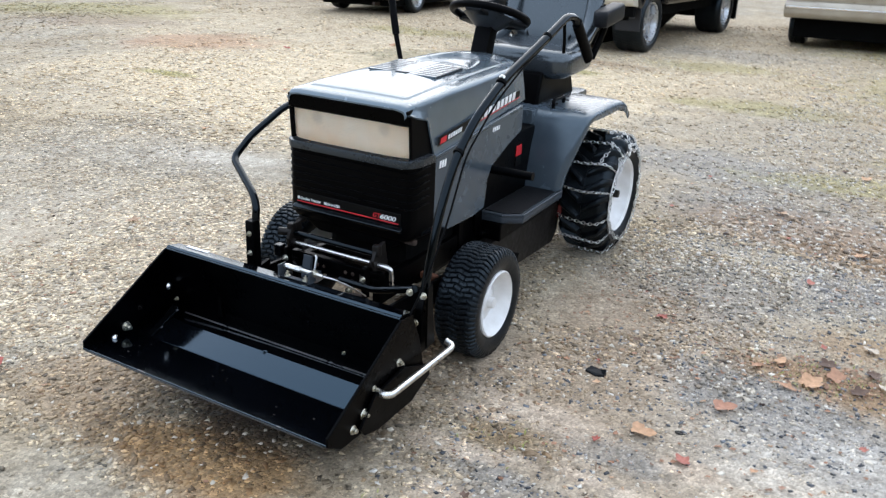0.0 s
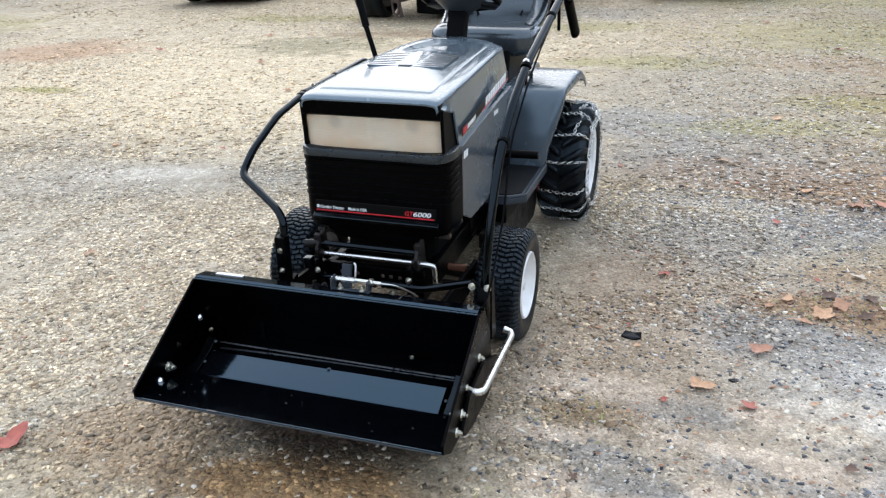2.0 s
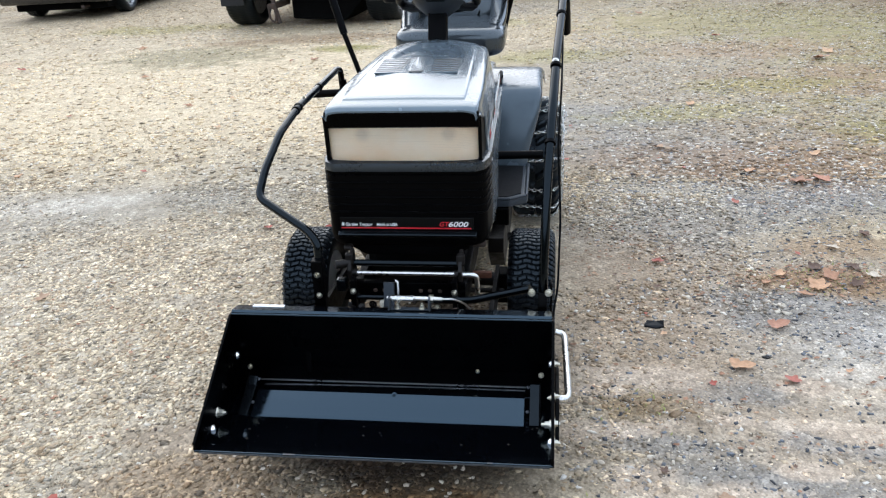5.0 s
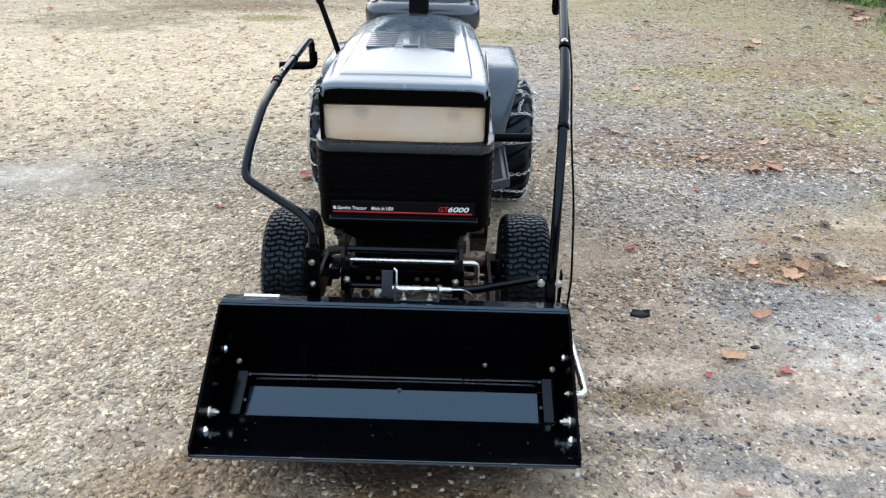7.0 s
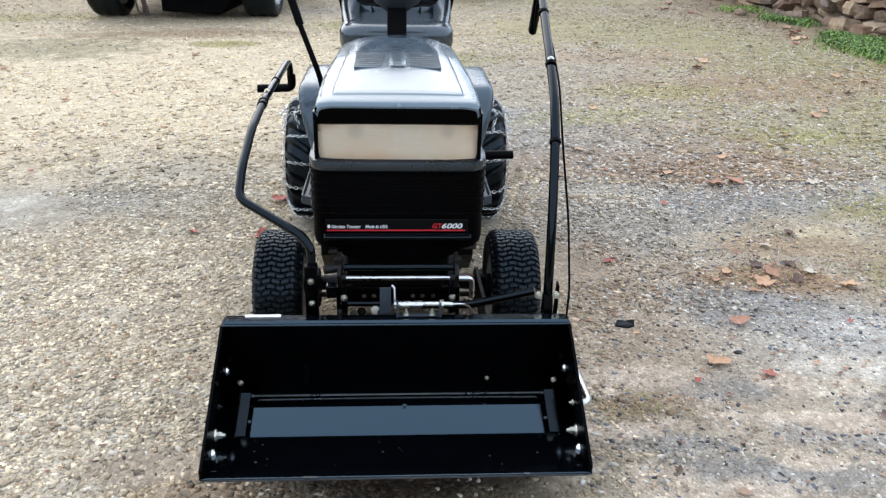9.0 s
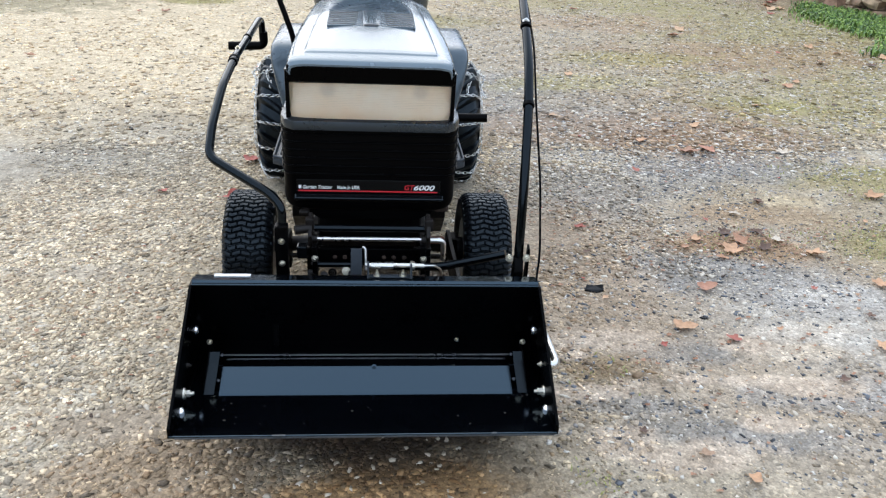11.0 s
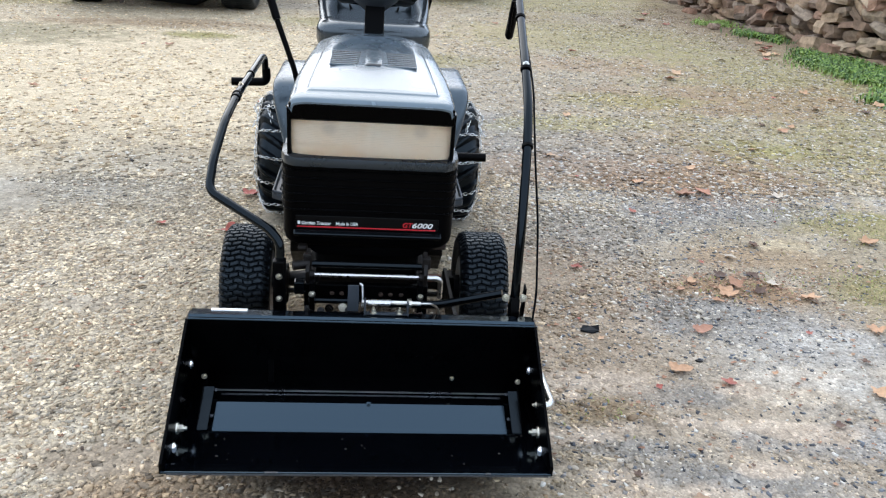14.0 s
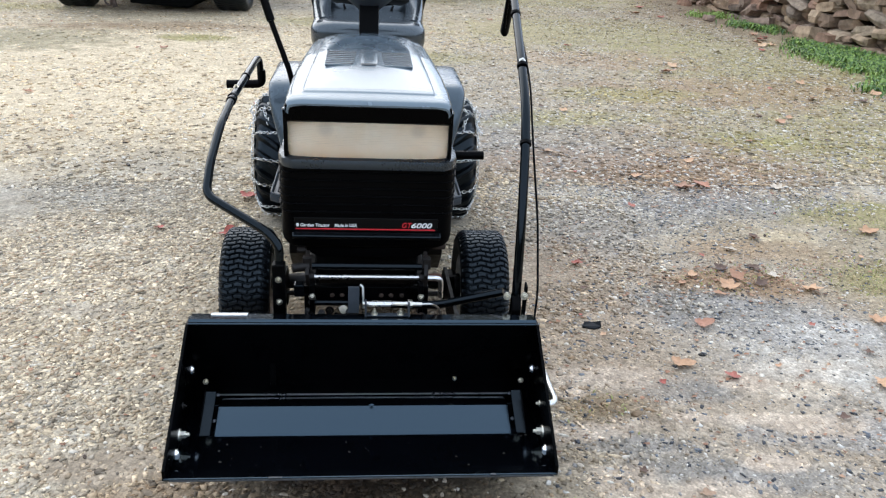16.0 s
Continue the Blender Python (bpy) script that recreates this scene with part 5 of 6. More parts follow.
part("bracket", box(-0.215, -0.185, 0.72, 0.75, 0.448, 0.466, 0.008), M_greasy, fr)
part("bracket", box(0.205, 0.25, 0.78, 0.80, 0.44, 0.462, 0.008), M_rust, fr)
rnd = random.Random(4)
for k in range(16):
    x, y, z = rnd.uniform(-0.18, 0.22), rnd.uniform(0.58, 0.665), rnd.uniform(0.27, 0.33)
    part("nut", bolt((x, y, z), (rnd.uniform(-0.3, 0.3), -1, rnd.uniform(0, 0.8)), rnd.uniform(0.005, 0.009), rnd.uniform(0.008, 0.016)), rnd.choice((M_bolt, M_greasy, M_greasy, M_rust)), fr, smooth=30)
part("wiring", tube([(-0.16, 0.60, 0.30), (-0.12, 0.585, 0.285), (-0.05, 0.59, 0.30), (0.05, 0.585, 0.29), (0.17, 0.59, 0.31)], 0.005, 8, 0.03), M_rust, fr, smooth=60)

# left post and long return tube
post = part("post", box(-0.268, -0.232, 0.52, 0.556, 0.20, 0.50, 0.004), M_frame, tractor, "black loader post")
for z in (0.455, 0.385, 0.315):
    part("bolt", bolt((-0.25, 0.52, z), (0, -1, 0), 0.0065, 0.009), M_bolt, post, smooth=30)
left = part("left_tube", tube([(-0.250, 0.540, 0.40), (-0.250, 0.560, 0.545), (-0.285, 0.585, 0.575), (-0.468, 0.69, 0.645), (-0.470, 0.79, 0.71), (-0.462, 0.96, 0.785), (-0.452, 1.17, 0.825), (-0.437, 1.70, 0.853), (-0.432, 1.735, 0.845), (-0.430, 1.745, 0.78)], 0.0132, 16, 0.032), M_tube, tractor, "bent black loader tube with clamps", smooth=60)
part("end_hook", tube([(-0.428, 1.745, 0.80), (-0.425, 1.745, 0.745), (-0.50, 1.745, 0.742), (-0.565, 1.745, 0.740)], 0.017, 12, 0.03), M_plastic, left, "black crossways peg", smooth=60)
for y in (1.13, 1.16):
    z = 0.817 + (y - 1.13) * 0.15
    part("clamp", tube([(-0.4545, y, z), (-0.453, y + 0.008, z + 0.0015)], 0.0165, 16, 0.002), M_frame, left, smooth=60)
part("clamp", tube([(-0.4445, 1.42, 0.838), (-0.4442, 1.43, 0.8385)], 0.016, 16, 0.002), M_frame, left, smooth=60)
part("clamp_bolt", bolt((-0.452, 1.24, 0.8405), (0, -0.2, 1), 0.006, 0.006), M_bolt, left, smooth=30)

# right lift handle
right = part("lift_handle", tube([(0.435, 0.515, 0.30), (0.438, 0.530, 0.42), (0.444, 0.580, 0.63), (0.452, 0.655, 0.80), (0.462, 0.755, 0.915), (0.470, 0.92, 1.012), (0.487, 1.16, 1.105), (0.500, 1.345, 1.180), (0.504, 1.405, 1.175), (0.508, 1.44, 1.14)], 0.0138, 16, 0.08), M_tube, tractor, "long black lift handle", smooth=60)
part("grip", tube([(0.507, 1.43, 1.152), (0.512, 1.50, 1.08), (0.516, 1.565, 1.015)], 0.0165, 14, 0.02, flat=1.5), M_plastic, right, "black hand grip", smooth=60)
part("release_lever", tube([(0.486, 1.36, 1.16), (0.484, 1.38, 1.10), (0.484, 1.385, 1.05)], 0.006, 10, 0.02), M_plastic, right, smooth=60)
for y, z in ((0.905, 1.004), (0.672, 0.823), (1.20, 1.121)):
    x = 0.4695 + (y - 0.905) * 0.065
    part("clamp", tube([(x, y, z), (x + 0.0005, y + 0.008, z + 0.006)], 0.0172, 16, 0.002), M_frame, right, smooth=60)
part("clamp_bolt", bolt((0.469, 0.912, 1.0225), (0, -0.5, 0.86), 0.007, 0.006), M_steel, right, smooth=30)
part("control_cable", tube([(0.497, 1.30, 1.145), (0.492, 1.0, 1.035), (0.488, 0.84, 0.955), (0.478, 0.68, 0.82), (0.487, 0.56, 0.63), (0.480, 0.44, 0.46), (0.468, 0.40, 0.40)], 0.0032, 8, 0.05), M_plastic, right, "thin black control cable", smooth=60)
foot = part("handle_foot", prism([(0.50, 0.22), (0.50, 0.37), (0.515, 0.41), (0.54, 0.41), (0.55, 0.37), (0.56, 0.22)], 0.424, 0.4505, 0.003), M_frame, tractor, "black pivot plate of the lift handle")
for x, y, z in ((0.405, 0.50, 0.418), (0.455, 0.497, 0.42), (0.40, 0.485, 0.30), (0.440, 0.478, 0.335)):
    part("bolt", bolt((x, y, z), (0, -1, 0.2), 0.0075, 0.012), M_bolt, foot, smooth=30)
part("link_plate", prism([(0.51, 0.24), (0.505, 0.445), (0.53, 0.45), (0.56, 0.24)], 0.460, 0.466, 0.002), M_frame, tractor)
part("rod", tube([(0.474, 0.228, 0.232), (0.500, 0.226, 0.230), (0.512, 0.245, 0.228), (0.508, 0.590, 0.216), (0.502, 0.610, 0.218), (0.478, 0.612, 0.225)], 0.0105, 14, 0.018), M_steel, tractor, "bright bent steel linkage rod", smooth=60)


# ------------------------------------------------------------ parked vehicles
def car_wheel(parent, x, y, r, w, s, alloy, turn=0.0):
    hub = part("wheel", lathe([(-w * 0.3, 0.0), (-w * 0.3, r * 0.3), (w * 0.2, r * 0.3), (w * 0.2, 0.0)], 20, (x, y, r), closed=False), M_under, parent, smooth=40)
    b = tread_tyre((x, y, r), w / 2, r * 0.64, r, 0.05, 150, 15, 0.03, lambda f, a: 0.007 * (1 if (a * 50 / (2 * math.pi) + f) % 1.0 < 0.6 else 0) * (0 if abs(abs(f) - 0.35) < 0.08 else 1))
    part("tyre", b, M_rubber, hub, "black road tyre", smooth=35)
    prof = [(w * 0.46, r * 0.66), (w * 0.44, r * 0.60), (w * 0.25, r * 0.55), (w * 0.20, r * 0.20), (w * 0.32, r * 0.16), (w * 0.34, 0)]
    rim = part("rim", lathe([(s * q, rr) for q, rr in prof] + [(-s * w * 0.4, 0), (-s * w * 0.4, r * 0.62)], 32, (x, y, r)), alloy, hub, "silver wheel rim", smooth=40)
    for k in range(5):
        part("spoke", box(min(s * w * 0.22, s * w * 0.36), max(s * w * 0.22, s * w * 0.36), -r * 0.09, r * 0.09, r * 0.12, r * 0.60, 0.012, None, Matrix.Translation((x, y, r)) @ Matrix.Rotation(2 * math.pi * k / 5, 4, "X")), alloy, rim)


def vehicle(name, label, m, width, length, body_z, height, wheel_r, wheel_w, axles, paint, alloy, hood_len, tail, pickup=False, flaps=False):
    """A parked vehicle, its near end at y = 0 and its length along +y."""
    v = thing(name, label, "car" if not pickup else "truck", "parked vehicles", m)
    h = width / 2
    wide = 2.2 if pickup else 1.0
    top = body_z + (height - body_z) * 0.52
    belt = [(0.06, body_z + 0.12), (0.0, body_z + 0.30), (0.02, top - 0.10), (0.10, top), (length - 0.12, top - 0.06), (length - 0.01, top - 0.3), (length, body_z + 0.2), (length - 0.10, body_z)]
    lower = []
    for y in sorted(axles, reverse=True):
        for i in range(9):
            a = radians(180 * i / 8)
            lower.append((y + math.cos(a) * wheel_r * 1.17, max(body_z, wheel_r + math.sin(a) * wheel_r * 1.15)))
    part("body", prism(belt + lower + [(0.10, body_z)], -h, h, 0.045), paint, v, smooth=40)
    cab0, cab1 = (hood_len, length - tail)
    cab = part("cabin", prism([(cab0, top - 0.03), (cab0 + 0.45, height - 0.03), (cab0 + 0.7, height), (cab1 - 0.4, height), (cab1, top - 0.03)], -h * 0.86, h * 0.86, 0.05), paint, v, smooth=40)
    glass = [(cab0 + 0.10, top + 0.03), (cab0 + 0.46, height - 0.09), (cab1 - 0.45, height - 0.09), (cab1 - 0.12, top + 0.03)]
    for s in (-1, 1):
        part("side_window", prism(glass, s * h * 0.858, s * h * 0.868, 0.004), M_glass, cab)
    part("rear_window", prism([(-h * 0.72, top + 0.05), (h * 0.72, top + 0.05), (h * 0.66, height - 0.10), (-h * 0.66, height - 0.10)], cab0 + 0.02, cab0 + 0.06, 0.004, axis="y"), M_glass, cab)
    part("underbody", box(-h * 0.86, h * 0.86, 0.18, length - 0.2, max(0.15, body_z - (0.16 if pickup else 0.30)), body_z + 0.05, 0.02), M_under, v)
    low, tall = (-0.02, 0.22) if pickup else (0.0, 0.25)
    part("bumper", prism([(-0.06, body_z + 0.02 - low), (-0.10, body_z + 0.08 - low), (-0.10, body_z + tall - 0.05 - low), (-0.05, body_z + tall - low), (0.12, body_z + tall - low), (0.12, body_z - low)], -h * 0.98, h * 0.98, 0.02), M_carwhite if pickup else paint, v, smooth=40)
    # line along the bumper crease; on the cars its chrome stands for a highlight
    part("crease_line", box(-h * 0.96, h * 0.96, -0.112, -0.09, body_z + tall - 0.095 - low, body_z + tall - 0.07 - low, 0.005), M_chrome if not pickup else M_carwhite, v)
    plate_z = body_z + (0.03 if pickup else 0.46)
    plate = part("number_plate", box(-0.155 * wide, 0.155 * wide, -0.118, -0.100, plate_z, plate_z + 0.17, 0.004), M_white, v, "pale number plate")
    part("plate_bar", box(-0.11, 0.11, -0.1205, -0.1175, plate_z + 0.09, plate_z + 0.14, 0.0005), M_dash, plate)
    for s in (-1, 1):
        part("tail_light", box(min(s * h * 0.66, s * h * 0.95), max(s * h * 0.66, s * h * 0.95), -0.012, 0.05, top - (0.26 if pickup else 0.10), top - (0.06 if pickup else -0.02), 0.01), M_redpaint, v)
        for y in axles:
            car_wheel(v, s * (h - wheel_w * 0.56), y, wheel_r, wheel_w, s, alloy)
        if flaps:
            part("mud_flap", box(min(s * (h - 0.36), s * (h - 0.02)), max(s * (h - 0.36), s * (h - 0.02)), axles[0] - wheel_r - 0.06, axles[0] - wheel_r - 0.04, 0.31, body_z + 0.12, 0.005), M_flap, v, "black mud flap")
            part("flap_print", box(min(s * (h - 0.28), s * (h - 0.10)), max(s * (h - 0.28), s * (h - 0.10)), axles[0] - wheel_r - 0.0625, axles[0] - wheel_r - 0.0605, 0.47, 0.50, 0.0005), M_dash, v)
    part("exhaust", tube([(h * 0.5, -0.02, body_z - 0.06), (h * 0.5, 1.2, body_z - 0.06)], 0.03, 12), M_rust, v, smooth=60)
    if pickup:
        part("valance", box(-h * 0.96, h * 0.96, 0.0, 0.10, body_z - 0.10, body_z + 0.02, 0.01), M_under, v, "black lower valance")
        # tank brought down near the ground, so its shape also stands for shade
        part("tank_and_shade", prism([(-0.24, 0.10), (0.52, 0.06), (0.60, 0.14), (h * 0.74, body_z - 0.12), (h * 0.74, body_z), (-0.24, body_z)], 0.30, 2.9, 0.03, axis="y"), M_under, v, "black block for the tank and shade under the bed")
        part("axle", tube([(-h * 0.8, axles[0], wheel_r), (0, axles[0], wheel_r), (h * 0.8, axles[0], wheel_r)], 0.06, 12, 0.03), M_under, v, smooth=60)
        # unseen far-end plate added to keep light from under the truck
        part("light_block", box(-h * 0.9, h * 0.9, length - 0.35, length - 0.27, 0.16, body_z, 0.02), M_under, v)
        part("tow_bar", box(-0.39, -0.29, -0.16, 0.4, body_z - 0.31, body_z - 0.24, 0.006), M_rust, v, "rusty tow bar")
        part("tow_chain", tube([(-0.40, -0.14, body_z - 0.25), (-0.37, -0.16, body_z - 0.45), (-0.31, -0.16, body_z - 0.48), (-0.29, -0.14, body_z - 0.26)], 0.014, 8, 0.05), M_rust, v, smooth=60)
        part("jack", tube([(-0.34, -0.10, body_z - 0.18), (-0.27, -0.12, body_z - 0.50)], 0.03, 10), M_rust, v, smooth=60)
    return v


vehicle("pickup_truck", "black pickup truck with a cream bumper and rusty tow bar", pose(-2.80, 9.22, 0, 0, 0, -4.5), 2.50, 5.4, 0.60, 1.85, 0.40, 0.42, (0.66, 4.1), M_carblack, M_alloy, 1.9, 1.4, True, True)
vehicle("sedan_car", "champagne sedan parked tail first on the gravel", pose(0.82, 11.75, 0, 0, 0, -3), 2.0, 4.6, 0.42, 1.45, 0.31, 0.24, (0.80, 3.5), M_cartan, M_alloy, 0.9, 1.1)
vehicle("dark_car", "black car with bright alloy wheels", pose(-7.62, 11.45, 0, 0, 0, 3), 1.85, 4.7, 0.26, 1.5, 0.33, 0.22, (0.85, 3.85), M_carblack, M_alloy, 0.9, 1.1)


# ------------------------------------------------------------ dry stone wall
def stone_mesh(seed):
    rnd = random.Random(seed)
    b = bmesh.new()
    bmesh.ops.create_cube(b, size=1.0)
    bmesh.ops.subdivide_edges(b, edges=b.edges[:], cuts=1, use_grid_fill=True)
    for v in b.verts:
        k = v.co.copy()
        on = sum(abs(q) > 0.4 for q in k)
        v.co *= (1.0, 1.0, 0.97, 0.90)[on] * (1 + rnd.uniform(-0.05, 0.05))
        v.co += Vector([noise.noise(k * 1.3 + Vector((seed * 3.1 + i * 7.7, seed, i))) * 0.17 for i in range(3)])
    me = bpy.data.meshes.new("stone")
    b.to_mesh(me)
    b.free()
    me.materials.append(M_stone)
    return me


STONES = [stone_mesh(i) for i in range(12)]
WALL = [Vector((4.75, 16.2, 0)), Vector((5.36, 13.0, 0)), Vector((5.28, 11.0, 0)), Vector((5.42, 9.6, 0)), Vector((5.50, 8.5, 0)), Vector((5.60, 7.7, 0)), Vector((5.76, 6.8, 0)), Vector((6.2, 5.6, 0)), Vector((6.8, 4.8, 0))]
WALL_LEN = [0.0]
for a, c in zip(WALL, WALL[1:]):
    WALL_LEN.append(WALL_LEN[-1] + (c - a).length)


def wall_at(d):
    for i in range(len(WALL) - 1):
        if d <= WALL_LEN[i + 1] or i == len(WALL) - 2:
            f = (d - WALL_LEN[i]) / (WALL_LEN[i + 1] - WALL_LEN[i])
            t = (WALL[i + 1] - WALL[i]).normalized()
            return WALL[i].lerp(WALL[i + 1], f), math.atan2(t.y, t.x)


stone_wall = thing("stone_wall", "low dry-stacked wall of brown and grey fieldstones", "wall")
tagged(stone_wall, kind="structure")
b = None
for a, c in zip(WALL, WALL[1:]):
    ang = math.atan2((c - a).y, (c - a).x)
    b = box(-0.05, (c - a).length + 0.05, 0.20, 0.50, -0.05, 0.98, 0, b, Matrix.Translation(a) @ Matrix.Rotation(ang, 4, "Z"))
part("core", b, M_fill, stone_wall, "earth fill between the stones")
rnd = random.Random(21)
z = -0.02
course = 0
while z < 1.0:
    h = rnd.uniform(0.09, 0.16)
    d = rnd.uniform(-0.1, 0.1) + 0.12
    while d < WALL_LEN[-1]:
        ln = rnd.choice((rnd.uniform(0.12, 0.24), rnd.uniform(0.20, 0.40), rnd.uniform(0.22, 0.36)))
        q, ang = wall_at(min(d + ln / 2, WALL_LEN[-1] - 0.01))
        ob = new("stone", rnd.choice(STONES))
        ob.parent = stone_wall
        hh = h * rnd.uniform(0.6, 1.2)
        ob.matrix_basis = (Matrix.Translation((q.x, q.y, z + hh / 2)) @ Matrix.Rotation(ang, 4, "Z") @ Matrix.Translation((0, 0.10 + z * 0.08 + rnd.uniform(-0.12, 0.08), 0))
                           @ Euler((rnd.uniform(-0.2, 0.2), rnd.gauss(0, 0.19), rnd.uniform(-0.3, 0.3))).to_matrix().to_4x4()
                           @ Matrix.Diagonal((ln * 0.98 * rnd.choice((1, -1)), rnd.uniform(0.22, 0.34), hh * 0.98, 1)))
        d += ln
    z += h * 0.96
    course += 1
# a few stones tumbled from the foot
for x, y, k in ((4.95, 10.4, 0.16), (5.0, 11.4, 0.14), (5.22, 9.15, 0.20), (4.75, 9.75, 0.12), (5.40, 8.15, 0.24), (5.46, 7.8, 0.2)):
    ob = new("fallen_stone", rnd.choice(STONES))
    ob.matrix_basis = Matrix.Translation((x, y, k * 0.28)) @ Euler((0.1, 0.1, rnd.uniform(0, 3))).to_matrix().to_4x4() @ Matrix.Diagonal((k * 1.5, k, k * 0.7, 1))
    tagged(ob, "loose brown stone fallen beside the wall", "stone", "loose stones")


# ------------------------------------------------------------ leaves, twigs, weeds, gravel
def leaf_mesh(seed, lobes):
    """A curled lobed leaf about one unit long."""
    rnd = random.Random(seed)
    k = 22
    verts, faces = [(0, 0, 0.02)], []
    for ring in (0.55, 1.0):
        for i in range(k):
            a = 2 * math.pi * i / k
            r = (0.42 + 0.09 * math.cos(a * lobes) * (1 if ring == 1.0 else 0.5) + rnd.uniform(-0.05, 0.05)) * (1 + 0.25 * math.cos(a)) * ring
            x, y = r * math.cos(a), r * 0.82 * math.sin(a)
            verts.append((x, y, 0.02 + 0.75 * y * y + 0.35 * x * x + rnd.uniform(-0.03, 0.06) * ring))
    for i in range(k):
        j = (i + 1) % k
        faces.append((0, 1 + i, 1 + j))
        faces.append((1 + i, 1 + k + i, 1 + k + j, 1 + j))
    n0 = len(verts)
    verts += [(-0.30, 0.012, 0.03), (-0.30, -0.012, 0.03), (-0.62, -0.008, 0.06), (-0.62, 0.008, 0.06)]
    faces.append((n0, n0 + 1, n0 + 2, n0 + 3))
    return verts, faces


LEAVES = {}
LEAF_LABEL = {"dry": "curled orange-brown dry leaf on the gravel", "red": "small red fallen leaf on the gravel", "tan": "light orange-tan dry leaf on the gravel",
              "pale": "bleached pale dry leaf on the gravel", "brown": "small dark brown crumpled leaf on the gravel"}
for kind, mat in (("dry", M_leaf), ("red", M_redleaf), ("tan", M_tanleaf), ("pale", M_paleleaf), ("brown", M_brownleaf)):
    LEAVES[kind] = [mesh_of("fallen_leaf", *leaf_mesh(i, (3, 5, 4, 5)[i]), mat, True) for i in range(4)]


def leaf(x, y, size, kind="dry", i=0, turn=0.0, group="fallen leaves"):
    ob = new("fallen_leaf", LEAVES[kind][i % 4])
    ob.matrix_basis = Matrix.Translation((x, y, ground_height(x, y) + 0.008)) @ Euler((0.12 * math.sin(turn * 3), 0.1 * math.cos(turn * 5), turn)).to_matrix().to_4x4() @ Matrix.Scale(size * 0.80, 4)
    tagged(ob, LEAF_LABEL[kind], "leaf", group)


for i, (x, y, size, kind) in enumerate((
        (1.09, 0.77, 0.11, "tan"), (1.25, 0.68, 0.07, "red"), (0.99, 0.66, 0.04, "red"), (1.51, 1.36, 0.12, "tan"), (1.76, 1.46, 0.08, "pale"), (1.85, 1.33, 0.11, "dry"),
        (1.59, 1.45, 0.10, "dry"), (1.33, 1.41, 0.06, "dry"), (1.28, 1.05, 0.10, "dry"), (1.82, 0.82, 0.05, "brown"), (1.75, 0.62, 0.11, "tan"), (1.99, 1.05, 0.10, "tan"),
        (1.51, 0.44, 0.05, "brown"), (1.78, 2.66, 0.15, "dry"), (1.92, 2.68, 0.13, "dry"), (1.57, 2.84, 0.12, "tan"), (2.0, 3.14, 0.09, "dry"), (1.49, 2.62, 0.08, "pale"), (1.13, 3.31, 0.10, "dry"),
        (2.34, 2.64, 0.10, "pale"), (1.87, 1.92, 0.07, "brown"), (2.48, 1.97, 0.13, "tan"), (1.69, 1.75, 0.08, "pale"), (3.08, 4.15, 0.13, "dry"), (3.2, 4.25, 0.10, "tan"), (3.0, 4.3, 0.09, "brown"),
        (2.83, 5.97, 0.18, "dry"), (3.94, 5.51, 0.13, "tan"), (3.72, 4.88, 0.12, "pale"), (1.66, 1.38, 0.08, "brown"), (1.45, 1.30, 0.07, "dry"), (1.70, 1.55, 0.08, "brown"), (1.40, 1.48, 0.07, "tan"),
        (1.56, 1.55, 0.09, "brown"), (0.92, 0.10, 0.05, "dry"), (0.78, 0.20, 0.04, "brown"), (1.02, 0.0, 0.06, "tan"),
        (-1.72, 1.243, 0.085, "dry"), (-2.56, 4.84, 0.11, "dry"), (-0.97, 2.07, 0.075, "red"), (-0.905, -0.08, 0.15, "red"), (-0.60, 2.50, 0.14, "red"), (-0.63, 1.99, 0.15, "red"),
        (-2.02, 4.10, 0.08, "dry"), (-2.95, 3.0, 0.09, "dry"), (-2.0, 6.8, 0.14, "dry"), (-3.6, 6.2, 0.12, "dry"), (0.92, 1.62, 0.07, "red"), (1.40, 2.35, 0.06, "red"), (2.6, 3.6, 0.09, "dry"),
        (4.50, 7.55, 0.16, "dry"), (4.58, 7.80, 0.17, "dry"), (4.72, 8.05, 0.17, "red"), (4.80, 8.40, 0.16, "dry"), (4.40, 7.30, 0.13, "red"), (4.65, 7.65, 0.15, "tan"), (4.85, 8.2, 0.15, "red"), (4.12, 4.82, 0.12, "brown"), (1.49, 4.41, 0.10, "tan"), (3.81, 7.12, 0.16, "pale"), (4.08, 5.29, 0.11, "tan"), (2.99, 6.23, 0.16, "dry"), (3.77, 4.96, 0.09, "dry"),
        (4.4, 5.1, 0.15, "tan"), (3.87, 10.28, 0.22, "dry"), (4.1, 9.9, 0.17, "red"), (4.15, 11.0, 0.22, "red"), (3.0, 6.4, 0.12, "pale"), (2.2, 7.4, 0.13, "red"), (1.6, 9.2, 0.14, "dry"),
        (3.4, 9.6, 0.15, "dry"), (-4.5, 8.0, 0.14, "dry"), (-5.4, 6.9, 0.13, "red"), (-6.8, 8.4, 0.15, "dry"))):
    leaf(x, y, size, kind, i, i * 2.399)
rnd = random.Random(8)
for i in range(56):
    x, y = rnd.uniform(-5, 4.2), rnd.uniform(-0.8, 10)
    if abs(x) < 0.65 and -0.1 < y < 2.8:
        continue
    leaf(x, y, rnd.uniform(0.03, 0.075), rnd.choice(("dry", "brown", "tan", "red")), i, rnd.uniform(0, 6.3))


rnd = random.Random(77)
for i in range(64):
    leaf(rnd.uniform(0.62, 2.5), rnd.uniform(-0.1, 3.2), rnd.uniform(0.018, 0.042), rnd.choice(("brown", "brown", "red", "dry")), i, rnd.uniform(0, 6.3))


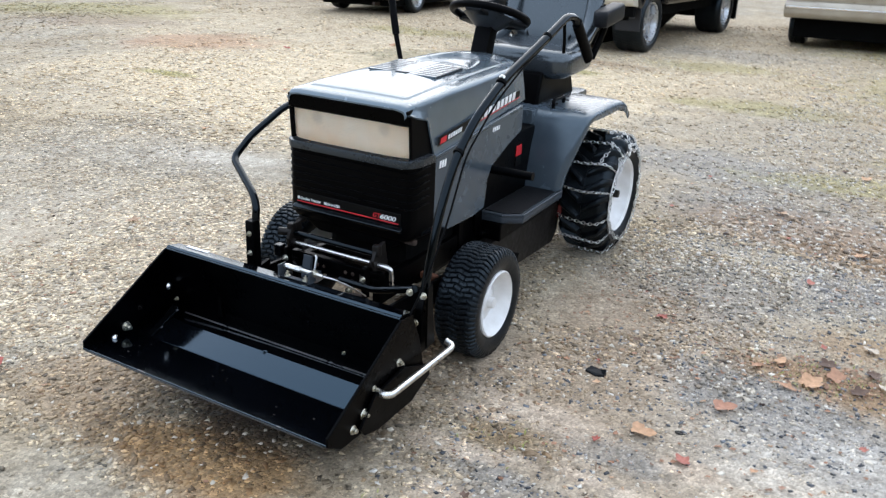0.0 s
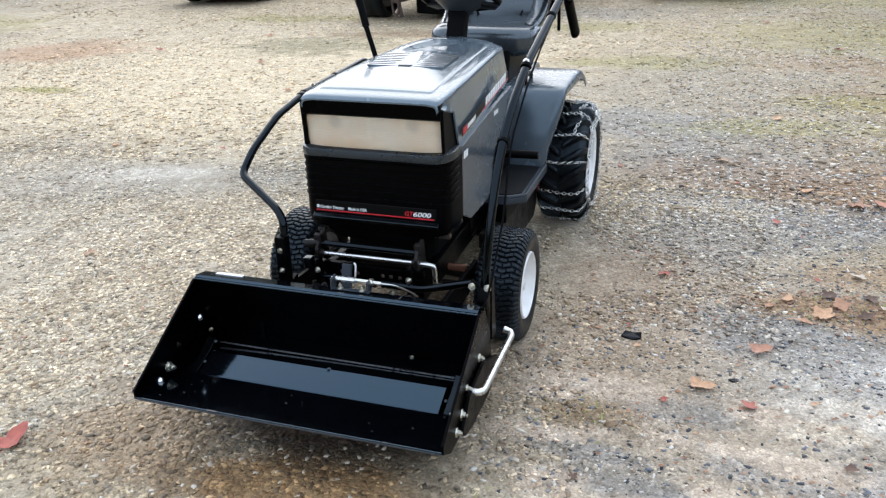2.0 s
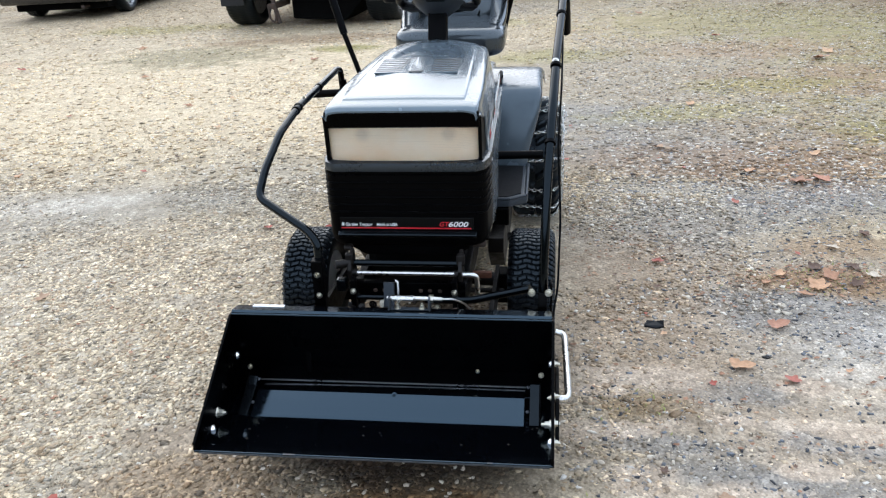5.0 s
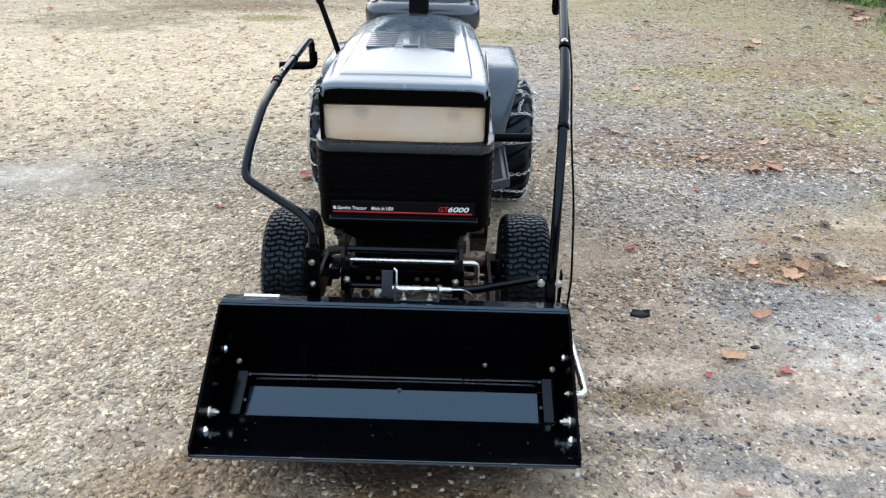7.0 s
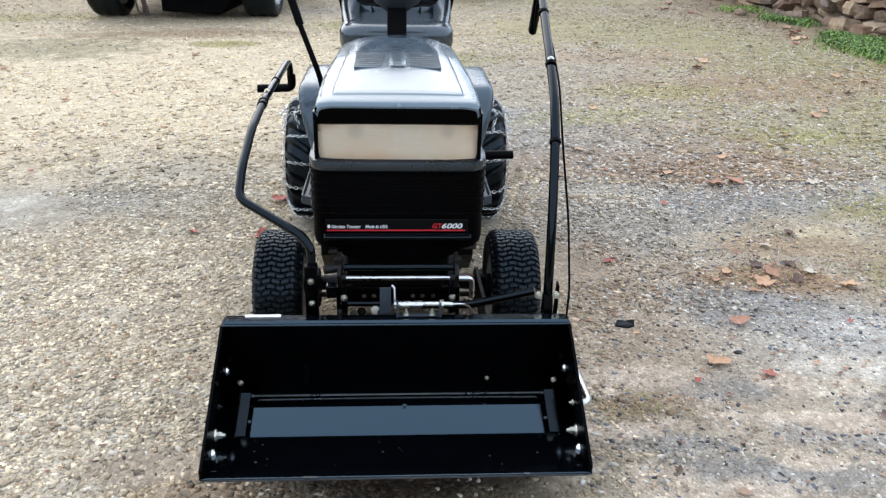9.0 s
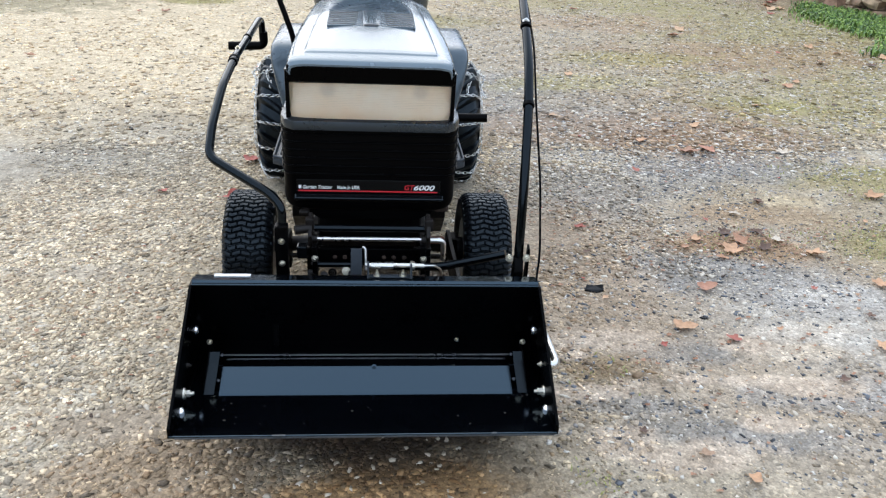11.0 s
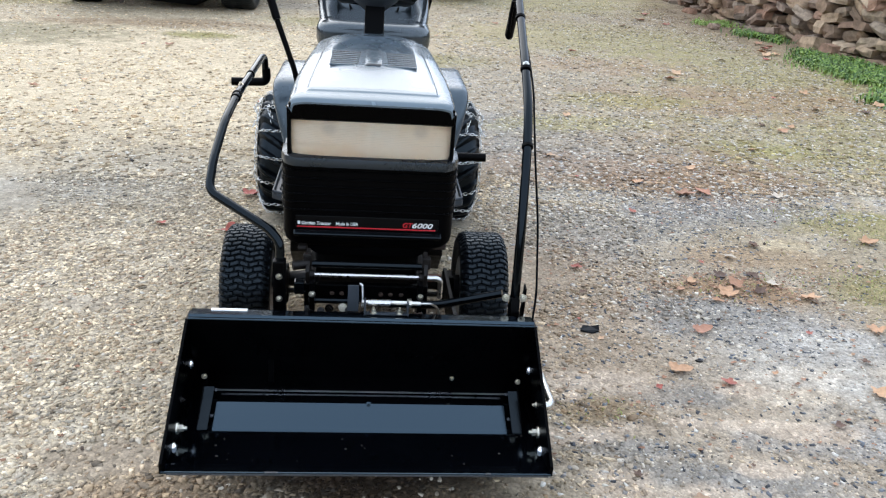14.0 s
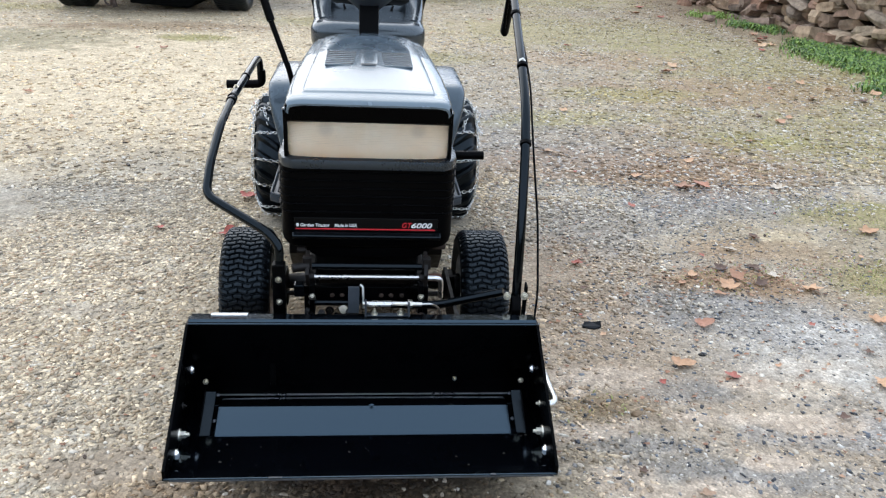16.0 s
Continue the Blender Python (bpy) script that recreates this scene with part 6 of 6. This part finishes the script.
def bark(x, y, length, thick, turn, seed=0):
    """A broken wedge of dark bark."""
    r = random.Random(seed)
    b = prism([(-0.5, -0.12), (-0.38, 0.20), (0.05, 0.30), (0.46, 0.16), (0.5, -0.10), (0.1, -0.26)], 0.0, thick * 1.6, 0.0, axis="z")
    for v in b.verts:
        v.co.x *= length * r.uniform(0.85, 1.15)
        v.co.y *= length * r.uniform(0.8, 1.2)
        v.co.z = v.co.z * r.uniform(0.4, 1.4) - 0.002
    b.transform(pose(x, y, ground_height(x, y), r.uniform(-8, 8), r.uniform(-6, 6), math.degrees(turn)))
    tagged(part("bark_chip", b, (M_rust if seed % 3 else M_greasy) if seed else M_arm, None), "small dark chip of bark on the gravel", "bark", "bark chips")


bark(0.85, 1.052, 0.068, 0.011, -0.12, 0)
for i in range(44):
    x, y = rnd.uniform(-2.2, 2.4), rnd.uniform(-0.1, 4.0)
    if abs(x) > 0.65:
        bark(x, y, rnd.uniform(0.012, 0.036), rnd.uniform(0.003, 0.006), rnd.uniform(0, 3.1), i + 1)


def blades(name, spots, count, material, label, category, seed, length, width, lean, leafy=False):
    """Many thin blades or small leaves, one mesh."""
    rng = np.random.default_rng(seed)
    verts, faces = [], []
    for (cx, cy, rx, ry, share) in spots:
        for _ in range(int(count * share)):
            x, y = cx + rng.normal() * rx, cy + rng.normal() * ry
            a, ln, w = rng.uniform(0, 6.283), length * rng.uniform(0.35, 1.6), width * rng.uniform(0.6, 1.5)
            d = np.array([math.cos(a), math.sin(a)])
            s = np.array([-d[1], d[0]]) * w
            z0 = ground_height(x, y) - 0.003
            k = len(verts)
            out = lean * rng.uniform(0.4, 1.3)
            base, top = np.array([x, y]), np.array([x, y]) + d * ln * out
            mid = base + d * ln * out * 0.45
            zm, zt = z0 + ln * 0.7, z0 + ln * (0.55 if leafy else 0.95)
            verts += [(*(base - s * 0.35), z0), (*(base + s * 0.35), z0), (*(mid - s), zm), (*(mid + s), zm), (*top, zt)]
            faces += [(k, k + 1, k + 3, k + 2), (k + 2, k + 3, k + 4)]
    ob = new(name, mesh_of(name, verts, faces, material))
    return tagged(ob, label, category, kind="stuff")


blades("weeds", [(5.05, 9.15, 0.13, 0.16, 0.06), (5.16, 8.75, 0.10, 0.14, 0.03), (5.14, 7.75, 0.10, 0.12, 0.04), (5.05, 7.25, 0.16, 0.18, 0.12), (5.30, 7.2, 0.15, 0.2, 0.10), (5.02, 6.75, 0.16, 0.2, 0.13), (5.35, 6.6, 0.2, 0.2, 0.12), (5.10, 6.2, 0.14, 0.14, 0.11), (5.45, 6.0, 0.2, 0.25, 0.10), (4.95, 5.6, 0.15, 0.12, 0.05), (4.72, 5.35, 0.10, 0.08, 0.02), (4.75, 4.95, 0.16, 0.14, 0.025), (4.5, 5.25, 0.08, 0.06, 0.012)], 8500, M_weed, "green weeds growing along the foot of the wall", "weeds", 3, 0.066, 0.0085, 1.0, True)
blades("weeds", [(4.94, 10.2, 0.14, 0.14, 0.3), (5.08, 7.0, 0.22, 0.25, 0.25), (5.1, 6.2, 0.2, 0.2, 0.25), (4.85, 5.4, 0.2, 0.2, 0.08)], 2200, M_sprout, "bright yellow-green seedlings by the wall", "weeds", 13, 0.058, 0.009, 0.9, True)
blades("straw", [(1.66, 1.52, 0.20, 0.09, 0.6), (1.85, 1.75, 0.18, 0.08, 0.2), (0.74, 0.53, 0.12, 0.06, 0.2)], 520, M_straw, "dry brown pine needles and straw in the dust", "straw", 31, 0.012, 0.0011, 2.6)
blades("grass", [(2.25, 1.42, 0.16, 0.12, 0.14), (2.62, 2.2, 0.28, 0.16, 0.16), (1.62, 1.45, 0.22, 0.08, 0.06), (0.75, 0.53, 0.08, 0.05, 0.010), (3.1, 3.6, 0.5, 0.45, 0.2), (3.7, 5.4, 0.7, 0.9, 0.25), (2.3, 5.0, 0.4, 0.25, 0.08), (2.6, 8.0, 0.9, 0.8, 0.15), (-1.8, 7.5, 0.25, 0.1, 0.06), (-3.6, 7.35, 0.5, 0.35, 0.10), (2.6, 12.5, 1.2, 0.9, 0.2), (0.60, 0.02, 0.05, 0.03, 0.010), (-5.0, 9.7, 0.8, 0.25, 0.06), (-5.08, 4.63, 0.25, 0.08, 0.05), (-7.5, 9.6, 1.2, 0.5, 0.08)], 4200, M_grass, "sparse yellow-green moss and grass in the gravel", "grass", 4, 0.010, 0.0024, 1.4)


def flakes(name, spots, count, size, material, label, category, seed):
    """Crumbs of broken leaf lying flat."""
    rng = np.random.default_rng(seed)
    verts, faces = [], []
    for (cx, cy, rx, ry, share) in spots:
        for _ in range(int(count * share)):
            x, y = cx + rng.normal() * rx, cy + rng.normal() * ry
            if abs(x) < 0.5 and 0 < y < 2.6:
                continue
            s, z0, k = size * rng.uniform(0.4, 1.3), ground_height(x, y) + 0.003, len(verts)
            a0 = rng.uniform(0, 6.283)
            verts.append((x, y, z0 + s * 0.2))
            for i in range(6):
                a, r = a0 + i * 1.0472 + rng.uniform(-0.3, 0.3), s * rng.uniform(0.25, 1.1)
                verts.append((x + r * math.cos(a), y + r * 0.7 * math.sin(a), z0 + s * rng.uniform(0.05, 0.45)))
            faces += [(k, k + 1 + i, k + 1 + (i + 1) % 6) for i in range(6)]
    return tagged(new(name, mesh_of(name, verts, faces, material)), label, category, kind="stuff")


flakes("leaf_litter", [(1.60, 1.44, 0.22, 0.09, 0.30), (1.9, 2.7, 0.25, 0.12, 0.08), (1.3, 2.6, 0.8, 0.8, 0.14), (0, 3, 2.4, 2.4, 0.38), (-1.2, 0.9, 0.5, 0.6, 0.22), (-6.8, 6.8, 0.9, 0.8, 0.30), (-2.6, 8.2, 1.0, 0.35, 0.15), (1.5, 0.6, 0.5, 0.4, 0.2), (2.6, 3.2, 0.8, 1.0, 0.25), (3.2, 6.0, 1.0, 1.6, 0.2), (4.62, 7.85, 0.14, 0.38, 0.26), (0.75, 1.75, 0.22, 0.35, 0.16), (4.2, 5.0, 0.15, 0.15, 0.06), (4.1, 10.2, 0.3, 0.5, 0.06)], 1500, 0.011, M_litter, "crumbled orange-brown leaf litter on the gravel", "leaf litter", 6)


def gravel(name, count, lo, hi, region, seed, label, cut=None, flat=0.58, small=False, sink=0.14, stones=None):
    """Loose angular stones, one mesh."""
    rng = np.random.default_rng(seed)
    t = (1 + 5 ** 0.5) / 2
    ico = np.array([(-1, t, 0), (1, t, 0), (-1, -t, 0), (1, -t, 0), (0, -1, t), (0, 1, t), (0, -1, -t), (0, 1, -t), (t, 0, -1), (t, 0, 1), (-t, 0, -1), (-t, 0, 1)]) / 1.9
    tri = np.array([(0, 11, 5), (0, 5, 1), (0, 1, 7), (0, 7, 10), (0, 10, 11), (1, 5, 9), (5, 11, 4), (11, 10, 2), (10, 7, 6), (7, 1, 8), (3, 9, 4), (3, 4, 2), (3, 2, 6), (3, 6, 8), (3, 8, 9), (4, 9, 5), (2, 4, 11), (6, 2, 10), (8, 6, 7), (9, 8, 1)])
    if small:   # chips: jittered blocks of twelve triangles
        ico = np.array([(i, j, k) for i in (-0.62, 0.62) for j in (-0.62, 0.62) for k in (-0.62, 0.62)])
        tri = np.array([(0, 1, 3), (0, 3, 2), (4, 6, 7), (4, 7, 5), (0, 4, 5), (0, 5, 1), (2, 3, 7), (2, 7, 6), (0, 2, 6), (0, 6, 4), (1, 5, 7), (1, 7, 3)])
    nv, nf = len(ico), len(tri)
    x0, x1, y0, y1, power = region
    x = rng.uniform(x0, x1, count)
    y = y0 + (y1 - y0) * rng.uniform(0, 1, count) ** power
    r = lo * (hi / lo) ** (rng.uniform(0, 1, count) ** 1.7)
    patchy = np.array([noise.noise((a * 0.9, c * 0.9, 11.3)) + 0.5 * noise.noise((a * 2.7, c * 2.7, 5.3)) for a, c in zip(x, y)])
    keep = rng.uniform(-0.85, 0.25, count) < patchy
    if cut is not None:
        keep &= cut(x, y, rng.uniform(0, 1, count))
    x, y, r = x[keep], y[keep], r[keep]
    k = len(x)
    pts = ico[None] * rng.uniform(0.50, 1.45, (k, nv, 1)) * np.stack([rng.uniform(0.8, 1.7, k), rng.uniform(0.6, 1.05, k), rng.uniform(0.75, 1.05, k) * flat], -1)[:, None]
    a = rng.uniform(0, 6.283, k)
    c, s = np.cos(a)[:, None], np.sin(a)[:, None]
    z = np.array([ground_height(p, q) for p, q in zip(x, y)])
    out = np.stack([(pts[..., 0] * c - pts[..., 1] * s) * r[:, None] + x[:, None], (pts[..., 0] * s + pts[..., 1] * c) * r[:, None] + y[:, None], pts[..., 2] * r[:, None] + (z + r * flat * sink)[:, None]], -1)
    faces = (tri[None] + (np.arange(k) * nv)[:, None, None]).reshape(-1)
    me = bpy.data.meshes.new(name)
    me.vertices.add(k * nv)
    me.vertices.foreach_set("co", out.reshape(-1))
    me.loops.add(len(faces))
    me.loops.foreach_set("vertex_index", faces)
    me.polygons.add(k * nf)
    me.polygons.foreach_set("loop_start", np.arange(k * nf) * 3)
    me.polygons.foreach_set("loop_total", np.full(k * nf, 3))
    me.update()
    me.validate()
    me.materials.append(stones or M_pebble)
    return tagged(new(name, me), label, "gravel", kind="stuff")


def spread(x, y, u):
    """Stones lie thick towards -x, thin on the packed dust towards +x, none under the wheels."""
    wheels = ((np.abs(np.abs(x) - 0.40) < 0.11) & (np.abs(y - 1.02) < 0.16)) | ((np.abs(np.abs(x) - 0.365) < 0.15) & (np.abs(y - 2.28) < 0.2))
    dense = 1.0 - 0.50 / (1 + np.exp(-(x - 0.62) * 6)) * (1 / (1 + np.exp((y - 2.4) * 3)))
    dense *= 1 - 0.8 * np.exp(-((x - 1.85) / 0.55) ** 2 - ((y - 0.75) / 0.3) ** 2)
    dense *= 1 - 0.6 * np.exp(-((x - 1.2) / 0.35) ** 2 - ((y - 0.5) / 0.14) ** 2)
    for px, py, rx, ry in ((1.46, 0.68, 0.22, 0.13), (1.28, 0.66, 0.15, 0.08), (0.90, 0.73, 0.17, 0.07), (1.17, 0.23, 0.13, 0.06), (0.92, 0.10, 0.28, 0.09), (1.25, 0.44, 0.26, 0.06), (2.0, 0.70, 0.3, 0.14), (2.05, 1.92, 0.22, 0.12), (0.78, 0.70, 0.28, 0.09), (0.66, 0.40, 0.24, 0.06), (-1.04, 1.25, 0.2, 0.08), (-0.70, 0.32, 0.26, 0.10)):
        dense *= 1 - 0.85 * np.exp(-((x - px) / rx) ** 2 - ((y - py) / ry) ** 2)
    dense *= 1 - 0.6 * np.exp(-((x + 2.2) / 0.6) ** 2 - ((y - 2.4) / 0.25) ** 2)
    return ~wheels & (u < dense)


gravel("gravel", 62000, 0.0052, 0.0135, (-2.2, 0.8, -0.25, 2.8, 1.0), 1, "loose angular gravel of cream, grey and tan stones", spread, 0.34, small=True, sink=0.10)
gravel("gravel", 5200, 0.0090, 0.0165, (-2.3, 0.9, -0.25, 3.0, 1.0), 23, "larger stones lying in the gravel", spread, 0.30, sink=0.05)
gravel("gravel", 9000, 0.0080, 0.0165, (-6.0, 4.6, 2.6, 11.0, 1.5), 43, "white and cream quartz pebbles in the gravel", spread, 0.55, small=True, sink=0.15, stones=M_quartz)
gravel("gravel", 2600, 0.0060, 0.0120, (0.4, 4.8, 2.4, 10.0, 1.4), 47, "dark slate chips scattered over the yard", spread, 0.5, small=True, sink=0.0, stones=M_slate)
gravel("gravel", 6500, 0.0050, 0.0125, (-2.6, 2.6, -0.25, 3.2, 1.0), 29, "white and cream quartz pebbles in the gravel", spread, 0.42, sink=0.05, stones=M_quartz)
gravel("gravel", 34000, 0.0034, 0.0095, (0.45, 2.8, -0.30, 3.0, 1.0), 3, "loose angular gravel of tan, grey and white stones", spread, 0.30, small=True, sink=0.04)
gravel("gravel", 60000, 0.0026, 0.0052, (-2.0, 2.5, -0.25, 2.5, 1.0), 5, "fine chips bedded between the larger stones", spread, 0.5, small=True, sink=0.05)
gravel("gravel", 56000, 0.0075, 0.0220, (-6.5, 4.8, 2.7, 15.5, 1.7), 2, "loose mixed gravel of tan, grey and white stones", spread, 0.55, small=True, sink=0.0)
gravel("gravel", 30000, 0.0055, 0.0140, (-4.2, 4.2, -3.6, -0.22, 0.8), 67, "loose angular gravel of cream, grey and tan stones", spread, 0.34, small=True, sink=0.10)
gravel("gravel", 42000, 0.0060, 0.0150, (-6.6, -2.05, 0.0, 2.9, 0.8), 37, "loose angular gravel of cream, grey and tan stones", spread, 0.30, small=True, sink=0.05)
gravel("gravel", 30000, 0.0090, 0.0260, (-15.0, -6.3, 0.6, 15.5, 1.0), 41, "loose mixed gravel of tan, grey and white stones", spread, 0.38, small=True, sink=0.0)
gravel("gravel", 16000, 0.006, 0.020, (0.7, 4.6, 2.3, 14.5, 1.6), 9, "pale flat stones scattered over the yard", spread, 0.26, small=True, sink=0.0, stones=M_pale)
gravel("gravel", 7000, 0.0055, 0.0135, (0.36, 1.35, 1.15, 2.5, 1.0), 53, "brown and cream gravel beside the front tyre", spread, 0.6, small=True, sink=0.2)
gravel("gravel", 1500, 0.0060, 0.0125, (0.36, 1.45, 1.15, 2.6, 1.0), 59, "white and cream quartz pebbles in the gravel", spread, 0.6, small=True, sink=0.25, stones=M_quartz)
gravel("gravel", 2500, 0.0070, 0.0130, (0.7, 4.8, 2.2, 7.5, 1.1), 61, "white and cream quartz pebbles in the gravel", spread, 0.6, small=True, sink=0.25, stones=M_quartz)
gravel("gravel", 9000, 0.0035, 0.0110, (0.5, 2.7, -0.3, 2.8, 1.0), 17, "scattered pale chips pressed into the dust", spread, 0.4, small=True, sink=0.05, stones=M_pale)
gravel("gravel", 15000, 0.0034, 0.0105, (0.5, 2.6, -0.3, 2.8, 1.0), 19, "scattered slate chips pressed into the dust", spread, 0.45, small=True, sink=0.05, stones=M_slate)


# ------------------------------------------------------------ unseen dark ring, added to darken low reflections
def build_ring():
    verts, faces = [], []
    k = 260
    for i in range(k):
        a = 2 * math.pi * i / k
        r = 42 + 5 * noise.noise((math.cos(a) * 4, math.sin(a) * 4, 2.0))
        top = 6.0 + 2.5 * noise.noise((math.cos(a) * 9, math.sin(a) * 9, 8.0))
        for f, push in ((0, 0), (0.4, -1.2), (0.8, 0.2), (1.0, 1.5)):
            q = r + push + 1.2 * noise.noise((a * 30, f * 3, 1.0))
            verts.append((q * math.cos(a), q * math.sin(a), top * f - 0.2))
    for i in range(k):
        for f in range(3):
            faces.append((i * 4 + f, ((i + 1) % k) * 4 + f, ((i + 1) % k) * 4 + f + 1, i * 4 + f + 1))
    tagged(new("backdrop", mesh_of("backdrop", verts, faces, M_ring)), "unseen dark ring added round the yard to darken reflections", "woods", kind="structure")


build_ring()
